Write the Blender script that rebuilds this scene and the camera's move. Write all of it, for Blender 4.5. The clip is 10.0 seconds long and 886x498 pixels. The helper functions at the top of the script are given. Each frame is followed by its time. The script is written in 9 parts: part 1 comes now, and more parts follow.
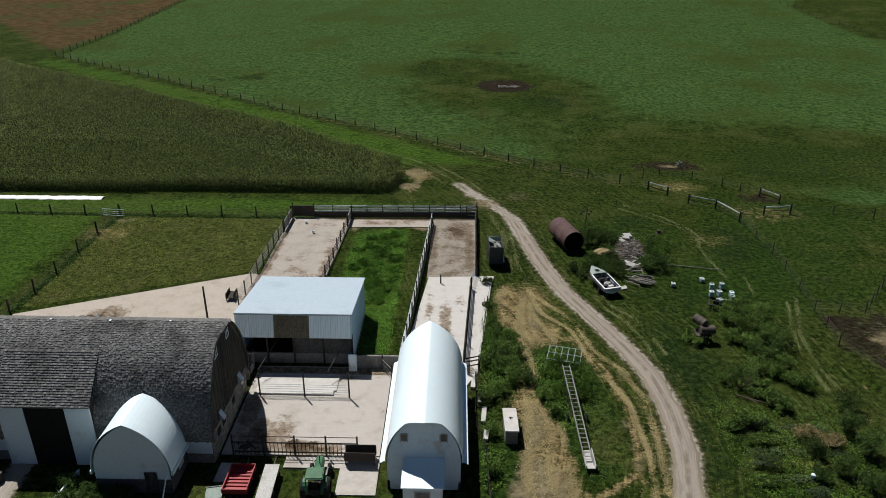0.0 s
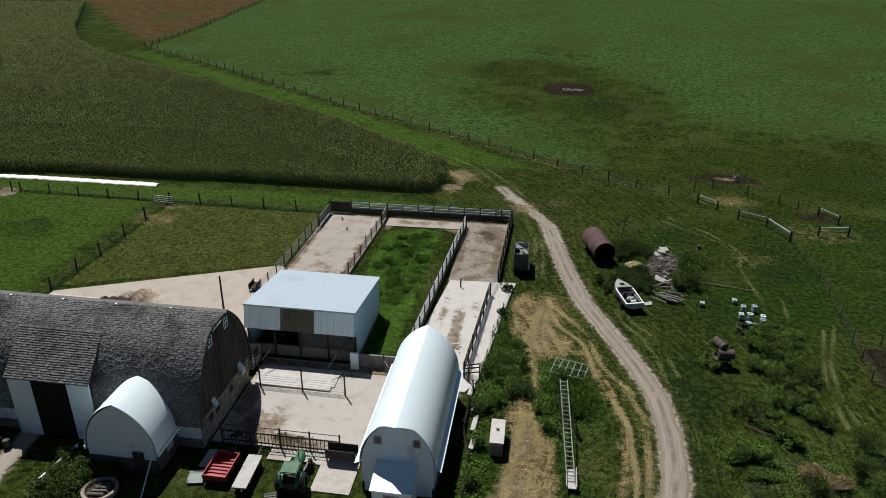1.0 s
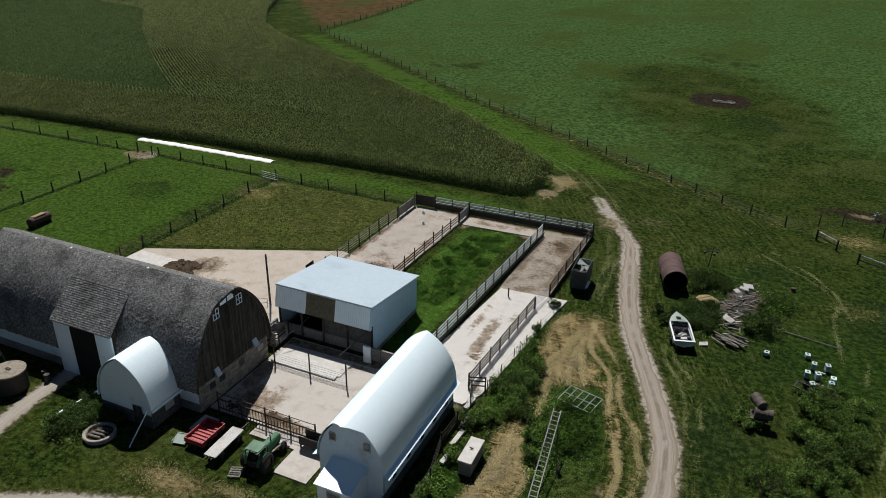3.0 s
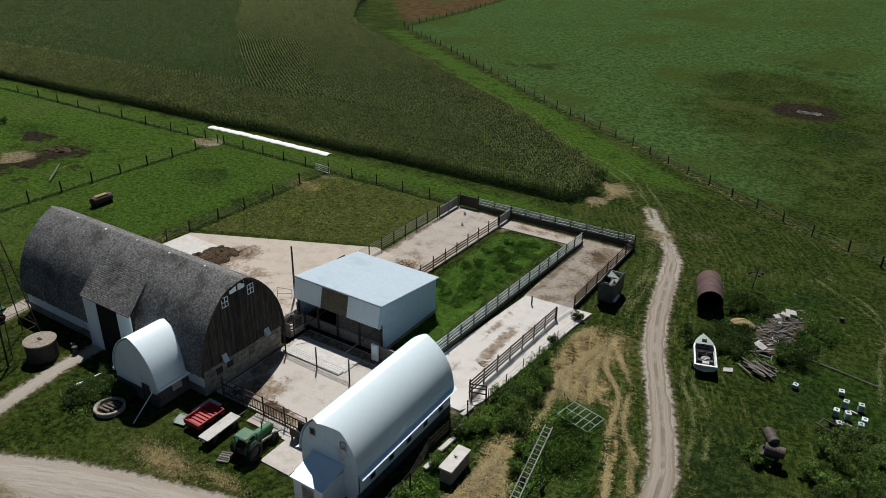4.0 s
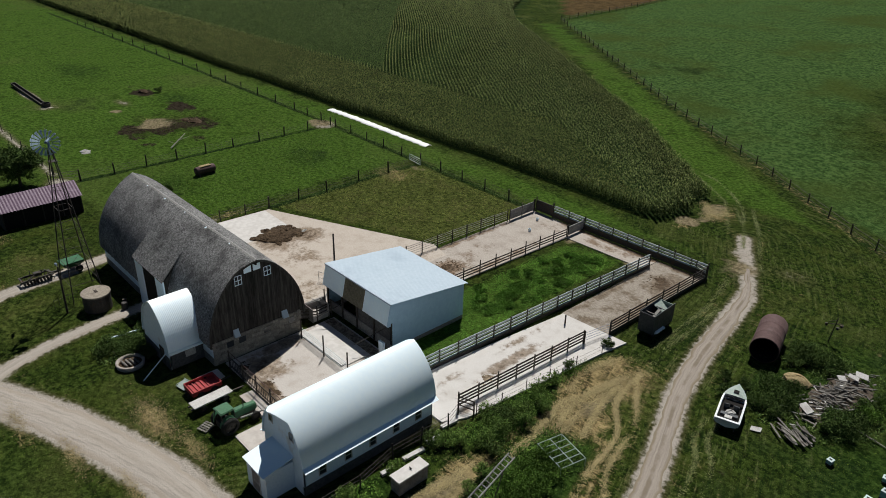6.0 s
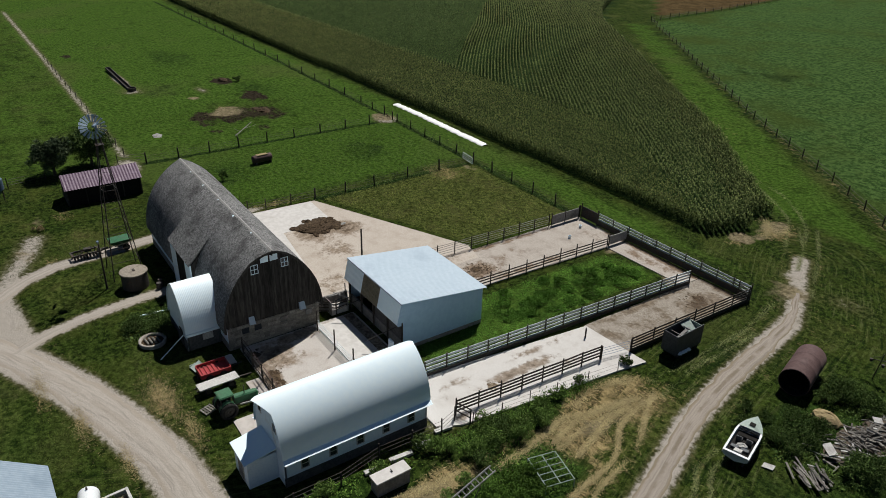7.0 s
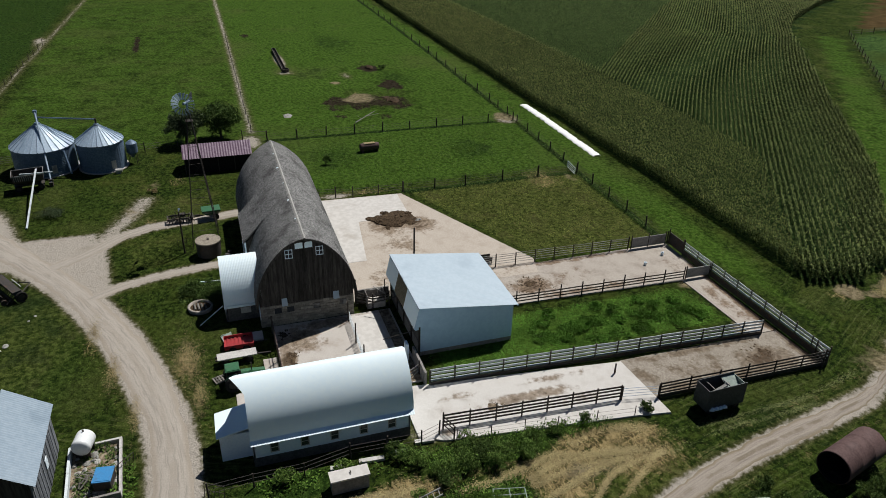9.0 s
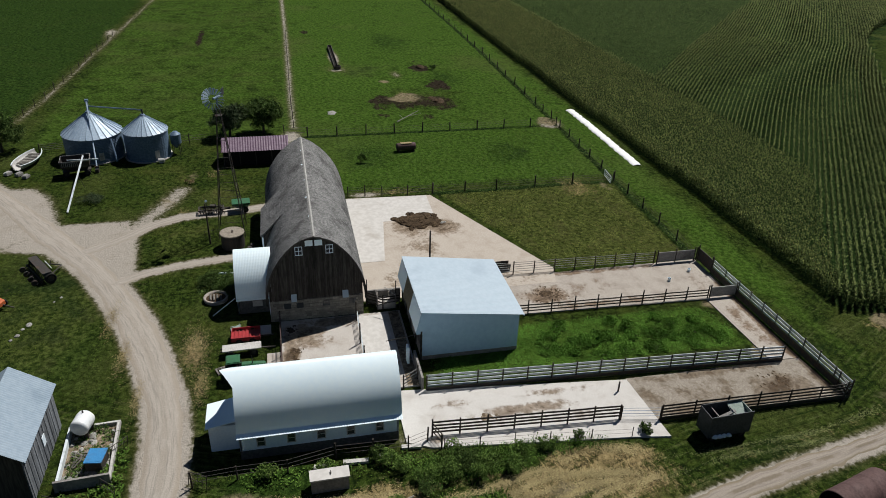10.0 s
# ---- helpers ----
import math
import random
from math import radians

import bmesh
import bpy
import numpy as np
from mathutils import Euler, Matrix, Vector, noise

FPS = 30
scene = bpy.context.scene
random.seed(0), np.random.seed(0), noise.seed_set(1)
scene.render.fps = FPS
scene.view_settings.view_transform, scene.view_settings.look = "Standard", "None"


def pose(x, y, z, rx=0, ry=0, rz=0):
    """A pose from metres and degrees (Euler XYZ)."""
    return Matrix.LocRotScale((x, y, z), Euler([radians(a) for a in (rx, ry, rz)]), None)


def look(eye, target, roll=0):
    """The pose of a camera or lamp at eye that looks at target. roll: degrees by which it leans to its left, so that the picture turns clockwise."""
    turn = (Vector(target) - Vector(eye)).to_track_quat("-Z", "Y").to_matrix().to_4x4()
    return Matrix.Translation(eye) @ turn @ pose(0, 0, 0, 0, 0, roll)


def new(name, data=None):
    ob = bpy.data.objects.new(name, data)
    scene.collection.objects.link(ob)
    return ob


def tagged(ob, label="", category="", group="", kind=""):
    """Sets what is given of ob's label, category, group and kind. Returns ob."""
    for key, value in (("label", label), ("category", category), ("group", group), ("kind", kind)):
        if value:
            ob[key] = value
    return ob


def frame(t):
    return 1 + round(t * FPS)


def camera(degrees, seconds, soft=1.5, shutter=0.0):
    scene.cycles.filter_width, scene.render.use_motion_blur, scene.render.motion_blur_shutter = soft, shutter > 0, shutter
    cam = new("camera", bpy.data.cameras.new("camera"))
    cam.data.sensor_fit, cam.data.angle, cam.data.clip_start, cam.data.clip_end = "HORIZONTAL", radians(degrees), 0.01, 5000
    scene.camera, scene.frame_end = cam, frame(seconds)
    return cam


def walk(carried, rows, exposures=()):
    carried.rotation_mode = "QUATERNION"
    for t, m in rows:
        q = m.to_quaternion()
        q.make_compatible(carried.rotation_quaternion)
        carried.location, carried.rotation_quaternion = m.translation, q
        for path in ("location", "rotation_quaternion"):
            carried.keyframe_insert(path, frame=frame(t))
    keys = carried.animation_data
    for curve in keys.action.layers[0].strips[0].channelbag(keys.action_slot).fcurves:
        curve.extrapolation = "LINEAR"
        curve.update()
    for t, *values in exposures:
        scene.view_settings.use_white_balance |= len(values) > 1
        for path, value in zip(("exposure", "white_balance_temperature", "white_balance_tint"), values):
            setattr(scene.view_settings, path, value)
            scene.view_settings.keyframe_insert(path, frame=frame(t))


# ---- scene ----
cam = camera(63.2, 10.0, soft=0.9)
METRES, EYE, TILT, LEAN, TURN = 70.3, 38.5, 0.0, 0.0, 1.0
ROWS = [
    (0.0, 0.0, 0.0, 0.0, 0.12, -24.6, -0.25),
    (0.5, 0.052, 0.0061, 0.0027, 3.89, -24.68, -0.39),
    (1.0, 0.0987, 0.0152, 0.0046, 7.46, -24.75, -0.5),
    (1.5, 0.1479, 0.0293, 0.0058, 11.62, -24.85, -0.63),
    (2.0, 0.1951, 0.0471, 0.008, 15.39, -25.03, -0.77),
    (2.5, 0.2423, 0.0676, 0.0104, 19.24, -25.24, -0.89),
    (4.0, 0.3744, 0.147, 0.0197, 31.31, -25.86, -1.18),
    (4.5, 0.4138, 0.181, 0.0234, 34.96, -26.11, -1.23),
    (5.0, 0.4496, 0.2167, 0.0264, 38.35, -26.4, -1.3),
    (5.5, 0.4837, 0.2551, 0.0295, 42.3, -26.68, -1.33),
    (7.0, 0.5695, 0.3834, 0.0369, 54.59, -27.46, -1.29),
    (7.5, 0.5924, 0.4301, 0.0405, 58.58, -27.73, -1.26),
    (8.0, 0.6125, 0.479, 0.0438, 62.71, -27.97, -1.21),
    (8.5, 0.629, 0.5286, 0.047, 66.67, -28.18, -1.27),
    (9.0, 0.6402, 0.5739, 0.0497, 70.7, -28.31, -1.37),
    (9.5, 0.6478, 0.6152, 0.0517, 74.52, -28.4, -1.4),
    (10.0, 0.6522, 0.6518, 0.0544, 76.67, -28.5, -1.56),
]
walk(cam, [(t, pose(0, 0, EYE, TILT, LEAN, TURN) @ pose(METRES * x, METRES * y, METRES * z, 90 + pitch, roll, yaw)) for t, x, y, z, yaw, pitch, roll in ROWS])

# ---- light ----
SUN = Vector((-0.36, 0.49, 1.0)).normalized()
world = bpy.data.worlds.new("sky")
scene.world = world
world.use_nodes = True
wn = world.node_tree
sky = wn.nodes.new("ShaderNodeTexSky")
sky.sky_type, sky.sun_disc = "NISHITA", False
sky.sun_elevation, sky.sun_rotation = math.asin(SUN.z), math.atan2(SUN.x, SUN.y)
sky.air_density, sky.dust_density, sky.ozone_density = 1.0, 0.05, 7.0
wn.links.new(sky.outputs[0], wn.nodes["Background"].inputs[0])
wn.nodes["Background"].inputs[1].default_value = 0.025
lamp = new("sun", bpy.data.lights.new("sun", "SUN"))
lamp.data.energy, lamp.data.angle, lamp.data.color = 4.78, radians(0.53), (1.0, 0.975, 0.925)
lamp.matrix_world = look(SUN * 200, (0, 0, 0))


# ---- terrain ----
def lift(x, y):
    """Height of the land: level round the farm, rising to the north field, falling off gently to the west."""
    x, y = np.asarray(x, float), np.asarray(y, float)
    n = np.maximum(0, y - 118)
    rise = np.where(n < 70, 0.0004 * n * n, 1.96 + 0.056 * (np.minimum(n, 400) - 70))
    rise = rise * np.clip(1 + x / 150, 0.25, 1)
    return rise - 0.02 * np.minimum(np.maximum(0, -x - 75), 500)


def H(x, y):
    return float(lift(x, y))


# ---- materials ----
def nd(nt, kind, **props):
    n = nt.nodes.new("ShaderNode" + kind)
    for k, v in props.items():
        if k == "operation":
            n.operation = v
        elif k == "data_type":
            n.data_type = v
        elif k == "blend_type":
            n.blend_type = v
        elif k == "interpolation_type":
            n.interpolation_type = v
        elif k == "attribute_name":
            n.attribute_name = v
    return n


def put(nt, socket, v):
    if isinstance(v, (int, float)):
        socket.default_value = v
    elif isinstance(v, (tuple, list)):
        socket.default_value = (*v, 1.0) if len(v) == 3 and len(socket.default_value) == 4 else v
    else:
        nt.links.new(v, socket)


def mixc(nt, fac, a, b, how="MIX"):
    n = nd(nt, "Mix", data_type="RGBA", blend_type=how)
    put(nt, n.inputs[0], fac), put(nt, n.inputs[6], a), put(nt, n.inputs[7], b)
    return n.outputs[2]


def calc(nt, op, a, b=0.0):
    n = nd(nt, "Math", operation=op)
    put(nt, n.inputs[0], a), put(nt, n.inputs[1], b)
    return n.outputs[0]


def step(nt, v, lo, hi, a=0.0, b=1.0):
    n = nd(nt, "MapRange", interpolation_type="SMOOTHSTEP")
    for i, q in enumerate((v, lo, hi, a, b)):
        put(nt, n.inputs[i], q)
    return n.outputs[0]


def grain(nt, vec, scale, detail=4.0, rough=0.6):
    n = nd(nt, "TexNoise")
    put(nt, n.inputs["Vector"], vec)
    n.inputs["Scale"].default_value, n.inputs["Detail"].default_value, n.inputs["Roughness"].default_value = scale, detail, rough
    return n.outputs[0]


def place(nt, stretch=(1, 1, 1), turn=0.0):
    g = nd(nt, "NewGeometry")
    if stretch == (1, 1, 1) and not turn:
        return g.outputs["Position"]
    m = nd(nt, "Mapping")
    nt.links.new(g.outputs["Position"], m.inputs[0])
    m.inputs["Rotation"].default_value = (0, 0, turn)
    m.inputs["Scale"].default_value = stretch
    return m.outputs[0]


def shader(name):
    m = bpy.data.materials.new(name)
    m.use_nodes = True
    nt = m.node_tree
    return m, nt, nt.nodes["Principled BSDF"]


def surf(name, c1, c2, c3=None, scale=0.8, fine=9.0, stain=0.35, rough=0.7, metal=0.0, bump=0.15, dist=0.02, stretch=(1, 1, 1), island=0.0, each=0.0, spec=0.4):
    """A worn surface: two colours by fine grain, a third in larger stains, relief, and a tone of its own for each piece."""
    m, nt, b = shader(name)
    p = place(nt, stretch)
    big, small = grain(nt, p, scale, 5), grain(nt, p, fine, 3)
    col = mixc(nt, step(nt, small, 0.35, 0.65), c1, c2)
    if c3:
        col = mixc(nt, calc(nt, "MULTIPLY", step(nt, big, 0.62 - stain * 0.35, 0.75), 0.85), col, c3)
    if island or each:
        r = nd(nt, "NewGeometry").outputs["Random Per Island"] if island else nd(nt, "ObjectInfo").outputs["Random"]
        w = island or each
        hsv = nd(nt, "HueSaturation")
        put(nt, hsv.inputs["Value"], step(nt, r, 0, 1, 1 - w, 1 + w))
        put(nt, hsv.inputs["Color"], col)
        col = hsv.outputs[0]
    put(nt, b.inputs["Base Color"], col)
    put(nt, b.inputs["Roughness"], step(nt, big, 0.3, 0.7, max(0.05, rough - 0.08), min(1, rough + 0.1)))
    b.inputs["Metallic"].default_value = metal
    b.inputs["Specular IOR Level"].default_value = spec
    if bump:
        n = nd(nt, "Bump")
        n.inputs["Strength"].default_value, n.inputs["Distance"].default_value = bump, dist
        put(nt, n.inputs["Height"], calc(nt, "ADD", small, big))
        nt.links.new(n.outputs[0], b.inputs["Normal"])
    return m


def leafy(name, c1, c2, spread=0.35):
    m, nt, b = shader(name)
    r = nd(nt, "NewGeometry").outputs["Random Per Island"]
    big = grain(nt, place(nt), 0.35, 3)
    col = mixc(nt, step(nt, r, 0, 1), c1, c2)
    hsv = nd(nt, "HueSaturation")
    put(nt, hsv.inputs["Value"], step(nt, big, 0.3, 0.7, 1 - spread, 1 + spread))
    put(nt, hsv.inputs["Color"], col)
    put(nt, b.inputs["Base Color"], hsv.outputs[0])
    b.inputs["Roughness"].default_value = 0.8
    b.inputs["Specular IOR Level"].default_value = 0.06
    return m


def ground_material():
    m, nt, b = shader("farm_ground")
    p = place(nt)
    n0, n1, n2, n3 = grain(nt, p, 0.035, 4), grain(nt, p, 0.28, 5), grain(nt, p, 1.7, 5, 0.7), grain(nt, p, 9, 3, 0.7)
    ma, mb = nd(nt, "Attribute", attribute_name="ma"), nd(nt, "Attribute", attribute_name="mb")
    mc = nd(nt, "Attribute", attribute_name="mc")
    sa, sb, sc = nd(nt, "SeparateColor"), nd(nt, "SeparateColor"), nd(nt, "SeparateColor")
    nt.links.new(ma.outputs["Color"], sa.inputs[0]), nt.links.new(mb.outputs["Color"], sb.inputs[0]), nt.links.new(mc.outputs["Color"], sc.inputs[0])
    # streaks that run beside the field track, by the distance from it
    beside = nd(nt, "CombineXYZ")
    sy = nd(nt, "SeparateXYZ")
    nt.links.new(p, sy.inputs[0])
    swath = nd(nt, "Attribute", attribute_name="swath").outputs["Fac"]
    put(nt, beside.inputs[0], calc(nt, "ADD", calc(nt, "MULTIPLY", swath, 2.0), calc(nt, "MULTIPLY", calc(nt, "SUBTRACT", n1, 0.5), 0.7)))
    put(nt, beside.inputs[1], calc(nt, "MULTIPLY", sy.outputs[1], 0.16))
    lines = grain(nt, beside.outputs[0], 1.5, 4, 0.65)
    near = step(nt, swath, 26, 16)
    g = mixc(nt, step(nt, n2, 0.38, 0.62), (0.009, 0.018, 0.0035), (0.040, 0.066, 0.0105))
    g = mixc(nt, calc(nt, "MULTIPLY", step(nt, n1, 0.45, 0.7), 0.75), g, (0.056, 0.074, 0.013))
    g = mixc(nt, calc(nt, "MULTIPLY", step(nt, n3, 0.55, 0.75), 0.4), g, (0.082, 0.106, 0.022))
    drift = grain(nt, p, 0.09, 3)
    g = mixc(nt, calc(nt, "MULTIPLY", step(nt, drift, 0.48, 0.68), 0.6), g, mixc(nt, step(nt, n3, 0.35, 0.65), (0.040, 0.055, 0.012), (0.092, 0.108, 0.030)))
    # dry streaks left by mowing and wheels, and thin brownish spots
    wisp = grain(nt, place(nt, (2.6, 0.3, 1), 0.3), 1.0, 5, 0.7)
    wisp2 = grain(nt, place(nt, (0.35, 2.2, 1), 0.25), 1.0, 5, 0.7)
    g = mixc(nt, calc(nt, "MULTIPLY", step(nt, wisp, 0.56, 0.72), 0.28), g, (0.095, 0.105, 0.036))
    g = mixc(nt, calc(nt, "MULTIPLY", step(nt, wisp2, 0.58, 0.74), 0.3), g, (0.085, 0.095, 0.034))
    g = mixc(nt, calc(nt, "MULTIPLY", calc(nt, "MULTIPLY", step(nt, lines, 0.54, 0.66), near), 0.65), g, (0.100, 0.120, 0.040))
    g = mixc(nt, calc(nt, "MULTIPLY", calc(nt, "MULTIPLY", step(nt, lines, 0.48, 0.36), near), 0.8), g, (0.011, 0.024, 0.005))
    g = mixc(nt, calc(nt, "MULTIPLY", step(nt, n1, 0.42, 0.30), 0.45), g, (0.012, 0.027, 0.005))
    # lush grazed or mown pasture
    lush = mixc(nt, step(nt, n2, 0.33, 0.67), (0.032, 0.072, 0.0085), (0.066, 0.124, 0.0160))
    lush = mixc(nt, calc(nt, "MULTIPLY", step(nt, wisp2, 0.52, 0.75), 0.45), lush, (0.088, 0.118, 0.026))
    lush = mixc(nt, calc(nt, "MULTIPLY", step(nt, n1, 0.44, 0.32), 0.55), lush, (0.020, 0.042, 0.005))
    lush = mixc(nt, calc(nt, "MULTIPLY", step(nt, n0, 0.5, 0.68), 0.5), lush, (0.075, 0.098, 0.024))
    g = mixc(nt, step(nt, calc(nt, "ADD", ma.outputs["Alpha"], calc(nt, "MULTIPLY", calc(nt, "SUBTRACT", n1, 0.5), 0.9)), 0.3, 0.8), g, lush)
    # weedy growth: darker and rougher
    weed = mixc(nt, step(nt, n2, 0.35, 0.65), (0.012, 0.029, 0.005), (0.034, 0.068, 0.011))
    g = mixc(nt, step(nt, calc(nt, "ADD", sb.outputs[2], calc(nt, "MULTIPLY", n1, 0.6)), 0.55, 0.95), g, weed)
    # hay crop of the far field: bluish, with drills
    drill = grain(nt, place(nt, (0.8, 0.35, 1), 0.5), 0.9, 5, 0.75)
    crop = mixc(nt, step(nt, calc(nt, "ADD", calc(nt, "MULTIPLY", drill, 0.15), calc(nt, "MULTIPLY", grain(nt, p, 1.1, 6, 0.85), 0.85)), 0.43, 0.57), (0.022, 0.054, 0.012), (0.076, 0.136, 0.034))
    crop = mixc(nt, step(nt, n0, 0.45, 0.7), crop, (0.048, 0.074, 0.014))
    g = mixc(nt, step(nt, calc(nt, "ADD", sb.outputs[0], calc(nt, "MULTIPLY", calc(nt, "SUBTRACT", n1, 0.5), 0.5)), 0.35, 0.65), g, crop)
    # dry olive rough grass of paddock and pens
    olive = mixc(nt, step(nt, n2, 0.36, 0.64), (0.028, 0.044, 0.008), (0.100, 0.118, 0.028))
    olive = mixc(nt, calc(nt, "MULTIPLY", step(nt, n1, 0.5, 0.68), 0.6), olive, (0.096, 0.090, 0.033))
    g = mixc(nt, calc(nt, "MULTIPLY", step(nt, calc(nt, "ADD", sc.outputs[1], calc(nt, "MULTIPLY", calc(nt, "SUBTRACT", n1, 0.5), 0.6)), 0.3, 0.7), 0.85), g, olive)
    # rank dark growth in irregular patches, and shade put under the corn
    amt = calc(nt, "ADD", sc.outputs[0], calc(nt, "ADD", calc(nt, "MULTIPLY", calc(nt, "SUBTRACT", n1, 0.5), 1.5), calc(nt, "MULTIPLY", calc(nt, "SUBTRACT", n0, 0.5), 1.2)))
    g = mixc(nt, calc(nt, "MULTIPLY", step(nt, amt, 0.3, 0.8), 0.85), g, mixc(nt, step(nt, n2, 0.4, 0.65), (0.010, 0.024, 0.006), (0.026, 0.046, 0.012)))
    # tufts and bare specks: light and dark at two scales
    tuft = calc(nt, "MULTIPLY", step(nt, n2, 0.32, 0.68, 0.66, 1.06), step(nt, n3, 0.35, 0.65, 0.70, 1.14))
    tone = nd(nt, "HueSaturation")
    tone.inputs["Saturation"].default_value = 0.98
    put(nt, tone.inputs["Value"], tuft), put(nt, tone.inputs["Color"], g)
    g = tone.outputs[0]
    # bare tilled land
    soil = mixc(nt, step(nt, n1, 0.35, 0.65), (0.050, 0.034, 0.014), (0.086, 0.058, 0.025))
    soil = mixc(nt, step(nt, n0, 0.52, 0.66), soil, (0.046, 0.056, 0.017))
    g = mixc(nt, step(nt, sb.outputs[1], 0.3, 0.7), g, soil)
    # straw and dry cut grass
    streak = grain(nt, place(nt, (1.9, 0.3, 1), 0.12), 1.3, 6, 0.75)
    streak = calc(nt, "ADD", calc(nt, "MULTIPLY", lines, near), calc(nt, "MULTIPLY", streak, calc(nt, "SUBTRACT", 1.0, near)))
    lay = nd(nt, "TexNoise")
    put(nt, lay.inputs["Vector"], place(nt, (0.75, 1.5, 1), 0.5))
    lay.inputs["Scale"].default_value, lay.inputs["Detail"].default_value, lay.inputs["Roughness"].default_value, lay.inputs["Distortion"].default_value = 0.95, 5, 0.7, 1.6
    swirl = lay.outputs[0]
    streak = calc(nt, "ADD", calc(nt, "MULTIPLY", streak, 0.22), calc(nt, "ADD", calc(nt, "MULTIPLY", swirl, 0.53), calc(nt, "MULTIPLY", n3, 0.25)))
    straw = mixc(nt, step(nt, streak, 0.42, 0.60), (0.095, 0.066, 0.033), (0.33, 0.255, 0.125))
    straw = mixc(nt, calc(nt, "MULTIPLY", step(nt, n1, 0.52, 0.66), 0.55), straw, (0.075, 0.060, 0.028))
    amt = calc(nt, "ADD", sa.outputs[1], calc(nt, "MULTIPLY", calc(nt, "SUBTRACT", streak, 0.5), 1.5))
    g = mixc(nt, step(nt, amt, 0.30, 0.62), g, straw)
    # worn pale gravel
    grav = mixc(nt, step(nt, n3, 0.35, 0.65), (0.31, 0.28, 0.243), (0.37, 0.335, 0.292))
    amt = calc(nt, "ADD", sa.outputs[0], calc(nt, "MULTIPLY", calc(nt, "SUBTRACT", n2, 0.5), 1.0))
    grav = mixc(nt, calc(nt, "MULTIPLY", step(nt, n1, 0.52, 0.68), 0.3), grav, (0.19, 0.158, 0.115))
    g = mixc(nt, calc(nt, "MULTIPLY", step(nt, amt, 0.05, 0.5), 0.6), g, (0.090, 0.082, 0.038))
    g = mixc(nt, step(nt, amt, 0.34, 0.68), g, grav)
    # mud and dung
    mud = mixc(nt, step(nt, n2, 0.35, 0.65), (0.010, 0.008, 0.005), (0.036, 0.028, 0.019))
    amt = calc(nt, "ADD", sa.outputs[2], calc(nt, "ADD", calc(nt, "MULTIPLY", calc(nt, "SUBTRACT", n1, 0.5), 1.9), calc(nt, "MULTIPLY", calc(nt, "SUBTRACT", wisp2, 0.5), 0.9)))
    g = mixc(nt, step(nt, amt, 0.35, 0.65), g, mud)
    # bare trodden soil, tan and dry
    amt = calc(nt, "ADD", sc.outputs[2], calc(nt, "MULTIPLY", calc(nt, "SUBTRACT", n1, 0.5), 1.3))
    g = mixc(nt, step(nt, amt, 0.4, 0.7), g, mixc(nt, step(nt, n2, 0.35, 0.65), (0.105, 0.086, 0.050), (0.235, 0.195, 0.12)))
    put(nt, b.inputs["Base Color"], g)
    b.inputs["Roughness"].default_value, b.inputs["Specular IOR Level"].default_value = 0.95, 0.02
    bp = nd(nt, "Bump")
    bp.inputs["Strength"].default_value, bp.inputs["Distance"].default_value = 0.9, 0.22
    put(nt, bp.inputs["Height"], calc(nt, "ADD", n2, calc(nt, "MULTIPLY", n3, 0.5)))
    nt.links.new(bp.outputs[0], b.inputs["Normal"])
    return m


GROUND = ground_material()


def road_material(name, rut, verge, mid, between):
    """Gravel with paler wheel tracks and a browner strip between them."""
    m, nt, b = shader(name)
    p = place(nt)
    n1, n2, n3 = grain(nt, p, 0.45, 4), grain(nt, p, 2.2, 5, 0.7), grain(nt, p, 11, 3, 0.7)
    u = calc(nt, "ADD", nd(nt, "Attribute", attribute_name="across").outputs["Fac"], calc(nt, "MULTIPLY", calc(nt, "SUBTRACT", n2, 0.5), 0.22))
    col = mixc(nt, step(nt, n3, 0.35, 0.65), tuple(q * 0.9 for q in rut), tuple(q * 1.07 for q in rut))
    lengthwise = nd(nt, "CombineXYZ")
    sy = nd(nt, "SeparateXYZ")
    nt.links.new(p, sy.inputs[0])
    put(nt, lengthwise.inputs[0], calc(nt, "MULTIPLY", calc(nt, "ADD", nd(nt, "Attribute", attribute_name="sideways").outputs["Fac"], calc(nt, "MULTIPLY", n1, 0.3)), 4.2))
    put(nt, lengthwise.inputs[1], calc(nt, "MULTIPLY", calc(nt, "ADD", sy.outputs[1], sy.outputs[0]), 0.12))
    rutted = grain(nt, lengthwise.outputs[0], 1.6, 4, 0.7)
    col = mixc(nt, calc(nt, "MULTIPLY", step(nt, rutted, 0.44, 0.68), 0.75), col, tuple(q * 0.6 for q in rut))
    mid_f = calc(nt, "MULTIPLY", calc(nt, "MULTIPLY", step(nt, u, 0.30, 0.08), between), step(nt, n1, 0.35, 0.6))
    col = mixc(nt, mid_f, col, mid)
    col = mixc(nt, calc(nt, "MULTIPLY", step(nt, u, 0.62, 0.95), 0.8), col, verge)
    put(nt, b.inputs["Base Color"], col)
    b.inputs["Roughness"].default_value, b.inputs["Specular IOR Level"].default_value = 0.95, 0.1
    bp = nd(nt, "Bump")
    bp.inputs["Strength"].default_value, bp.inputs["Distance"].default_value = 0.7, 0.06
    put(nt, bp.inputs["Height"], calc(nt, "ADD", n2, n3))
    nt.links.new(bp.outputs[0], b.inputs["Normal"])
    return m


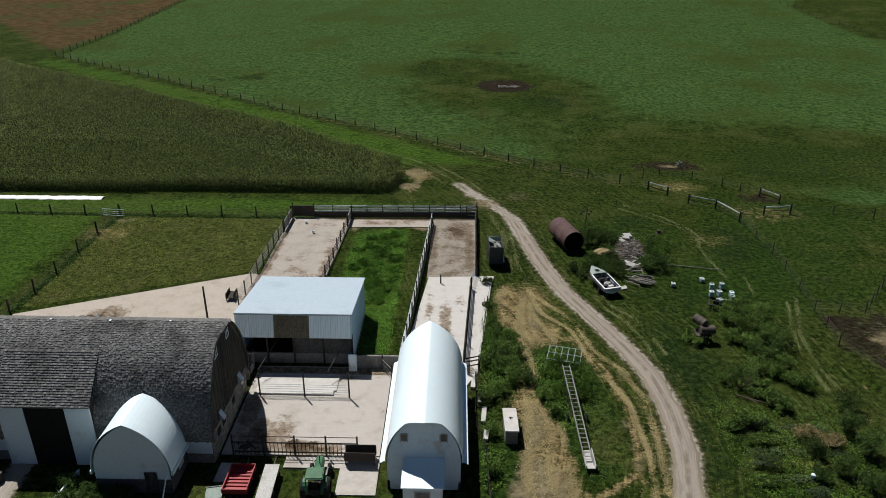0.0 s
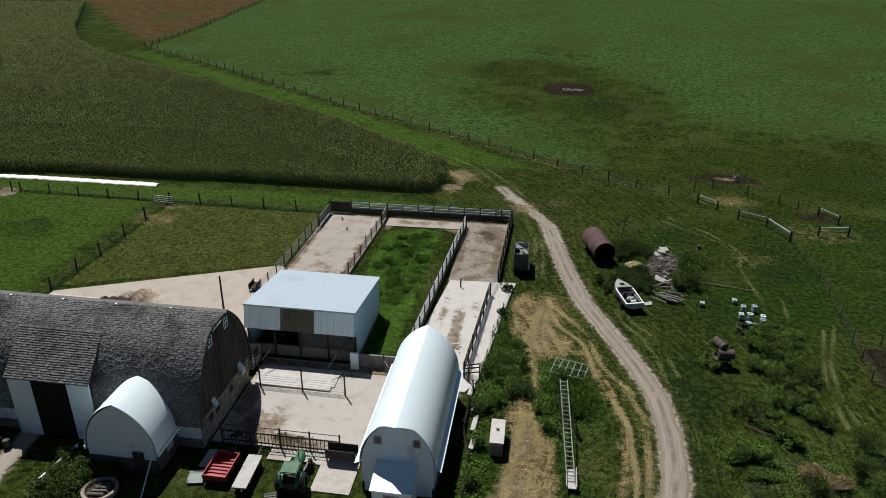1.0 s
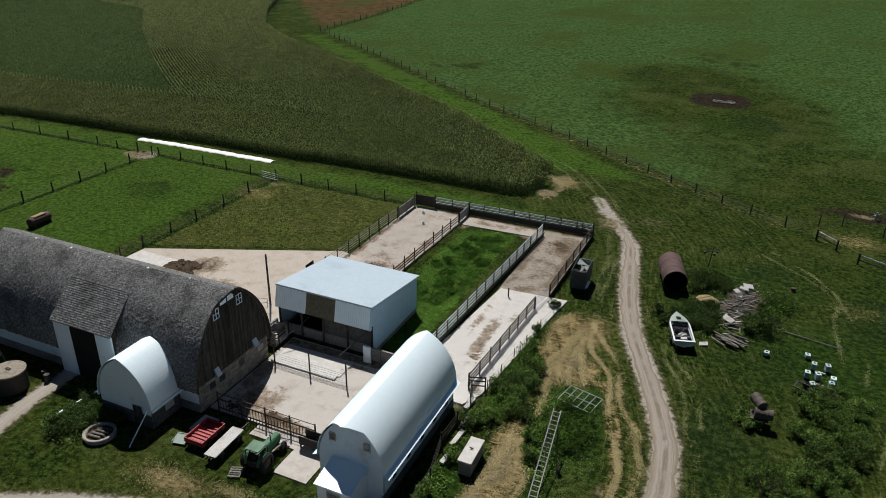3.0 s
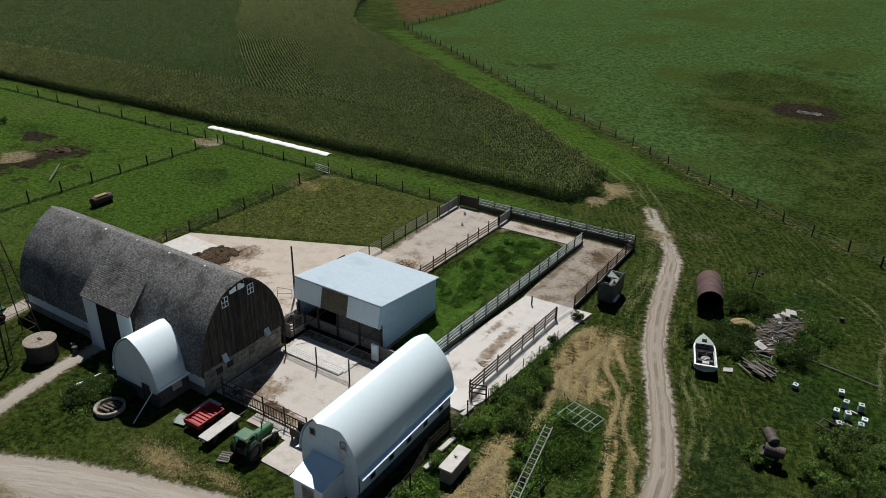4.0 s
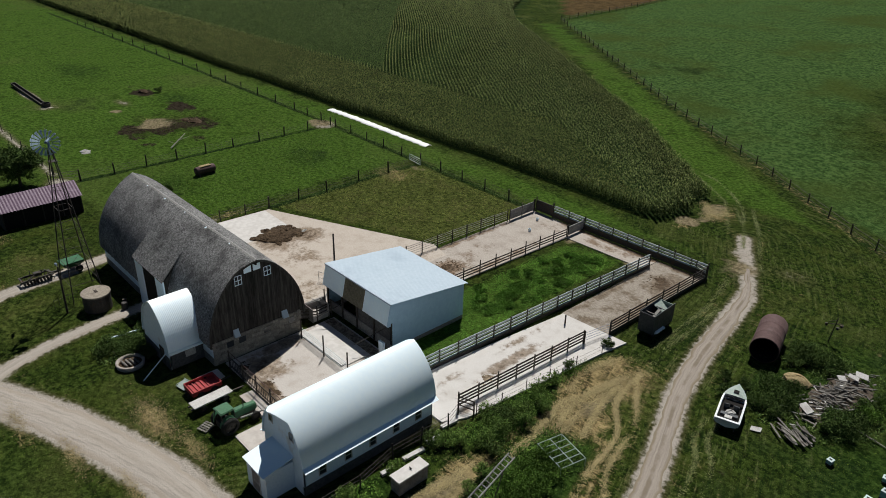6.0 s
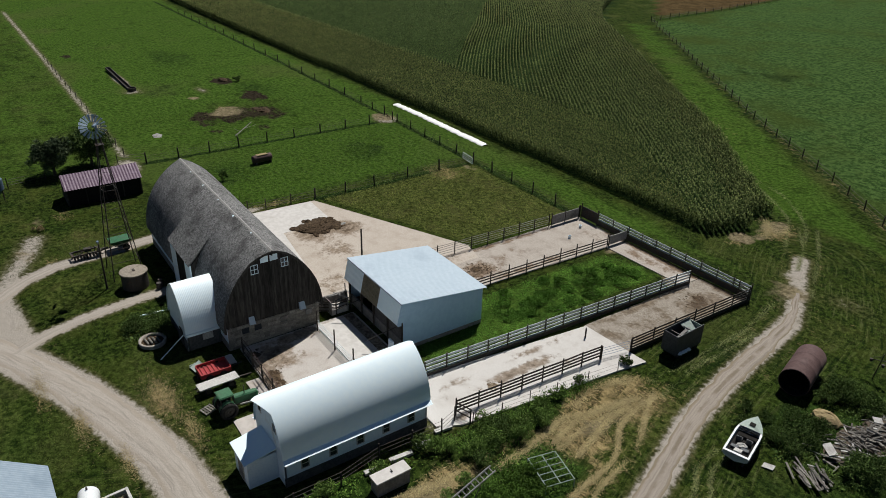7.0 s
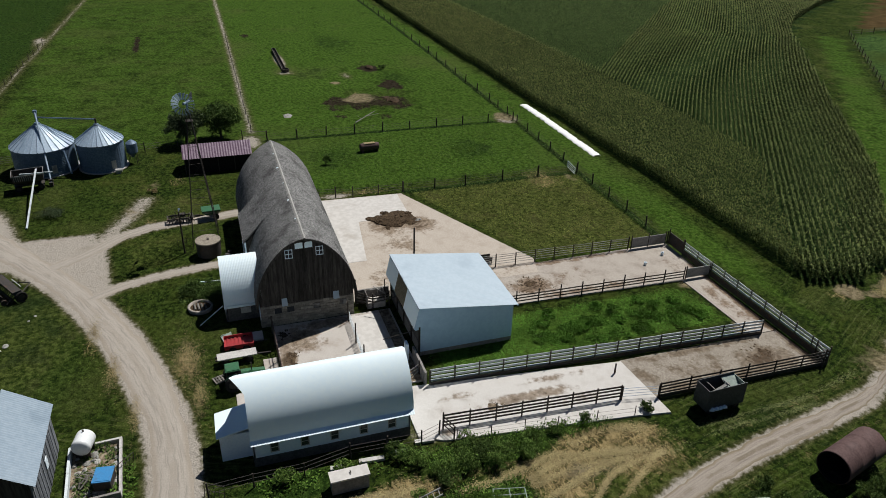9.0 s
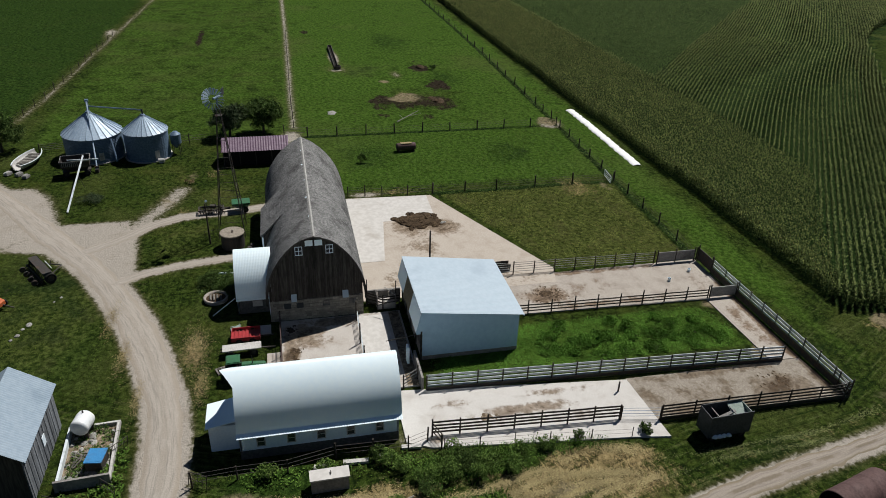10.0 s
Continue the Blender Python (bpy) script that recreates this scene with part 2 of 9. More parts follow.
GRAVEL = road_material("gravel", (0.36, 0.325, 0.284), (0.29, 0.25, 0.205), (0.28, 0.245, 0.205), 0.5)
TRACKDIRT = road_material("track_dirt", (0.30, 0.262, 0.222), (0.19, 0.155, 0.105), (0.165, 0.135, 0.10), 0.85)
CONCRETE = surf("concrete", (0.40, 0.368, 0.338), (0.47, 0.437, 0.405), (0.29, 0.245, 0.205), scale=0.3, fine=1.4, stain=0.35, rough=0.85, bump=0.1, spec=0.2)
CONCRETE_PALE = surf("pale_concrete", (0.475, 0.455, 0.43), (0.545, 0.525, 0.50), (0.39, 0.36, 0.325), scale=0.35, fine=1.6, stain=0.3, rough=0.85, bump=0.08, spec=0.2)
CONCRETE_DIRTY = surf("dung_stained_concrete", (0.27, 0.24, 0.21), (0.37, 0.335, 0.30), (0.15, 0.115, 0.085), scale=0.22, fine=2.2, stain=0.25, rough=0.9, bump=0.25, dist=0.04, spec=0.15)
MUCK = surf("straw_muck", (0.12, 0.088, 0.06), (0.31, 0.255, 0.185), (0.065, 0.045, 0.03), scale=0.5, fine=3, stain=0.45, rough=0.95, bump=0.6, dist=0.08, spec=0.1)


def fouled(name, c1, c2, c3, film, dung, spots):
    """Concrete fouled by cattle: spots are (x, y, reach x, reach y, strength) of trodden manure and of painted shade.
    """
    m, nt, b = shader(name)
    p = place(nt)
    n1, n2, n3 = grain(nt, p, 0.55, 5, 0.65), grain(nt, p, 2.6, 5, 0.7), grain(nt, p, 10, 3)
    col = mixc(nt, step(nt, n3, 0.35, 0.65), c1, c2)
    col = mixc(nt, calc(nt, "MULTIPLY", step(nt, n1, 0.45, 0.7), 0.6), col, c3)
    amt = None
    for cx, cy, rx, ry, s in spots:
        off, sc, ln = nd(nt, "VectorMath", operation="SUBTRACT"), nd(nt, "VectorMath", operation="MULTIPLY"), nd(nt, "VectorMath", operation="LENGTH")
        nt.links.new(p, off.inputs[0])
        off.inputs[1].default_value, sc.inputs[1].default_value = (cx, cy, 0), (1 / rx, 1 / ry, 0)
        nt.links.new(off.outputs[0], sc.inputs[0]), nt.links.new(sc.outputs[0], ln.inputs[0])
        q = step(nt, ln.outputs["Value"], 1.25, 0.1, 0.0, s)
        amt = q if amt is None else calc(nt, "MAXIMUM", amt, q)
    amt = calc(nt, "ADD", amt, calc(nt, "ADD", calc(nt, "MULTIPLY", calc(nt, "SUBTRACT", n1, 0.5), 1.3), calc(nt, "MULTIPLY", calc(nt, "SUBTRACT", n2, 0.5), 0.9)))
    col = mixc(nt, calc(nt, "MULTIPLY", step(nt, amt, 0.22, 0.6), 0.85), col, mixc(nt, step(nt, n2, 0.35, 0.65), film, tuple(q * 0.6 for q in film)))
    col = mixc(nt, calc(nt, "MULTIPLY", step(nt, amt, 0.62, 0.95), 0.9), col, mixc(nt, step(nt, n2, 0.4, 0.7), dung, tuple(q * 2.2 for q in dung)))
    put(nt, b.inputs["Base Color"], col)
    put(nt, b.inputs["Roughness"], step(nt, n1, 0.3, 0.7, 0.75, 0.95))
    b.inputs["Specular IOR Level"].default_value = 0.2
    bp = nd(nt, "Bump")
    bp.inputs["Strength"].default_value, bp.inputs["Distance"].default_value = 0.3, 0.05
    put(nt, bp.inputs["Height"], calc(nt, "ADD", n2, amt))
    nt.links.new(bp.outputs[0], b.inputs["Normal"])
    return m


FILM, WET = (0.235, 0.175, 0.12), (0.045, 0.030, 0.018)
YARD_FLOOR = fouled("barnyard_concrete", (0.40, 0.368, 0.338), (0.47, 0.437, 0.405), (0.33, 0.29, 0.25), FILM, WET, ((-15.4, 47, 3.2, 3, .75), (-12, 45.4, 5, 1.2, .95), (-17.3, 50, 1.3, 5, .7), (-9, 50, 3, 3, .2), (-12, 55, 6, 1.0, .5)))
WEST_FLOOR = fouled("cattle_yard_concrete", (0.385, 0.335, 0.285), (0.45, 0.40, 0.345), (0.33, 0.28, 0.23), FILM, WET, ((-37.6, 61.8, 4.6, 4.8, .72), (-36.6, 65.8, 3, 3.2, .8), (-32, 62, 5, 3.5, .45), (-25, 58, 4, 4, .4), (-23, 72, 3, 4, .35), (-44, 62, 3, 3, .2)))
# Spot at y 94.2: muck and the north fence's shade in one colour.
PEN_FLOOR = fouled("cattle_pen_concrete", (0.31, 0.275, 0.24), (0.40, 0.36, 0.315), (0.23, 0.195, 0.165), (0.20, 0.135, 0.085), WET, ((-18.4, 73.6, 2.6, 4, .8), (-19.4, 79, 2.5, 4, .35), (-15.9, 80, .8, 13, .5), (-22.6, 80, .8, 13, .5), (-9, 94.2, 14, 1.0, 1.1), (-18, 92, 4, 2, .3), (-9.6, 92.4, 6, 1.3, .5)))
LANE_SLAB = fouled("feeding_lane_concrete", (0.475, 0.455, 0.43), (0.545, 0.525, 0.50), (0.40, 0.37, 0.34), FILM, WET, ((-.9, 65.5, 1.0, 5.5, .78), (-2.7, 69, .7, 6, .45), (-2.6, 60, .7, 4, .4), (.7, 70, .8, 5, .3), (1.5, 57, 1, 2, .4)))
# Spot at y 94.3: muck with the north fence's shade painted in.
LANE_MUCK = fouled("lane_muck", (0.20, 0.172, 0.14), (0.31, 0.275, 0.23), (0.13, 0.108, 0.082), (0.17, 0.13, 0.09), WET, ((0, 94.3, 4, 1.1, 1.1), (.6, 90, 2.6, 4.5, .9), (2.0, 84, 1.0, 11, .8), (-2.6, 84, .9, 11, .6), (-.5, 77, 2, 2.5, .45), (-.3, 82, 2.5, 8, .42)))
# Darker copy of the grey wall; on the milk house it carries shade.
DARK_WALL = surf("dark_concrete", (0.075, 0.074, 0.074), (0.115, 0.112, 0.11), (0.05, 0.048, 0.046), scale=0.6, fine=5, stain=0.4, rough=0.9, spec=0.15)
GREY_WALL = surf("grey_concrete_wall", (0.20, 0.19, 0.18), (0.28, 0.265, 0.25), (0.10, 0.095, 0.09), scale=0.6, fine=5, stain=0.45, rough=0.9, spec=0.15)
STONE = surf("lime_stone_block", (0.17, 0.158, 0.137), (0.25, 0.232, 0.20), (0.11, 0.10, 0.088), scale=1.2, fine=9, rough=0.95, bump=0.5, dist=0.03, each=0.25, spec=0.15)
MORTAR = surf("old_mortar", (0.16, 0.15, 0.135), (0.22, 0.205, 0.185), rough=0.95, spec=0.1)
SHINGLE = surf("weathered_shingle", (0.115, 0.114, 0.113), (0.250, 0.249, 0.246), (0.055, 0.054, 0.053), scale=0.45, fine=6, stain=0.5, rough=0.93, bump=0.5, dist=0.02, island=0.24, spec=0.15)
BOARD = surf("weathered_dark_board", (0.033, 0.0295, 0.026), (0.067, 0.060, 0.053), (0.020, 0.018, 0.016), scale=0.9, fine=8, stain=0.4, rough=0.9, bump=0.4, stretch=(1, 1, 0.12), each=0.28, spec=0.15)
WHITE = surf("white_paint", (0.70, 0.81, 0.90), (0.77, 0.87, 0.94), (0.56, 0.55, 0.52), scale=0.6, fine=6, stain=0.2, rough=0.6, bump=0.06)
TRIM = surf("pale_grey_trim", (0.40, 0.39, 0.37), (0.52, 0.51, 0.49), (0.22, 0.2, 0.18), scale=0.9, rough=0.8, bump=0.1)
STEEL = surf("white_ribbed_steel", (0.79, 0.93, 1.0), (0.82, 0.95, 1.0), (0.74, 0.88, 0.98), scale=0.22, fine=2.5, stain=0.1, rough=0.45, metal=0.0, bump=0.02, spec=0.8)
STEEL_BLUE = surf("pale_blue_steel", (0.39, 0.475, 0.545), (0.42, 0.50, 0.57), (0.345, 0.42, 0.49), scale=0.25, fine=2.5, stain=0.12, rough=0.75, bump=0.03, spec=0.25)
# Bluer, darker than STEEL: skylit shade of the end walls, put into colour.
SHED_WALL = surf("shade_blue_wall_steel", (0.42, 0.60, 0.75), (0.47, 0.65, 0.79), (0.36, 0.53, 0.67), scale=0.3, fine=2.5, stain=0.15, rough=0.6, bump=0.03, spec=0.3)
DULL_STEEL = surf("dull_blue_grey_steel", (0.24, 0.305, 0.37), (0.275, 0.34, 0.405), (0.20, 0.26, 0.32), scale=0.3, fine=2.5, stain=0.15, rough=0.7, bump=0.03, spec=0.25)
SKYLIGHT = surf("yellowed_fibreglass", (0.11, 0.095, 0.06), (0.17, 0.15, 0.10), (0.07, 0.06, 0.04), scale=1, fine=6, rough=0.6)
# Bin roof and wall as two steels: the wall's shade is put into GALV.
BRIGHT_GALV = surf("bright_galvanised_roof", (0.30, 0.39, 0.49), (0.38, 0.47, 0.57), (0.22, 0.30, 0.39), scale=0.5, fine=4, stain=0.15, rough=0.45, metal=0.1, bump=0.04)
GALV = surf("shaded_galvanised_steel", (0.095, 0.145, 0.215), (0.145, 0.205, 0.285), (0.07, 0.105, 0.155), scale=0.5, fine=4, stain=0.2, rough=0.5, metal=0.15, bump=0.05)
PURPLE = surf("faded_maroon_steel", (0.105, 0.060, 0.098), (0.165, 0.105, 0.155), (0.26, 0.20, 0.255), scale=0.8, fine=5, stain=0.35, rough=0.6, bump=0.05)
DARKWOOD = surf("creosote_post", (0.035, 0.030, 0.026), (0.075, 0.064, 0.054), (0.12, 0.105, 0.09), scale=1.5, fine=12, rough=0.9, stretch=(1, 1, 0.2), each=0.2, spec=0.15)
RAIL = surf("weathered_grey_rail", (0.22, 0.215, 0.205), (0.33, 0.325, 0.31), (0.13, 0.12, 0.11), scale=0.8, fine=8, rough=0.85, bump=0.2, each=0.18, spec=0.2)
RAIL_PALE = surf("pale_bleached_rail", (0.54, 0.60, 0.63), (0.65, 0.70, 0.72), (0.34, 0.37, 0.375), scale=0.8, fine=8, rough=0.75, bump=0.15, each=0.12, spec=0.25)
IRON = surf("dark_iron", (0.035, 0.033, 0.032), (0.07, 0.062, 0.055), (0.13, 0.075, 0.045), scale=2, fine=12, stain=0.3, rough=0.7, metal=0.3)
RUST = surf("rusty_steel", (0.066, 0.036, 0.034), (0.098, 0.056, 0.052), (0.14, 0.09, 0.085), scale=0.7, fine=6, stain=0.35, rough=0.8, bump=0.2)
GLASS = surf("dark_window_glass", (0.03, 0.035, 0.04), (0.04, 0.045, 0.05), rough=0.12, bump=0, spec=0.6)
BLACK = surf("dark_interior", (0.014, 0.013, 0.012), (0.022, 0.02, 0.019), rough=0.9, bump=0, spec=0.1)
# Lower corn leaves dark, top leaves light: shade and sun put into the colours.
CORN = leafy("shaded_corn_leaf", (0.014, 0.028, 0.006), (0.076, 0.102, 0.026), 0.22)
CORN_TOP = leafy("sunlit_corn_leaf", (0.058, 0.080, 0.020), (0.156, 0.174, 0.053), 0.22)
CORN_PALE = leafy("sunlit_pale_corn_leaf", (0.082, 0.114, 0.034), (0.200, 0.232, 0.079), 0.2)
CORN_GREEN = leafy("green_corn_leaf", (0.031, 0.060, 0.014), (0.100, 0.146, 0.042), 0.2)
TASSEL = leafy("corn_tassel", (0.125, 0.100, 0.048), (0.225, 0.182, 0.092), 0.2)
LEAF = leafy("weed_leaf", (0.036, 0.080, 0.012), (0.105, 0.185, 0.032))
LEAF_PLOT = leafy("plot_weed_leaf", (0.056, 0.140, 0.016), (0.120, 0.240, 0.038), 0.35)
LEAF_DARK = leafy("shrub_leaf", (0.022, 0.048, 0.011), (0.095, 0.142, 0.038))
LEAF_SHRUB = leafy("garden_shrub_leaf", (0.046, 0.096, 0.019), (0.172, 0.258, 0.061))
LEAF_DOCK = leafy("dock_leaf", (0.049, 0.122, 0.015), (0.122, 0.240, 0.039))
LEAF_GREY = leafy("grey_green_leaf", (0.045, 0.070, 0.035), (0.10, 0.13, 0.065))
BARK = surf("bark", (0.06, 0.047, 0.036), (0.11, 0.09, 0.07), rough=0.95, bump=0.5, stretch=(1, 1, 0.3), spec=0.1)
PLASTIC = surf("white_plastic_film", (0.80, 0.80, 0.79), (0.86, 0.86, 0.85), (0.66, 0.66, 0.64), scale=0.6, fine=5, stain=0.15, rough=0.45, bump=0.2, dist=0.05)


# ---- mesh helpers ----
class Shape:
    """Vertices and faces of one mesh, put together from simple solids."""

    def __init__(self):
        self.v, self.f = [], []

    def add(self, verts, faces):
        k = len(self.v)
        self.v += [tuple(q) for q in verts]
        self.f += [tuple(i + k for i in q) for q in faces]
        return self

    def box(self, x0, x1, y0, y1, z0, z1):
        return self.add([(x, y, z) for z in (z0, z1) for y in (y0, y1) for x in (x0, x1)],
                        [(0, 2, 3, 1), (4, 5, 7, 6), (0, 1, 5, 4), (2, 6, 7, 3), (0, 4, 6, 2), (1, 3, 7, 5)])

    def beam(self, a, b, w, h, up=(0, 0, 1)):
        a, b = Vector(a), Vector(b)
        d = (b - a).normalized()
        s = d.cross(Vector(up))
        s = s.normalized() if s.length > 1e-4 else Vector((1, 0, 0))
        u = s.cross(d)
        q = [e + s * i * w / 2 + u * j * h / 2 for e in (a, b) for i, j in ((-1, -1), (1, -1), (1, 1), (-1, 1))]
        return self.add(q, [(0, 1, 2, 3), (7, 6, 5, 4), (0, 4, 5, 1), (1, 5, 6, 2), (2, 6, 7, 3), (3, 7, 4, 0)])

    def tube(self, a, b, r, r2=None, n=8, caps=True):
        a, b = Vector(a), Vector(b)
        r2 = r if r2 is None else r2
        d = (b - a).normalized()
        s = d.orthogonal().normalized()
        u = d.cross(s)
        ring = [(math.cos(k * math.tau / n), math.sin(k * math.tau / n)) for k in range(n)]
        q = [e + (s * c + u * t) * rr for e, rr in ((a, r), (b, r2)) for c, t in ring]
        fs = [(k, (k + 1) % n, n + (k + 1) % n, n + k) for k in range(n)]
        if caps:
            fs += [tuple(range(n - 1, -1, -1)), tuple(range(n, 2 * n))]
        return self.add(q, fs)

    def sweep(self, pts, r, n=3):
        """One thin tube along a run of points."""
        pts = [Vector(p) for p in pts]
        rows = []
        for i, p in enumerate(pts):
            d = (pts[min(i + 1, len(pts) - 1)] - pts[max(i - 1, 0)]).normalized()
            s = d.cross(Vector((0, 0, 1))).normalized()
            u = s.cross(d)
            rows.append([p + (s * math.cos(k * math.tau / n) + u * math.sin(k * math.tau / n)) * r for k in range(n + 1)])
        return self.sheet(rows)

    def lathe(self, profile, n=24, centre=(0, 0, 0), squash=1.0):
        """profile: (radius, height) rows, from below upwards."""
        cx, cy, cz = centre
        q = [(cx + r * math.cos(k * math.tau / n), cy + squash * r * math.sin(k * math.tau / n), cz + z) for r, z in profile for k in range(n)]
        fs = [(j * n + k, j * n + (k + 1) % n, (j + 1) * n + (k + 1) % n, (j + 1) * n + k) for j in range(len(profile) - 1) for k in range(n)]
        return self.add(q, fs)

    def sheet(self, rows):
        """A grid of points, row by row."""
        w = len(rows[0])
        q = [p for r in rows for p in r]
        return self.add(q, [(j * w + i, j * w + i + 1, (j + 1) * w + i + 1, (j + 1) * w + i) for j in range(len(rows) - 1) for i in range(w - 1)])

    def prism(self, poly, z0, z1):
        n = len(poly)
        q = [(x, y, z) for z in (z0, z1) for x, y in poly]
        return self.add(q, [tuple(range(n - 1, -1, -1)), tuple(range(n, 2 * n))] + [(k, (k + 1) % n, n + (k + 1) % n, n + k) for k in range(n)])

    def lump(self, c, r, seed=0, n=10, m=6, rough=0.25):
        """An uneven stone or heap, flat below."""
        rr = random.Random(seed)
        rows = []
        for j in range(m + 1):
            a = j / m * math.pi / 2
            rows.append([(c[0] + r[0] * math.cos(a) * math.cos(k * math.tau / n) * (1 + rr.uniform(-rough, rough)) if j < m else c[0],
                          c[1] + r[1] * math.cos(a) * math.sin(k * math.tau / n) * (1 + rr.uniform(-rough, rough)) if j < m else c[1],
                          c[2] + r[2] * math.sin(a) * (1 + rr.uniform(-rough, rough) * 0.5)) for k in range(n)])
        for row in rows:
            row.append(row[0])
        return self.sheet(rows)

    def mesh(self, name):
        me = bpy.data.meshes.new(name)
        me.from_pydata(self.v, [], self.f)
        me.update()
        return me


def part(name, shape, mat, parent=None, label="", kind="", smooth=False, at=None):
    """One mesh object, under its thing or on its own."""
    me = shape if isinstance(shape, bpy.types.Mesh) else shape.mesh(name)
    if not me.materials:
        me.materials.append(mat)
    if smooth:
        me.shade_smooth()
    ob = new(name, me)
    if parent:
        ob.parent = parent
    if at is not None:
        ob.matrix_basis = at
    return tagged(ob, label=label, kind=kind)


def thing(name, x, y, label, category, rz=0.0, z=None, group="", kind=""):
    ob = new(name)
    ob.empty_display_size = 0.3
    ob.matrix_basis = pose(x, y, H(x, y) if z is None else z, 0, 0, rz)
    return tagged(ob, label=label, category=category, group=group, kind=kind)


def inside(poly, x, y):
    """Signed distance to a polygon's edge, positive inside."""
    x, y = np.asarray(x, float), np.asarray(y, float)
    far, odd = np.full(x.shape, 1e9), np.zeros(x.shape, bool)
    for (ax, ay), (bx, by) in zip(poly, poly[1:] + poly[:1]):
        dx, dy = bx - ax, by - ay
        t = np.clip(((x - ax) * dx + (y - ay) * dy) / (dx * dx + dy * dy), 0, 1)
        far = np.minimum(far, np.hypot(x - ax - t * dx, y - ay - t * dy))
        if dy:
            odd ^= ((ay > y) != (by > y)) & (x < dx * (y - ay) / dy + ax)
    return np.where(odd, far, -far)


def along(line, x, y):
    """Distance to an open line."""
    far = np.full(np.shape(x), 1e9)
    for (ax, ay), (bx, by) in zip(line, line[1:]):
        dx, dy = bx - ax, by - ay
        t = np.clip(((x - ax) * dx + (y - ay) * dy) / (dx * dx + dy * dy), 0, 1)
        far = np.minimum(far, np.hypot(x - ax - t * dx, y - ay - t * dy))
    return far


# ---- plan of the land ----
TRACK = [(0.6, 109), (2.6, 105.2), (5.0, 101.1), (8.0, 95.3), (9.2, 88.7), (10.5, 81.1), (12.5, 72.8), (15.2, 66.2), (17.1, 60.9), (18.4, 56.9), (18.9, 51.6), (18.65, 45.8), (17.4, 40.5), (15, 33), (11, 24), (4, 10), (-4, -10)]
DRIVE = [(14.6, 32), (9.5, 34.6), (3.4, 35.2), (-2.6, 35.1), (-7.7, 34.4), (-13.8, 32.6), (-20, 30.4), (-26.5, 27.3), (-32, 24.4), (-38, 20.2), (-44, 15.8), (-51, 11), (-60, 4), (-70, -6)]
SPUR_N = [(-37, 22), (-40, 26), (-43.2, 28.8), (-45.2, 32.5), (-45.7, 36.5), (-46.0, 39.5), (-46.9, 44)]
SPUR_S = [(-28.8, 26.5), (-30.8, 29.6), (-31.9, 33), (-33.0, 38.5), (-33.3, 44)]
SPUR_W = [(-40, 25.5), (-45, 28), (-49.5, 30), (-54, 31.6)]
WEST_FENCE = [(-260, 6.5), (-164.3, 3.7), (-129.3, 2.6), (-104, 1.8), (-87.4, 0.4)]
LANE_FENCE = [(-260, 48.8), (-163.8, 48.6), (-95.7, 48), (-79, 48)]
NORTH_FENCE = [(-260, 99), (-222, 98.3), (-174.9, 97.8), (-133.2, 97), (-87.2, 95.5), (-57.8, 94.8), (-23.2, 94.4)]
FAR_FENCE = [(-122.5, 222.5), (-72.6, 181.8), (-38, 155.2), (-11.8, 137.5), (9.3, 121.6), (21.7, 112.8), (26.4, 110.2)]
TILLED_FENCE = [(-122.5, 222.5), (-123.6, 265), (-130, 338), (-137, 400)]
CORN_EDGE = [(-420, 105.5), (-220, 103.5), (-139, 103.2), (-84, 103), (-31, 104.5), (-9.7, 104.6), (-8.9, 108.2), (-7.6, 111.2), (-9.7, 112.8), (-9.9, 114.8), (-8.8, 117.6), (-21.8, 128.6), (-34.5, 140.2), (-65, 160.5), (-94, 181.5), (-129, 207), (-146, 224), (-165, 250), (-230, 360), (-420, 520)]
ISLAND = [(7.4, 60.5), (11.5, 61.5), (13.2, 56.5), (14, 50), (13.2, 44), (10.6, 42), (9.4, 46), (8.6, 51), (7.6, 53.5)]
STRAW = [(4.3, 72), (5.2, 74.4), (6.8, 74.6), (8.4, 71), (9.2, 67), (10.1, 62.3), (8.8, 60), (8.3, 55.4), (7.7, 53.2), (8.9, 50.3), (9.6, 48), (10.2, 44), (9.5, 36), (4.6, 36), (5.6, 44), (5.5, 49.4), (4.7, 51.4), (5.2, 53.8), (6.2, 54.3), (7.2, 55), (7.0, 59), (6.5, 62), (5.5, 64), (4.2, 65.2), (3.8, 68)]
EAST_PEN = [(38.8, 67.9), (46.5, 68.3), (60, 70), (70, 60), (60, 40), (44, 52), (39.6, 61)]


def ground_lines(lo, hi, fine, far):
    xs = list(np.arange(lo, hi + 1e-6, fine))
    d = fine
    while xs[-1] < far[1]:
        d *= 1.06
        xs.append(xs[-1] + d)
    d = fine
    while xs[0] > far[0]:
        d *= 1.06
        xs.insert(0, xs[0] - d)
    return np.array(xs)


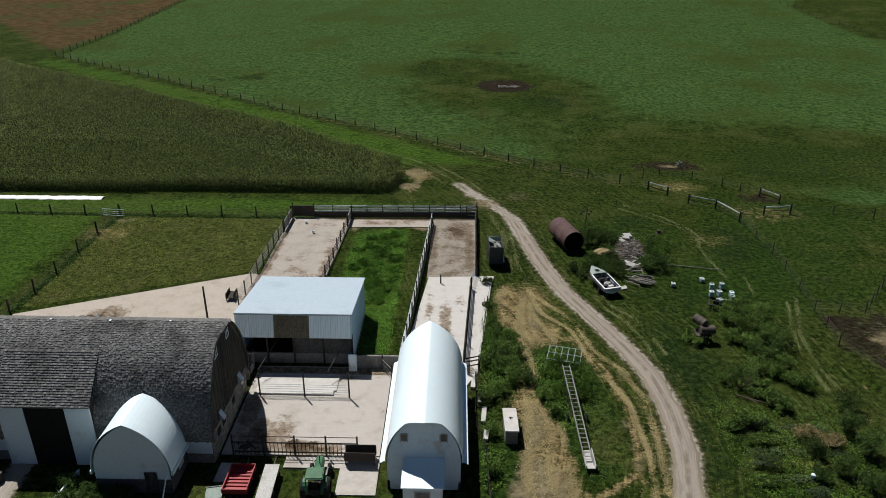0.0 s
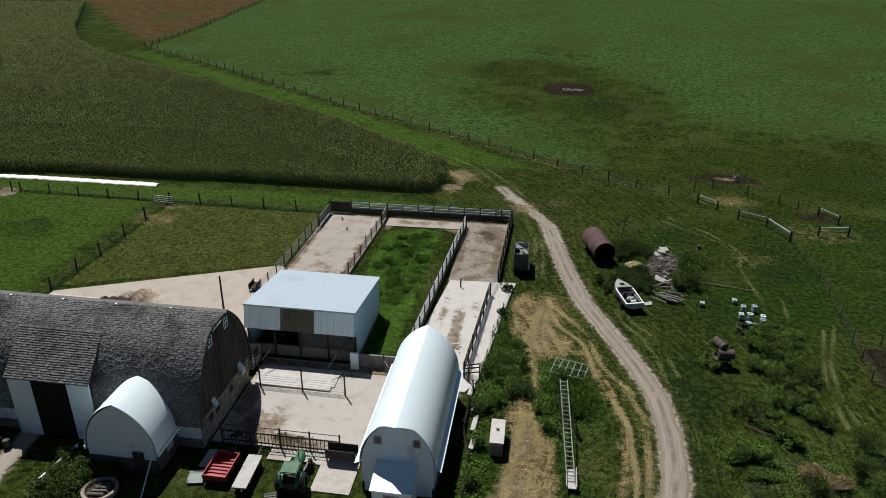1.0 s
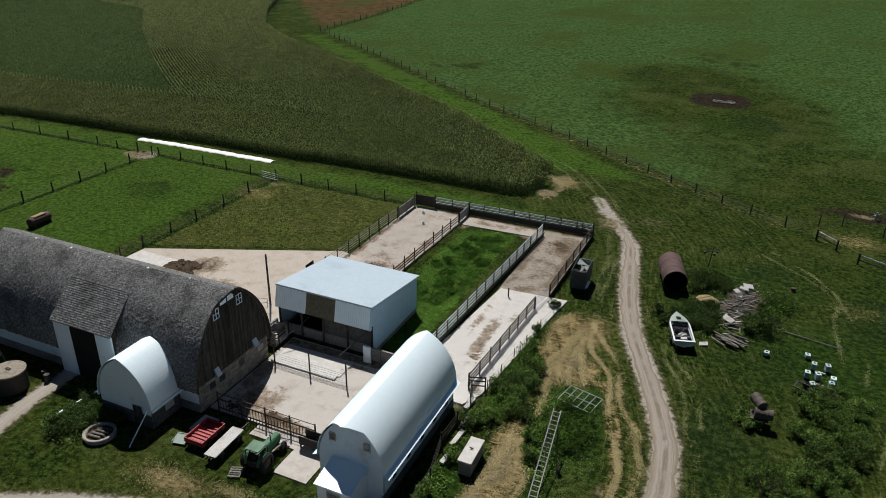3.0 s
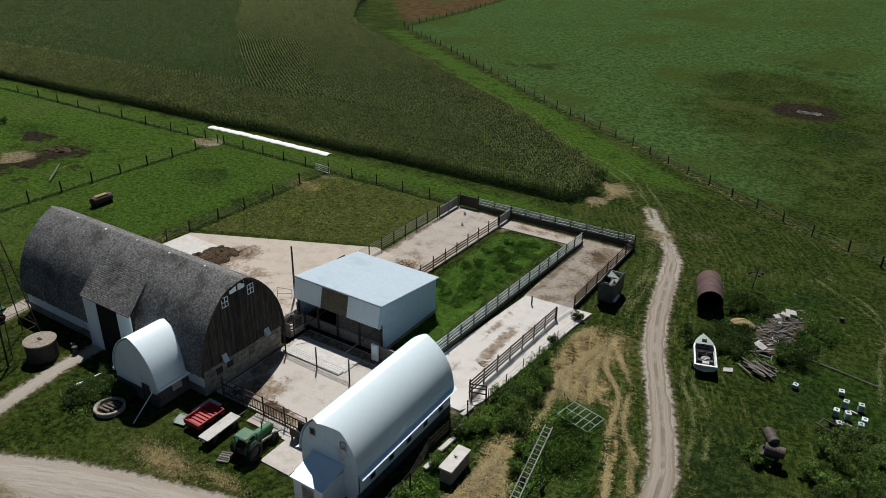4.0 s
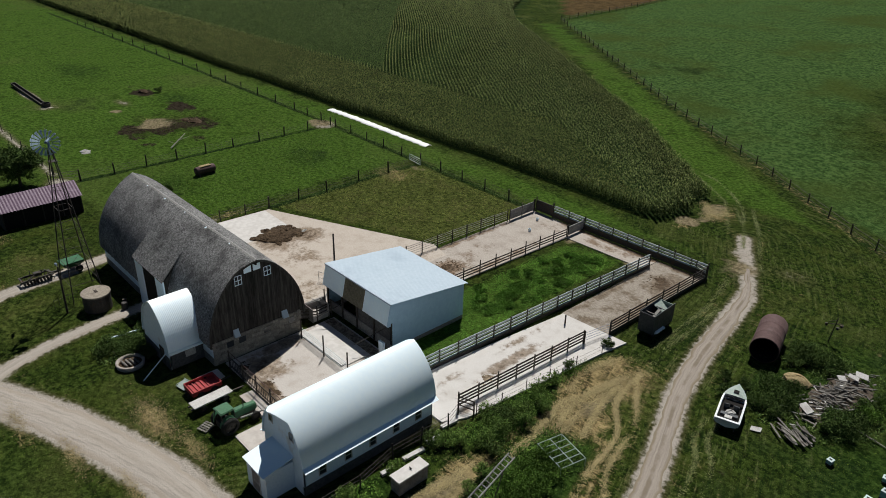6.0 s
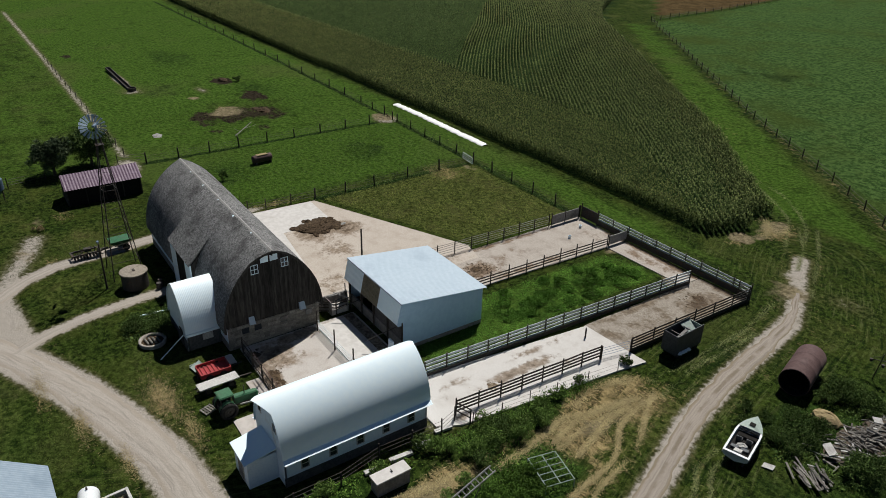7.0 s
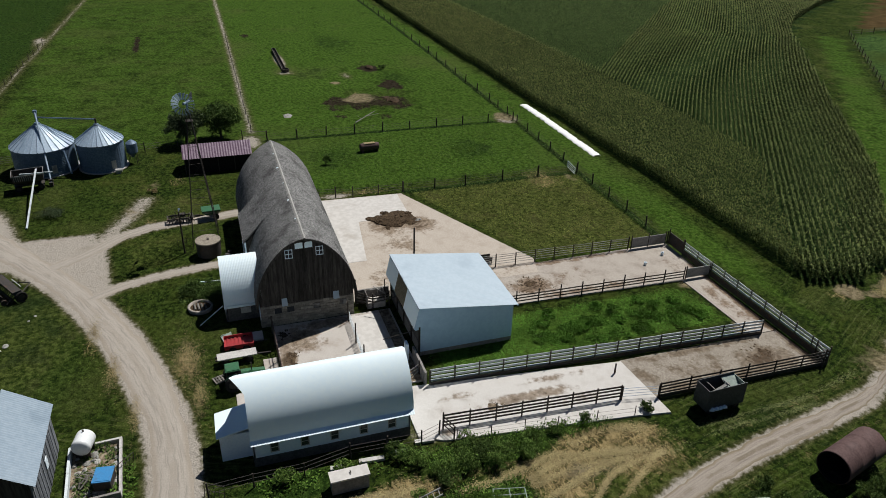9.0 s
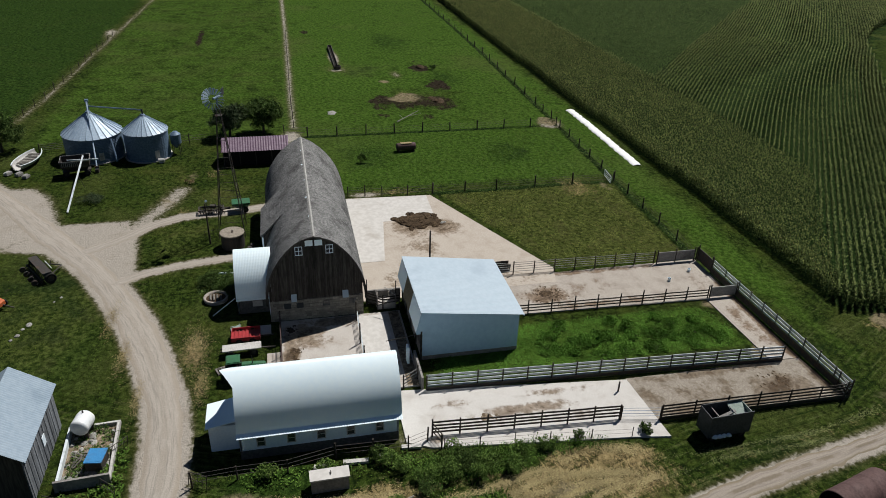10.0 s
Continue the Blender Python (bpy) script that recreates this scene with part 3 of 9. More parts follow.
def build_ground():
    gx, gy = ground_lines(-78, 52, 0.5, (-2200, 2200)), ground_lines(8, 126, 0.5, (-400, 3000))
    x, y = [q.ravel() for q in np.meshgrid(gx, gy)]
    z = lift(x, y) - 0.05
    near = (x > -79) & (x < 53) & (y > 7) & (y < 127)
    rng = np.random.RandomState(4)
    z = z + np.where(near, rng.uniform(-0.004, 0.004, x.shape), 0)
    w, h = len(gx), len(gy)
    k = (np.arange(h - 1)[:, None] * w + np.arange(w - 1)[None, :]).ravel()
    me = bpy.data.meshes.new("ground")
    me.from_pydata(np.stack([x, y, z], 1).tolist(), [], np.stack([k, k + 1, k + w + 1, k + w], 1).tolist())
    soft = lambda d, wide: np.clip(0.5 + d / wide, 0, 1)
    blob = lambda cx, cy, rx, ry: np.clip(1.25 - np.hypot((x - cx) / rx, (y - cy) / ry), 0, 1)
    # worn gravel beside the roads, at gates and where stock stands
    gravel = np.zeros(x.shape)
    for line, wide in ((TRACK, 1.12), (DRIVE, 2.05), (SPUR_N, 1.05), (SPUR_S, 0.85), (SPUR_W, 1.3)):
        gravel = np.maximum(gravel, (0.74 if line is SPUR_W else 1.0) * soft(wide - along(line, x, y), 3.0 if line is SPUR_W else 1.5))
    gravel = np.maximum(gravel, soft(inside([(-58, 4), (-57.5, 11.5), (-54.2, 14.1), (-49.4, 15.9), (-44.5, 17.5), (-39, 12)], x, y), 3))
    gravel = np.maximum(gravel, soft(inside([(-45, 17.5), (-39, 12), (-37.5, 17.5), (-30.5, 23.4), (-29.5, 28.8), (-34, 28.3), (-40, 27.6), (-45, 26)], x, y), 2))
    for cx, cy, rx, ry, s in ((-74.5, 94, 2.5, 2.6, .8), (-74, 47.5, 4.5, 2.2, .8), (-48.5, 57, 1.2, 3, .7), (-95, 72, 3.5, 3.5, .55), (-133, 59.3, 9, 1.5, .9), (-120.8, 59.2, 3, 3, .6),
                              (-114.6, 71.8, 4, 1.6, .5), (-170, 2, 7, 2, .7), (-120, 78, 4, 1.5, .5), (9.5, 103.5, 3.2, 2.5, .45), (2.7, 104.4, 2.2, 2, .85), (46, 63, 8, 8, .5), (0.6, 56, 2, 3, .6)):
        gravel = np.maximum(gravel, s * blob(cx, cy, rx, ry))
    gravel = np.maximum(gravel, 0.5 * soft(0.9 - along(WEST_FENCE, x, y), 1.8))
    gravel = np.maximum(gravel, 0.55 * soft(0.9 - along(LANE_FENCE, x, y), 1.6))
    gravel = np.where((y > 95) & (x > -8) & (x < 12), gravel * 0.72, gravel)
    # straw and dry grass
    straw = 0.54 * soft(inside(STRAW, x, y), 1.6) * (1 - 0.8 * soft(inside(ISLAND, x, y) - 0.3, 1.5))
    for line, wide, s in ((TRACK, 3.3, .26), (DRIVE, 4.2, .24), (FAR_FENCE, 1.2, .35), ([(-222, 100.2), (-133, 99.2), (-60, 97.4), (-24, 97.2)], 0.3, .42), ([(-222, 102), (-133, 101), (-50, 99.6), (-12, 99.6)], 0.3, .40), ([(-12, 128), (-40, 150), (-70, 171), (-120, 212)], 0.3, .36), (NORTH_FENCE, 0.9, .25), ([(-20, 131), (-34, 143.5), (-64, 163.5), (-93, 184)], 0.35, .5),
                          ([(3, 100), (-1, 108), (-6, 117), (-24, 133)], 0.5, .3), ([(6.5, 103), (1, 112), (-8, 124)], 0.4, .28), ([(21.5, 66), (25, 78), (30, 90), (24, 100)], 0.5, .3),
                          ([(37.5, 46), (35.2, 58), (34.2, 70), (31.5, 82), (26, 92), (12, 100)], 0.16, .56), ([(39.2, 46), (36.9, 58), (35.9, 70), (33.2, 83), (27.6, 94), (13, 102)], 0.16, .54), ([(12.0, 62), (13.6, 57), (14.9, 52.5), (15.1, 47), (14.2, 41)], 0.3, .66), ([(13.6, 62.5), (15.0, 57.5), (16.2, 52.5), (16.4, 47), (15.4, 41)], 0.22, .56), ([(9.8, 74), (10.8, 69), (13.0, 63)], 0.25, .52), ([(19.5, 64), (17.6, 69), (17.0, 73)], 0.18, .5), ([(21.0, 64.5), (19.2, 69.5), (18.6, 73)], 0.18, .48), ([(1.5, 114), (3.6, 108), (6, 103)], 0.2, .5), ([(-1, 119), (0.2, 113), (1.5, 107)], 0.2, .5), ([(-12, 128), (-3, 117), (4.4, 104)], 0.2, .46), ([(19, 68), (17.5, 64), (19.2, 60)], 0.8, .3), ([(5, 104), (22, 106), (30, 104)], 0.6, .3)):
        straw = np.maximum(straw, s * soft(wide - along(line, x, y), 1.2))
    for cx, cy, rx, ry, s in ((-7.0, 107.0, 2.2, 4, .4), (-1, 103, 5, 3, .25), (-14.5, 36.3, 4.5, 1.8, .5), (-20, 28, 4, 2, .4), (-9, 37, 4, 1.5, .35), (35, 109, 7, 4.5, .42), (-5.2, 113.4, 3.6, 4.5, .5), (-96, 71, 6, 3, .55), (-60, 36, 5, 3, .35), (-52, 36, 6, 5, .28),
                              (-46, 88, 7, 5, .45), (8.5, 71, 3.2, 6, .6), (10, 64, 2, 5, .55), (-49, 61, 2, 8, .4), (-47, 32.5, 3, 2, .4), (34, 88, 7, 4, .35), (45, 98, 12, 8, .38)):
        straw = np.maximum(straw, s * blob(cx, cy, rx, ry))
    straw = np.maximum(straw, 0.26 * soft(inside([(-47, 67.5), (-47.2, 93.5), (-23.6, 93.5), (-23.8, 77.3)], x, y), 2))
    for off, s_ in ((-2.3, .42), (2.4, .4), (-3.3, .33), (3.5, .33)):
        side = [(ax + off, ay + off * 0.25) for ax, ay in TRACK[2:-3]]
        straw = np.maximum(straw, s_ * soft(0.3 - along(side, x, y), 0.9))
    straw = np.maximum(straw, 0.6 * soft(0.45 - np.abs(inside(ISLAND, x, y) + 1.3), 0.9))
    # mud, dung heaps and worn hollows
    mud = np.zeros(x.shape)
    for cx, cy, rx, ry, s in ((11.6, 177.4, 7, 5.5, 2.3), (-92.5, 66, 7, 4.2, .85), (-91.5, 77, 5.5, 4, .9), (-104, 79.5, 6, 3.2, .9), (-92.8, 70.5, 7, 9, .85), (-120.5, 78.3, 5, 3, 1), (-160, 26.2, 16, 1.3, .8), (-164, 53.8, 3.5, 1.5, 1), (-82.5, 73, 4, 2, .55), (36.5, 119.5, 6.5, 3.5, 1),
                              (47, 104, 4, 3, .7), (43, 62, 6, 6, .4), (29, 150, 4, 3, .45), (20, 47, .1, .1, 0), (-6, 108, 2, 3, .3), (-84, 64.8, 3, 3, .5)):
        mud = np.maximum(mud, s * blob(cx, cy, rx, ry))
    mud = np.maximum(mud, 0.72 * soft(inside(EAST_PEN, x, y), 1.5))
    # crop, tilled, weeds
    crop = soft(inside([(-122.5, 222.5), (-72.6, 181.8), (-38, 155.2), (-11.8, 137.5), (9.3, 121.6), (30, 114.5), (60, 100), (900, 100), (900, 2500), (-240, 2500), (-137, 400), (-123.6, 265)], x, y) - 1, 5)
    crop = crop * (1 - 0.75 * blob(12, 172, 40, 34)) * (1 - 0.85 * blob(55, 128, 60, 30)) * (1 - 0.6 * blob(0, 200, 24, 14)) * (1 - .9 * soft(inside([(129, 238), (128.7, 265), (129, 305), (900, 900), (900, 200)], x, y), 3))
    tilled = soft(inside([(-126, 229), (-178, 291), (-330, 480), (-240, 700), (-141, 400), (-133, 338), (-126, 265)], x, y), 4)
    weeds = 0.1 * soft(inside([(-12.9, 60), (-13.4, 89.5), (-6.2, 91.3), (-6.4, 59), (-9, 58)], x, y), 1.5)
    weeds = np.maximum(weeds, soft(inside(ISLAND, x, y), 1.5))
    for cx, cy, rx, ry, s in ((20, 82, 7, 7, .7), (4.5, 60, 2, 9, .8), (3.5, 44, 2.5, 6, .8), (-64, 60, 9, 7, .5), (-62, 82, 10, 6, .5), (-110, 82, 14, 8, .5), (-150, 75, 20, 10, .5), (14, 160, 16, 10, .5), (32, 75, 16, 14, .62), (44, 80, 12, 20, .6), (-18, 22, 14, 9, .62), (-55, 25, 9, 9, .4), (70, 120, 40, 18, .5), (24, 90, 14, 12, .5), (52, 60, 14, 30, .7), (20, 30, 14, 12, .8), (48, 95, 16, 12, .85), (40, 82, 10, 12, .7)):
        weeds = np.maximum(weeds, s * blob(cx, cy, rx, ry))
    for line in (NORTH_FENCE, FAR_FENCE, TILLED_FENCE, [(-73.8, 50), (-73.8, 95)], [(-47.6, 66.5), (-47.4, 76), (-48, 88), (-47.6, 94)]):
        weeds = np.maximum(weeds, 0.95 * soft(0.45 - along(line, x, y), 0.9))
    weeds = np.maximum(weeds, 0.6 * soft(inside([(-600, 5), (-164, 2.5), (-87, -.5), (-80, -60), (-600, -200)], x, y), 4))
    # Darkened below the corn too, as the first layer of its painted shade.
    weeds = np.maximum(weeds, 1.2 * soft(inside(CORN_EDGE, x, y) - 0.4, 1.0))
    one = np.ones(x.shape)
    lush = 0.95 * soft(inside([(-500, 2), (-500, 102), (-84, 102), (-20, 102), (-2, 100), (-20, 96), (-50, 95), (-50, 50), (-74, 46), (-74, 34), (-74, 4)], x, y), 6)
    lush = np.where(y < 47, 0.62 * lush, lush)
    lush = np.maximum(lush, 0.75 * soft(inside([(-10, 118), (-66, 164), (-125, 212), (-122, 220), (-72, 180), (-12, 135), (8, 119)], x, y), 4))
    lush = np.maximum(lush, 1.15 * soft(inside([(-13, 60), (-13.4, 89), (-6.2, 91), (-6.4, 59)], x, y), 2)) * (1 - 0.4 * blob(-95, 75, 18, 14))
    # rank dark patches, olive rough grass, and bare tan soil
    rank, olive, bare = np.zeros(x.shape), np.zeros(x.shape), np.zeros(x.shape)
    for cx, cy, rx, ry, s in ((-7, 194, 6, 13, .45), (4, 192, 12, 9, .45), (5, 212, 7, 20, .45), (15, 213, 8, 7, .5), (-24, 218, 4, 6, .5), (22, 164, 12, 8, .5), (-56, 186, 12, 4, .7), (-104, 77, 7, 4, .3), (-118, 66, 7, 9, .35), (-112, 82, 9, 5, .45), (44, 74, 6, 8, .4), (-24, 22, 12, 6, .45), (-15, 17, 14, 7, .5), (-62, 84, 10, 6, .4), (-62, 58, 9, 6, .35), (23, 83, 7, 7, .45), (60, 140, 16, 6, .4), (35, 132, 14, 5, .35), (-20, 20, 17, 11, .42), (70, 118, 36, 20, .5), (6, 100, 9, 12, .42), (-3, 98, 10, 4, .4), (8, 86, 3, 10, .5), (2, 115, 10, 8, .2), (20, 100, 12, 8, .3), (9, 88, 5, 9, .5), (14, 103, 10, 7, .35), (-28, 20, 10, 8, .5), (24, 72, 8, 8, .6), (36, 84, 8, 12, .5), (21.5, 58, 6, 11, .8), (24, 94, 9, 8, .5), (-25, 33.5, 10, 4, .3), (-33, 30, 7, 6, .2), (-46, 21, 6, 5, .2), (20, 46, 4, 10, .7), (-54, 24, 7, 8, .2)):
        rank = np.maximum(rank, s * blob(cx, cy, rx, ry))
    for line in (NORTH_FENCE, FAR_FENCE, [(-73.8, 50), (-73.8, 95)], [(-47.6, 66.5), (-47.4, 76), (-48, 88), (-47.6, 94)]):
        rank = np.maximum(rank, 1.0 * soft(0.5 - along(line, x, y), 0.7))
    olive = np.maximum(olive, 0.85 * soft(inside([(-47, 67.5), (-47.4, 93.9), (-23.6, 93.9), (-23.8, 77.3)], x, y), 0.8))
    olive = np.maximum(olive, 0.4 * soft(inside([(40.4, 56), (39.4, 69), (40.6, 84), (40, 94.5), (44, 97), (54, 97.4), (70, 94), (100, 90), (100, 30), (50, 30)], x, y), 2))
    for cx, cy, rx, ry, s in ((35, 109, 9, 6, .6), (-40, 33, 8, 6, .5), (-58, 30, 10, 8, .45), (-53, 38, 7, 6, .5), (-14, 35, 9, 3, .5), (-110, 68, 24, 16, .3), (12, 96, 5, 10, .45), (50, 108, 12, 8, .5), (5, 102, 9, 5, .5), (11, 70, 4, 10, .6), (-22, 21, 18, 11, .62), (-37, 32, 6, 6, .5), (75, 120, 30, 18, .5), (12.5, 48, 3, 9, .6)):
        olive = np.maximum(olive, s * blob(cx, cy, rx, ry))
    for cx, cy, rx, ry, s in ((-95.5, 70.8, 4.6, 4.2, 1.0), (-109, 68.5, 2.5, 2.2, .7), (-112, 78.5, 2.5, 1.5, .6), (-117, 67, 2, 1.6, .5), (46, 62, 6, 6, .75), (37, 119.5, 3, 1.6, .6), (-59, 33, 4, 2, .5), (-50, 30, 3.5, 2.2, .6), (4, 101, 3.5, 5, .6), (-22.6, 76.5, 2, 1, .5), (-7.0, 107.8, 2.2, 2.2, .95), (-4.6, 91.2, 2.2, 2.4, .9), (-13.6, 90.6, 1.4, 1.6, .8), (-7.0, 114.2, 2.2, 3.6, .95), (-6.0, 110.6, 1.6, 2.6, .75), (15.0, 47, 0.9, 7, .45), (-76, 94.2, 4.5, 3, .8), (-46, 92.6, 3, 1.2, .6), (6.6, 40, 3, 9, .85), (6.6, 49, 1.6, 5, .75), (8.6, 66, 2, 5, .6), (14.6, 47, 1.2, 9, .5)):
        bare = np.maximum(bare, s * blob(cx, cy, rx, ry))
    mud = np.where(inside(CORN_EDGE, x, y) > 0.5, 0, mud)
    # Ground below the corn darkened: shade between the rows put into the mask.
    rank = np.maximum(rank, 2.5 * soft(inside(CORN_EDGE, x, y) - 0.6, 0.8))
    a = me.attributes.new("swath", "FLOAT", "POINT")
    a.data.foreach_set("value", np.minimum(along(TRACK, x, y), 60).astype(np.float32))
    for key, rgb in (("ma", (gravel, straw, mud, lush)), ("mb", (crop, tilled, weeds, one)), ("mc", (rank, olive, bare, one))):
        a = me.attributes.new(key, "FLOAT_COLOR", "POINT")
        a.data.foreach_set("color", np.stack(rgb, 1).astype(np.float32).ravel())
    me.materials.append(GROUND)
    me.shade_smooth()
    tagged(new("ground", me), "green pasture and farmyard grass with worn tracks", "ground", kind="structure")


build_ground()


def ribbon(name, line, wide, mat, label, seed=1, crown=0.07, ruts=0.0, taper=0, swell=0.0):
    """A driven road: crowned, with edges that sink unevenly into the grass."""
    rng = random.Random(seed)
    pts = []
    for (ax, ay), (bx, by) in zip(line, line[1:]):
        n = max(1, int(math.hypot(bx - ax, by - ay) / 0.5))
        pts += [(ax + (bx - ax) * i / n, ay + (by - ay) * i / n) for i in range(n)]
    pts.append(line[-1])
    for _ in range(6):
        pts = [pts[0]] + [((a[0] + 2 * b[0] + c[0]) / 4, (a[1] + 2 * b[1] + c[1]) / 4) for a, b, c in zip(pts, pts[1:], pts[2:])] + [pts[-1]]
    for _ in range(10):
        pts = [pts[0]] + [((a[0] + b[0] + c[0]) / 3, (a[1] + b[1] + c[1]) / 3) for a, b, c in zip(pts, pts[1:], pts[2:])] + [pts[-1]]
    s = Shape()
    rows = []
    for i, (x, y) in enumerate(pts):
        a, b = pts[max(0, i - 1)], pts[min(len(pts) - 1, i + 1)]
        dx, dy = b[0] - a[0], b[1] - a[1]
        d = math.hypot(dx, dy)
        nx, ny = -dy / d, dx / d
        row = []
        for k in range(-7, 8):
            u = k / 6
            ww = wide * (1 + swell * min(1, max(0, (54 - y) / 8))) * (1 + 0.10 * math.sin(i * 0.11 + seed)) * 0.5 * u * (min(1, 0.25 + i / taper) if taper else 1)
            ww += u * (0.24 * noise.noise((x * 0.5, y * 0.5, seed + (3 if u > 0 else 9))) + 0.16 * noise.noise((x * 1.7, y * 1.7, seed + (5 if u > 0 else 8))) + 0.12 * noise.noise((x * 4.1, y * 4.1, seed + 7)))
            z = crown * (1 - abs(u) ** 2.2) + rng.uniform(-0.012, 0.012) - 0.045
            if ruts and k in (-3, 3):
                z -= ruts
            px, py = x + nx * ww, y + ny * ww
            row.append((px, py, H(px, py) + z))
        rows.append(row)
    s.sheet(rows)
    ob = part(name, s, mat, smooth=True)
    a = ob.data.attributes.new("across", "FLOAT", "POINT")
    a.data.foreach_set("value", [abs(k) / 6 for _ in rows for k in range(-7, 8)])
    a = ob.data.attributes.new("sideways", "FLOAT", "POINT")
    a.data.foreach_set("value", [k / 6 for _ in rows for k in range(-7, 8)])
    return tagged(ob, label, "road", kind="structure")


ribbon("gravel_road", DRIVE, 2.9, GRAVEL, "pale gravel farm driveway with worn edges", 1)
ribbon("gravel_spur", SPUR_N, 1.5, GRAVEL, "narrow gravel spur towards the barn", 2)
ribbon("gravel_spur", SPUR_S, 1.3, GRAVEL, "narrow gravel path to the barn door", 3)
ribbon("field_track", TRACK[2:], 1.75, TRACKDIRT, "rutted dirt and gravel field track", 4, 0.08, 0.03, 40, 0.28)


def slab(name, poly, top, mat, label):
    s = Shape().prism(poly, -0.3, top)
    return tagged(part(name, s, mat), label, "pavement", kind="structure")


slab("barnyard_slab", [(-18.2, 44.6), (-5.7, 44.6), (-5.7, 56.9), (-18.2, 56.9)], 0.10, YARD_FLOOR, "pale concrete barnyard slab with manure stains")
slab("west_yard_slab", [(-47.4, 53.4), (-46.9, 66), (-24.2, 76.3), (-21, 75.5), (-20.6, 53.4)], 0.06, WEST_FLOOR, "tan concrete cattle yard beside the barn")
slab("new_slab", [(-47.2, 53.5), (-46.8, 65.4), (-39.9, 65.2), (-39.4, 58.2), (-29, 56.9), (-29, 53.5)], 0.085, CONCRETE_PALE, "newer white concrete slab beside the barn")
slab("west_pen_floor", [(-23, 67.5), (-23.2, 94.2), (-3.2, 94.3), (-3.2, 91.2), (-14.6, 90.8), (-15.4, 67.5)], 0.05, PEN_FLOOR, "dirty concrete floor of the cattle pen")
slab("lane_slab", [(-5.2, 54.3), (-5.2, 55.3), (-3.0, 75.8), (4.7, 76.3), (4.2, 73.2), (2.3, 56.3), (1.3, 54.3)], 0.11, LANE_SLAB, "pale concrete feeding lane slab")
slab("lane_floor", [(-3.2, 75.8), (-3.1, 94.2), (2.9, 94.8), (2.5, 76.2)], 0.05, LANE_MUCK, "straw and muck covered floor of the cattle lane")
slab("tractor_pad", [(-8.6, 40.4), (-5.6, 40.4), (-5.6, 44.5), (-13, 44.5), (-13, 43.2), (-8.6, 43.2)], 0.06, CONCRETE, "worn concrete pad before the barnyard fence")
slab("door_pad", [(-17.9, 41.6), (-16.4, 41.6), (-16.4, 43.6), (-17.9, 43.6)], 0.06, CONCRETE_PALE, "small concrete step pad in the grass")


# ---- buildings ----
def arch(hw, z0, h, n, start=0.0):
    """Gothic arch from the right foot to the left one: (offset, height) rows."""
    r = (hw * hw + h * h) / (2 * hw)
    top = math.acos((r - hw) / r)
    right = [(-(r - hw) + r * math.cos(top * k / n), z0 + r * math.sin(top * k / n)) for k in range(n + 1)]
    return right + [(-x, z) for x, z in reversed(right[:-1])]


def arch_at(hw, z0, h, off):
    """Height of the arch at an offset from the middle."""
    r = (hw * hw + h * h) / (2 * hw)
    return z0 + math.sqrt(max(0.0, r * r - (abs(off) + r - hw) ** 2))


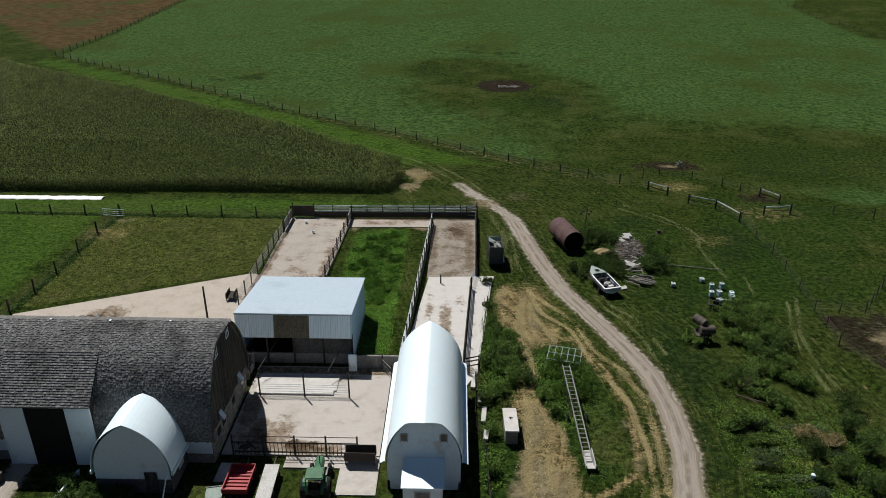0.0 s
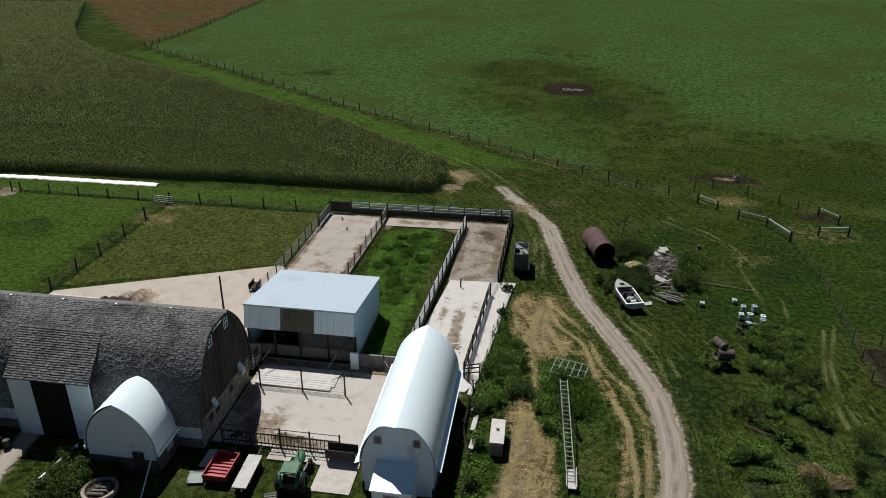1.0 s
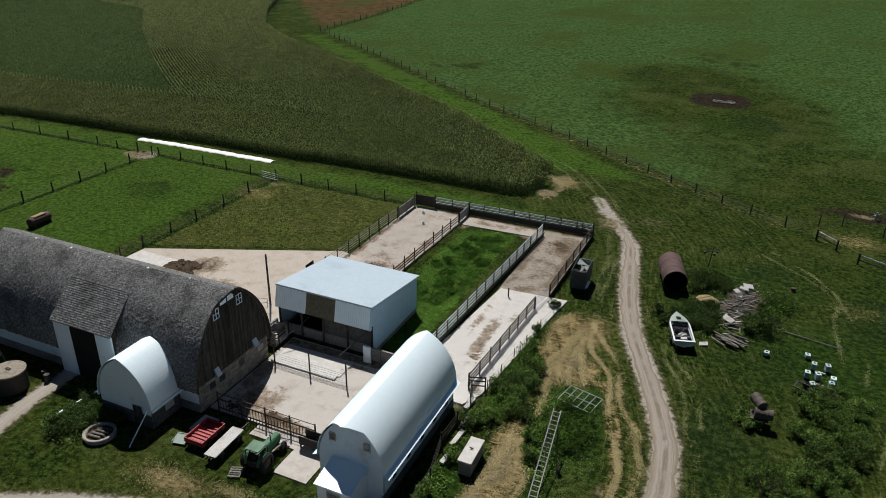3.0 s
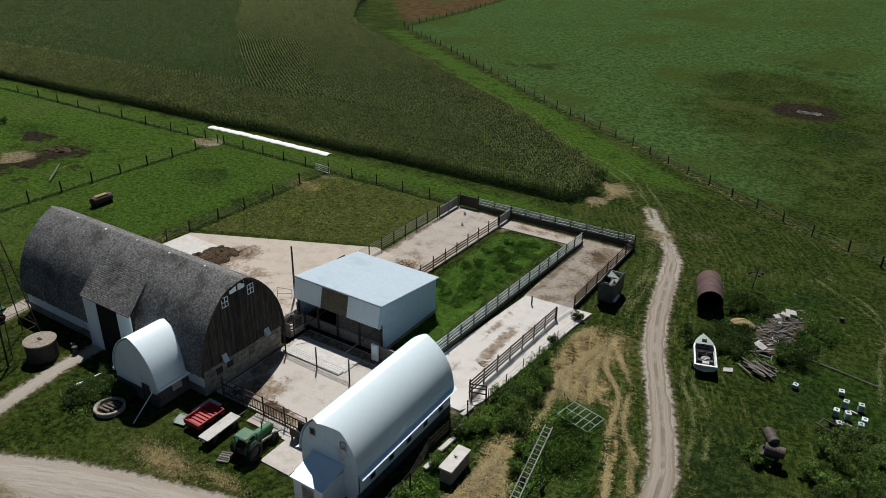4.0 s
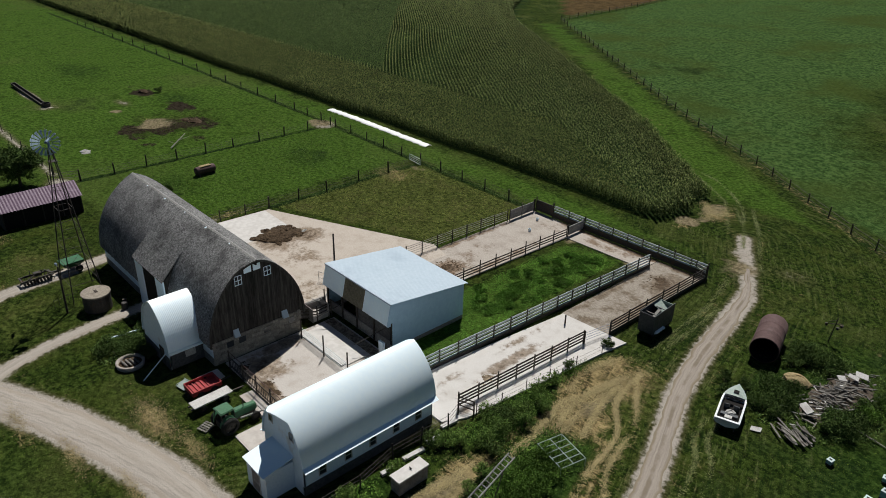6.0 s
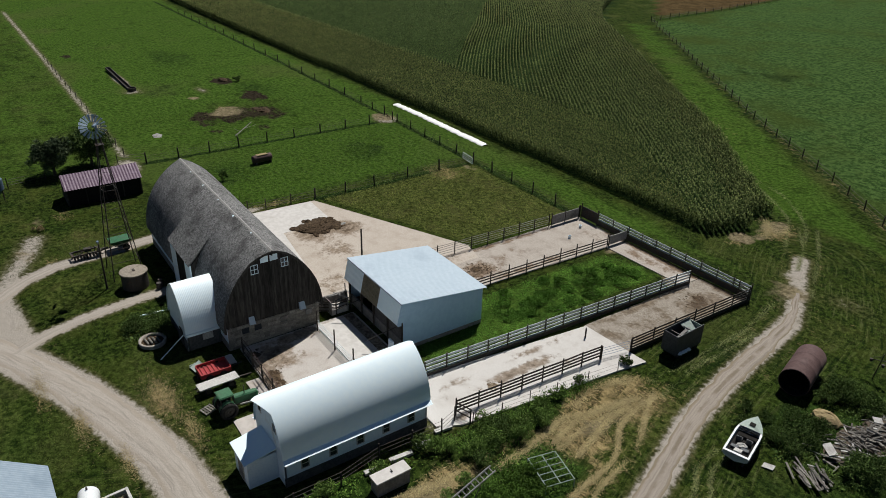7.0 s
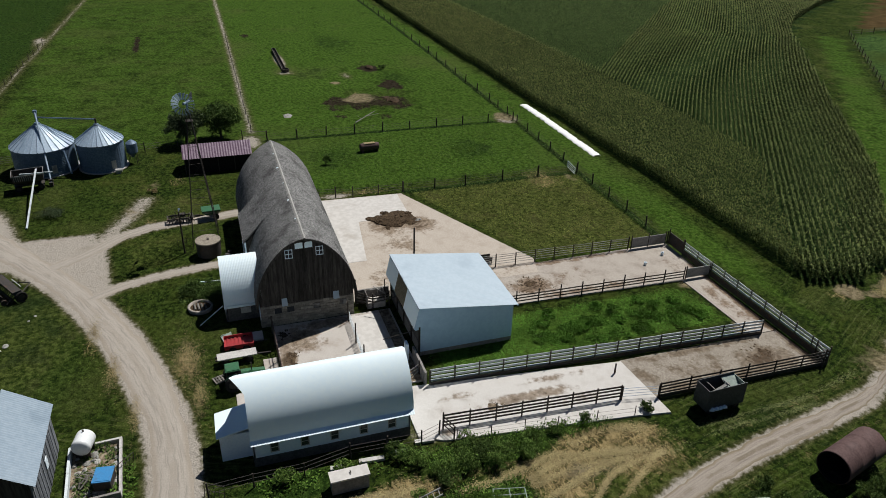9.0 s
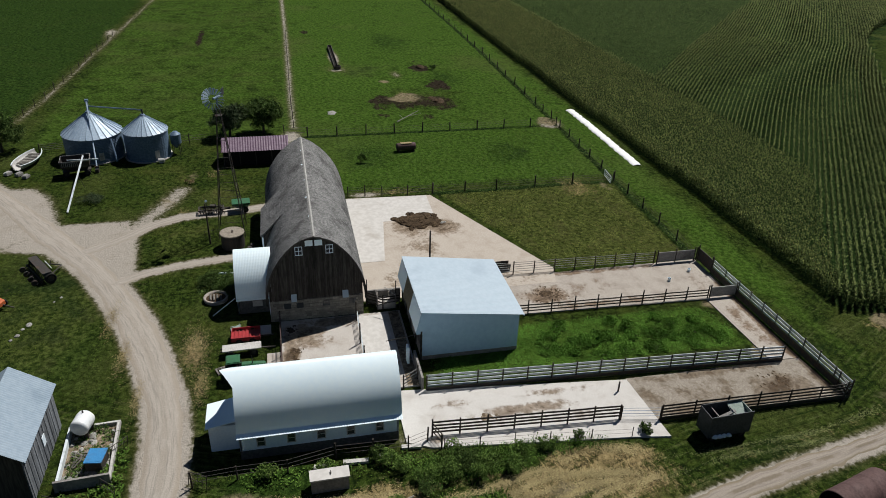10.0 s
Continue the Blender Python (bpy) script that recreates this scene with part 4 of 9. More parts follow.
def build_barn():
    barn = thing("barn", -31.9, 48.4, "old gothic-roofed dairy barn with weathered grey shingles", "barn")
    x0, x1, hw, wall = -13.4, 13.45, 5.05, 4.72
    # masonry base: front and back gables and the long sides
    base = Shape()
    base.box(x0, x1, wall - 0.35, wall, 0, 2.5).box(x0, x1, -wall, -wall + 0.35, 0, 2.5)
    base.box(x0, x0 + 0.35, -wall + 0.35, wall - 0.35, 0, 2.5).box(x1 - 0.35, x1, -wall + 0.35, wall - 0.35, 0, 2.35)
    part("base_wall", base, MORTAR, barn)
    rng = random.Random(5)
    for c in range(8):
        y = -wall + (0.0 if c % 2 else -0.3)
        while y < wall:
            w = rng.uniform(0.45, 0.75)
            a, b = max(y, -wall), min(y + w - 0.025, wall)
            if b - a > 0.1:
                part("stone_block", Shape().box(x1 - 0.02, x1 + rng.uniform(0.03, 0.075), a, b, 0.02 + c * 0.3, 0.3 + c * 0.3), STONE, barn)
            y += w
    side = Shape().box(x0, x1, -wall - 0.05, -wall - 0.003, 0.9, 2.45)
    part("white_side_wall", side, WHITE, barn, "white-painted low side wall")
    part("dark_plinth", Shape().box(x0, x1, -wall - 0.05, -wall - 0.003, 0, 0.88), GREY_WALL, barn)
    # gable boards, one by one
    n, wd = 40, 2 * (hw - 0.35) / 40
    for sx in (1, -1):
        for i in range(n):
            a = -hw + 0.35 + i * wd
            top = min(arch_at(hw - 0.1, 2.35, 7.45, a), arch_at(hw - 0.1, 2.35, 7.45, a + wd))
            if top < 2.6:
                continue
            s, d = Shape(), random.Random(i).uniform(0, 0.03)
            xx = x1 - 0.12 if sx > 0 else x0 + 0.02
            s.add([(xx + p, y, z) for p in (0, 0.1 + d) for y, z in ((a, 2.42), (a + wd - 0.014, 2.42), (a + wd - 0.014, arch_at(hw - 0.1, 2.35, 7.45, a + wd)), (a, arch_at(hw - 0.1, 2.35, 7.45, a)))],
                  [(3, 2, 1, 0), (4, 5, 6, 7), (0, 1, 5, 4), (1, 2, 6, 5), (2, 3, 7, 6), (3, 0, 4, 7)])
            part("gable_board", s, BOARD, barn)
    # roof shell and its shingles
    prof = arch(hw, 2.3, 7.75, 22)
    shell = Shape()
    inner = [(o * 0.985, z - 0.1) for o, z in prof]
    hood = lambda o: x1 + 0.3 + 0.75 * max(0.0, 1 - abs(o) / 1.7)
    shell.sheet([[(x0 - 0.25, o, z) for o, z in prof], [(hood(o), o, z) for o, z in prof]])
    shell.sheet([[(hood(o), o, z) for o, z in inner], [(x0 - 0.25, o, z) for o, z in inner]])
    shell.sheet([[(hood(o), o, z) for o, z in prof], [(hood(o), o, z) for o, z in inner]])
    part("roof_deck", shell, MORTAR, barn)
    tabs = Shape()
    fine = arch(hw + 0.015, 2.3, 7.765, 52)
    rng = random.Random(9)
    half = len(fine) // 2
    for j in range(len(fine) - 1):
        (o0, z0_), (o1, z1_) = (fine[j], fine[j + 1]) if j < half else (fine[j + 1], fine[j])
        out = Vector((0, z1_ - z0_, o0 - o1)).normalized()
        if out.z < 0:
            out = -out
        x = x0 - 0.28 - (0.11 if j % 2 else 0.0)
        end = hood((o0 + o1) / 2) + 0.02
        while x < end:
            w = rng.uniform(0.12, 0.2)
            lo, th = rng.uniform(-0.6, 0.0), rng.uniform(0.015, 0.05)
            lo_o, lo_z = o0 + (o1 - o0) * lo, z0_ + (z1_ - z0_) * lo
            a, b = max(x, x0 - 0.28), min(x + w - 0.012, end)
            if b > a:
                tabs.add([(a, lo_o, lo_z), (b, lo_o, lo_z), (b, o1, z1_), (a, o1, z1_), (a, lo_o + out.y * th, lo_z + out.z * th), (b, lo_o + out.y * th, lo_z + out.z * th)],
                         [(4, 5, 2, 3), (0, 1, 5, 4), (1, 2, 5), (0, 4, 3)])
            x += w
    part("roof_shingles", tabs, SHINGLE, barn, "curled weathered grey shingles", kind="stuff")
    part("ridge_cap", Shape().add([(x, o, z) for x in (x0 - 0.3, x1 + 1.1) for o, z in ((-0.22, 9.97), (0, 10.13), (0.22, 9.97))], [(0, 1, 4, 3), (1, 2, 5, 4)]), RAIL, barn, "weathered grey ridge capping")
    for k in range(5):
        part("ridge_patch", Shape().box(-9 + k * 4.7, -8.85 + k * 4.7, -0.26 - (k % 2) * 0.1, -0.08, 9.77, 10.03), WHITE, barn)
    # barge trim round the front gable
    barge = Shape()
    rim = arch(hw + 0.06, 2.25, 7.85, 18)
    rim2 = [(o * 0.955, z - 0.22) for o, z in rim]
    barge.sheet([[(hood(o) + 0.04, o, z) for o, z in rim], [(hood(o) + 0.04, o, z) for o, z in rim2]])
    barge.sheet([[(hood(o) - 0.06, o, z) for o, z in rim2], [(hood(o) + 0.04, o, z) for o, z in rim2]])
    part("barge_trim", barge, BOARD, barn)
    # windows
    for y, z, w, h in ((-1.5, 7.6, 0.62, 0.85), (1.5, 7.6, 0.62, 0.85)):
        win = part("window", Shape().box(x1 + 0.03, x1 + 0.05, y - w / 2, y + w / 2, z, z + h), GLASS, barn)
        fr = Shape()
        for a, b, c, d in ((-w / 2 - .06, -w / 2, -.06, h + .06), (w / 2, w / 2 + .06, -.06, h + .06), (-w / 2, w / 2, -.06, 0), (-w / 2, w / 2, h, h + .06), (-.03, .03, 0, h), (-w / 2, w / 2, h / 2 - .03, h / 2 + .03)):
            fr.box(x1 + 0.052, x1 + 0.09, y + a, y + b, z + c, z + d)
        part("window_frame", fr, WHITE, win)
    for y, z in ((-0.47, 8.5), (0.47, 8.5)):
        part("hay_door", Shape().box(x1 + 0.02, x1 + 0.07, y - 0.38, y + 0.38, z, z + 0.62), STEEL, barn, "pale blue patch panel")
    part("hay_track_beam", Shape().beam((x1, 0, 9.55), (x1 + 0.95, 0, 9.6), 0.14, 0.2), BOARD, barn)
    for y, z, w in ((-2.3, 2.35, 0.55), (2.9, 2.35, 0.6)):
        s = Shape().add([(x1 + 0.05, y - w / 2, z + .75), (x1 + 0.05, y + w / 2, z + .75), (x1 + 0.42, y + w / 2, z + .05), (x1 + 0.42, y - w / 2, z + .05), (x1 + 0.05, y - w / 2, z), (x1 + 0.05, y + w / 2, z)],
                        [(0, 1, 2, 3), (3, 2, 5, 4), (0, 3, 4), (1, 5, 2)])
        part("fan_hood", s, STEEL_BLUE, barn, "pale blue sloped vent hood")
    for y in (-3.0, -1.75, 0.9, 3.6):
        part("base_window", Shape().box(x1 + 0.06, x1 + 0.09, y - 0.35, y + 0.35, 1.45, 2.05), GLASS, barn)
    # entrance bay on the south side with its catslide roof
    e0, e1, ey, ez = -2.15, 4.85, -5.24, 5.45
    bay = Shape()
    up = arch_at(hw, 2.3, 7.75, 2.3)
    bay.sheet([[(e0, -2.3, up + .06), (e1, -2.3, up + .06)], [(e0 - .1, ey - .1, ez + .05), (e1 + .1, ey - .1, ez + .05)]])
    bay.sheet([[(e0, -2.3, up - .06), (e0 - .1, ey - .1, ez - .07)], [(e1, -2.3, up - .06), (e1 + .1, ey - .1, ez - .07)]])
    bay.sheet([[(e0 - .1, ey - .1, ez + .05), (e1 + .1, ey - .1, ez + .05)], [(e0 - .1, ey - .1, ez - .07), (e1 + .1, ey - .1, ez - .07)]])
    bay.sheet([[(e0, -2.3, up + .06), (e0 - .1, ey - .1, ez + .05)], [(e0, -2.3, up - .06), (e0 - .1, ey - .1, ez - .07)]])
    bay.sheet([[(e1, -2.3, up + .06), (e1, -2.3, up - .06)], [(e1 + .1, ey - .1, ez + .05), (e1 + .1, ey - .1, ez - .07)]])
    part("entrance_roof", bay, MORTAR, barn)
    tabs = Shape()
    for j in range(22):
        ya, za = ey - .12 + (-2.3 - ey + .1) * j / 22, ez + .06 + (up - ez) * j / 22
        yb, zb = ey - .12 + (-2.3 - ey + .1) * (j + 1) / 22, ez + .06 + (up - ez) * (j + 1) / 22
        x = e0 - .1
        while x < e1 + .1:
            w, t = rng.uniform(.13, .27), rng.uniform(.02, .045)
            b = min(x + w - .012, e1 + .12)
            tabs.add([(x, ya - t, za), (b, ya - t, za), (b, yb, zb), (x, yb, zb), (x, ya - t, za + t), (b, ya - t, za + t)], [(4, 5, 2, 3), (0, 1, 5, 4), (1, 2, 5), (0, 4, 3)])
            x += w
    part("entrance_shingles", tabs, SHINGLE, barn, kind="stuff")
    for a, b in ((e0, e0 + 2.0), (e1 - 1.9, e1)):
        part("entrance_wall", Shape().box(a, b, ey, ey + .15, 0, ez - .05), WHITE, barn, "white-painted entrance wall")
    for a in (e0, e1 - .15):
        s = Shape().add([(a + d, y, z) for d in (0, .15) for y, z in ((ey + .15, 0), (-wall, 0), (-wall, 2.4), (-2.3, up - .1), (ey + .15, ez - .08))],
                        [(4, 3, 2, 1, 0), (5, 6, 7, 8, 9), (0, 1, 6, 5), (3, 4, 9, 8), (4, 0, 5, 9), (2, 3, 8, 7), (1, 2, 7, 6)])
        part("entrance_cheek", s, BOARD, barn)
    # Black panel in the wall plane: the doorway's unlit depth put into colour.
    part("door_opening", Shape().box(e0 + 2.003, e1 - 1.903, ey + .03, ey + .06, 0, ez - .1), BLACK, barn, "dark open doorway")
    # north side: small door canopy
    return barn


build_barn()


def corrugated(s, prof, y0, y1, pitch=0.22, deep=0.03, thick=0.05, hood=None, axis="y"):
    """A ribbed skin over a profile of (offset, height) rows; hood(offset) gives how far the front edge juts out."""
    n = int(round((y1 - y0) / pitch))
    k = len(prof)
    norm = []
    for i in range(k):
        a, b = prof[max(0, i - 1)], prof[min(k - 1, i + 1)]
        d = math.hypot(b[0] - a[0], b[1] - a[1])
        norm.append(((b[1] - a[1]) / d, -(b[0] - a[0]) / d))
    if sum(q[1] for q in norm) < 0:
        norm = [(-a, -b) for a, b in norm]
    rows = []
    for j in range(2 * n + 1):
        u = j / (2 * n)
        r = deep * (1 if j % 2 else -1) / 2
        row = []
        for (o, z), (nx, nz) in zip(prof, norm):
            h = hood(o) if hood else 0.0
            y = y0 - h + (y1 - y0 + h) * u
            p = (o + nx * r, z + nz * r)
            row.append((p[0], y, p[1]) if axis == "y" else (y, p[0], p[1]))
        rows.append(row)
    s.sheet(rows)
    under = [[((q[0] - nn[0] * thick, q[1], q[2] - nn[1] * thick) if axis == "y" else (q[0], q[1] - nn[0] * thick, q[2] - nn[1] * thick)) for q, nn in zip(row, norm)] for row in (rows[0], rows[-1])]
    s.sheet([under[1], under[0]])
    s.sheet([under[0], rows[0]]), s.sheet([rows[-1], under[1]])
    return s


def arch_wall(s, hw, z0, h, y, thick, zb, n=14):
    """A solid gable wall under an arch."""
    pr = [(hw, zb)] + arch(hw, z0, h, n) + [(-hw, zb)]
    m = len(pr)
    s.add([(o, yy, z) for yy in (y, y + thick) for o, z in pr], [tuple(range(m)), tuple(range(2 * m - 1, m - 1, -1))] + [(k, m + k, m + (k + 1) % m, (k + 1) % m) for k in range(m)])
    return s


def build_hog_house():
    b = thing("white_arched_shed", -2.03, 41.15, "long white steel shed with an arched ribbed roof", "shed")
    L, hw = 12.6, 2.68
    roof = Shape()
    corrugated(roof, arch(hw + 0.16, 2.62, 4.3, 28), -0.1, L + 0.25, 0.2, 0.003, hood=lambda o: max(0.0, 0.95 * (1 - abs(o) / 1.3)))
    part("roof", roof, STEEL, b, "white ribbed arched steel roof", smooth=True)
    for s_ in (1, -1):
        sk = Shape()
        rows = []
        for j in range(2 * 66 + 1):
            y = -0.12 + (L + 0.38) * j / 132
            r = 0.008 if j % 2 else -0.008
            rows.append([(s_ * (hw + 0.1), y, 2.80 + r), (s_ * (hw + 0.55), y, 2.56 + r)])
        sk.sheet(rows)
        rows = [[(p[0] - s_ * .03, p[1], p[2] - .02) for p in q] for q in (rows[0], rows[-1])]
        sk.sheet(rows)
        part("eave_skirt", sk, STEEL, b, "flared ribbed eave skirt")
        part("side_wall", Shape().box(*sorted((s_ * hw, s_ * (hw - 0.15))), 0.02, L - 0.02, 0.85, 2.7), WHITE, b)
        part("plinth", Shape().box(*sorted((s_ * (hw + 0.05), s_ * (hw - 0.15))), 0.0, L, 0.0, 0.847), DARK_WALL, b, "dark concrete plinth")
        for k in range(5):
            y = 1.65 + k * 2.35
            w = part("window", Shape().box(*sorted((s_ * (hw + 0.005), s_ * (hw + 0.03))), y - 0.27, y + 0.27, 1.25, 2.05), GLASS, b)
            f = Shape()
            for a, c, d, e in ((-.35, -.27, 1.17, 2.13), (.27, .35, 1.17, 2.13), (-.27, .27, 1.17, 1.25), (-.27, .27, 2.05, 2.13), (-.27, .27, 1.63, 1.67)):
                f.box(*sorted((s_ * (hw + 0.005), s_ * (hw + 0.05))), y + a, y + c, d, e)
            part("window_frame", f, TRIM, w)
    part("front_gable", arch_wall(Shape(), hw, 2.62, 4.15, 0.0, 0.15, 0.0), WHITE, b, "white-painted gable wall")
    part("back_gable", arch_wall(Shape(), hw, 2.62, 4.15, L - 0.15, 0.15, 0.0), WHITE, b)
    for o in (-1.42, 1.42):
        w = part("gable_window", Shape().box(o - .22, o + .22, -0.03, -0.005, 4.55, 5.1), GLASS, b)
        part("window_frame", Shape().box(o - .3, o - .22, -.05, -.003, 4.4, 5.08).box(o + .22, o + .3, -.05, -.003, 4.4, 5.08).box(o - .22, o + .22, -.05, -.003, 4.47, 4.55).box(o - .22, o + .22, -.05, -.003, 5.1, 5.18), TRIM, w)
    # lean-to porch at the front
    p = Shape()
    p.box(-1.4, 1.4, -2.35, -2.23, 0, 2.4).box(-1.4, -1.28, -2.23, -0.01, 0, 2.5).box(1.28, 1.4, -2.23, -0.01, 0, 2.5)
    part("porch_wall", p, WHITE, b, "white-painted porch walls")
    r = Shape()
    q = [(-1.52, -2.58, 2.5), (1.52, -2.58, 2.5), (1.52, -0.02, 3.0), (-1.52, -0.02, 3.0)]
    r.add(q + [(x, y, z - .08) for x, y, z in q], [(0, 1, 2, 3), (7, 6, 5, 4), (0, 4, 5, 1), (1, 5, 6, 2), (2, 6, 7, 3), (3, 7, 4, 0)])
    part("porch_roof", r, STEEL, b, "white steel porch roof")
    d = part("porch_door", Shape().box(-0.6, 0.55, -2.4, -2.353, 0.05, 2.0), TRIM, b, "grey panelled porch door")
    part("door_panel", Shape().box(-0.5, 0.45, -2.42, -2.403, 0.2, 0.95).box(-0.5, 0.45, -2.42, -2.403, 1.05, 1.9), GREY_WALL, d)


build_hog_house()


def build_milk_house():
    b = thing("arched_milk_house", -23.22, 40.36, "small white arched steel milk house against the barn", "shed")
    L, hw = 3.68, 2.75
    part("roof", corrugated(Shape(), arch(hw + 0.2, 1.95, 4.22, 16), -0.08, L, 0.16, 0.006), STEEL, b, "white ribbed arched steel roof")
    for s_ in (1, -1):
        part("eave_flashing", Shape().box(*sorted((s_ * (hw + .12), s_ * (hw + .3))), -0.1, L, 1.72, 2.0), STEEL, b)
        # Side walls darkened: the shade below the eaves is put into their colour.
        part("side_wall", Shape().box(*sorted((s_ * hw, s_ * (hw - .15))), 0.02, L - .02, 0, 2.0), DARK_WALL, b)
    part("front_gable", arch_wall(Shape(), hw, 1.95, 4.05, 0.0, 0.12, 0.0), WHITE, b, "white-painted arched gable")
    # Concrete base, with the gable's ground shadow also put into its dark colour.
    part("front_plinth", Shape().box(-hw - .02, hw + .02, -.06, -.004, 0, 1.25), DARK_WALL, b, "concrete base with dark shade in its colour")
    part("side_window", Shape().box(hw + .004, hw + .03, 1.5, 2.5, .8, 1.5), TRIM, b)
    part("gable_door", Shape().box(0.9, 1.8, -0.1, -0.062, 0.05, 1.95), DARKWOOD, b)
    part("downpipe", Shape().tube((2.6, -0.2, 1.9), (2.7, -2.6, 0.05), 0.05), WHITE, b, "long white downpipe")


build_milk_house()


def build_cattle_shed():
    b = thing("cattle_shed", -14.7, 57.65, "pale blue steel open-front cattle shed with slanted fascia", "shed")
    x0, x1, y1, zf, zb = -5.5, 5.2, 9.45, 5.42, 4.18
    roof = Shape()
    n = 50
    rows = []
    for j in range(2 * n + 1):
        x = x0 - .12 + (x1 - x0 + .24) * j / (2 * n)
        r = 0.008 if j % 2 else -0.008
        rows.append([(x, -0.18, zf + .02 + r), (x, y1 + .5, zb - .06 + r)])
    roof.sheet(rows)
    roof.box(x0 - .12, x1 + .12, -0.18, -0.1, zf - .14, zf - .02).box(x0 - .12, x1 + .12, y1 + .42, y1 + .5, zb - .22, zb - .09)
    part("roof", roof, STEEL_BLUE, b, "flat pale steel roof")
    part("roof_underside", Shape().add([(x0, 0, zf - .08), (x1, 0, zf - .08), (x1, y1, zb - .1), (x0, y1, zb - .1)], [(0, 3, 2, 1)]), BOARD, b)

    def fascia(a, c, mat, name, label):
        s = Shape()
        m = max(2, int((c - a) / 0.22))
        rr = [[(a + (c - a) * j / (2 * m), -0.12 + (0.02 if j % 2 else -0.02), zf - .03), (a + (c - a) * j / (2 * m), -0.62 + (0.02 if j % 2 else -0.02), 3.12)] for j in range(2 * m + 1)]
        s.sheet(rr)
        s.sheet([[(p[0], p[1] + .06, p[2]) for p in q] for q in (rr[-1], rr[0])])
        part(name, s, mat, b, label)
    fascia(x0, -1.95, STEEL, "fascia_panel", "pale blue ribbed slanted fascia")
    fascia(-1.95, 1.35, SKYLIGHT, "skylight_panel", "yellowed translucent skylight panel")
    fascia(1.35, x1, STEEL, "fascia_panel", "pale blue ribbed slanted fascia")

    def side(x):
        s = Shape()
        pr = [(0.0, .45), (y1, .45), (y1, zb - .1), (-.1, zf - .08), (-0.62, 3.1), (-0.5, 3.0), (0.0, 3.0)]
        m = len(pr)
        s.add([(xx, y, z) for xx in (x - .05, x + .05) for y, z in pr], [tuple(range(m)), tuple(range(2 * m - 1, m - 1, -1))] + [(k, m + k, m + (k + 1) % m, (k + 1) % m) for k in range(m)])
        part("end_wall", s, SHED_WALL, b, "pale blue-white steel end wall")
    side(x1), side(x0)
    part("back_wall", Shape().box(x0 + .06, x1 - .06, y1 - .1, y1, .45, zb - .1), SHED_WALL, b)
    part("plinth", Shape().box(x0, x1, y1 - .12, y1 + .02, 0, .447).box(x1 - .07, x1 + .06, 0, y1 - .13, 0, .447).box(x0 - .06, x0 + .07, 0, y1 - .13, 0, .447), GREY_WALL, b)
    part("front_wall", Shape().box(-.2, x1 - .06, .0, .12, 1.1, 3.0), DARK_WALL, b, "dark lower front wall")
    part("front_plinth", Shape().box(x0 + .1, x1 - .06, -.05, .14, 0, 1.1), GREY_WALL, b, "grey concrete bunk wall")
    for x in (-5.4, -2.8, -.3, 2.5, 5.2):
        part("post", Shape().beam((x, -.1, 0), (x, -.1, 3.3), .16, .16, (0, 1, 0)), DARKWOOD, b)
    for x in (-1.8, 4.6):
        part("brace_pole", Shape().tube((x, -.2, 2.6), (x - 1.2, -3.2, 1.3), .045), IRON, b)
    part("corner_box", Shape().box(5.0, 5.75, -1.5, -1.3, .0, 1.9).box(5.08, 5.67, -1.55, -1.503, .25, 1.75), WHITE, b, "white corner panel on posts")


build_cattle_shed()

wall = Shape()
for k in range(4):
    wall.box(-9.2 + k * 1.05, -8.19 + k * 1.05, 56.75, 56.95, 0, 1.45)
tagged(part("retaining_wall", wall, GREY_WALL), "grey precast concrete panel wall in the barnyard", "wall", kind="structure")
wall = Shape()
for k in range(3):
    wall.box(-20.4, -20.2, 53.6 + k * 1.25, 54.8 + k * 1.25, 0, 1.6)
tagged(part("yard_wall", wall, GREY_WALL), "dark grey concrete panel wall by the barn", "wall", kind="structure")


# ---- crops and growth ----
def quads(name, verts, mat, label="", category="", kind="stuff", parent=None):
    """One mesh of loose four-cornered pieces: verts is (n, 4, 3)."""
    n = len(verts)
    me = bpy.data.meshes.new(name)
    me.vertices.add(4 * n), me.loops.add(4 * n), me.polygons.add(n)
    me.vertices.foreach_set("co", np.asarray(verts, np.float32).ravel())
    me.loops.foreach_set("vertex_index", np.arange(4 * n, dtype=np.int32))
    me.polygons.foreach_set("loop_start", np.arange(0, 4 * n, 4, dtype=np.int32))
    me.update(calc_edges=True)
    me.materials.append(mat)
    ob = new(name, me)
    if parent:
        ob.parent = parent
    return tagged(ob, label, category, kind=kind)


def blades(rng, base, lean, rise, wide, turn=None):
    """Leaves as bent diamonds: base (n, 3), how far each leans out and rises, and its width."""
    n = len(base)
    a = rng.uniform(0, math.tau, n) if turn is None else turn
    out = np.stack([np.cos(a), np.sin(a), np.zeros(n)], 1)
    side = np.stack([-np.sin(a), np.cos(a), np.zeros(n)], 1)
    up = np.array([0, 0, 1.0])
    mid = base + out * (lean * 0.5)[:, None] + up * (rise * 0.8)[:, None]
    tip = base + out * lean[:, None] + up * (rise * rng.uniform(0.55, 1.0, n))[:, None]
    return np.stack([base, mid - side * wide[:, None] / 2, tip, mid + side * wide[:, None] / 2], 1)


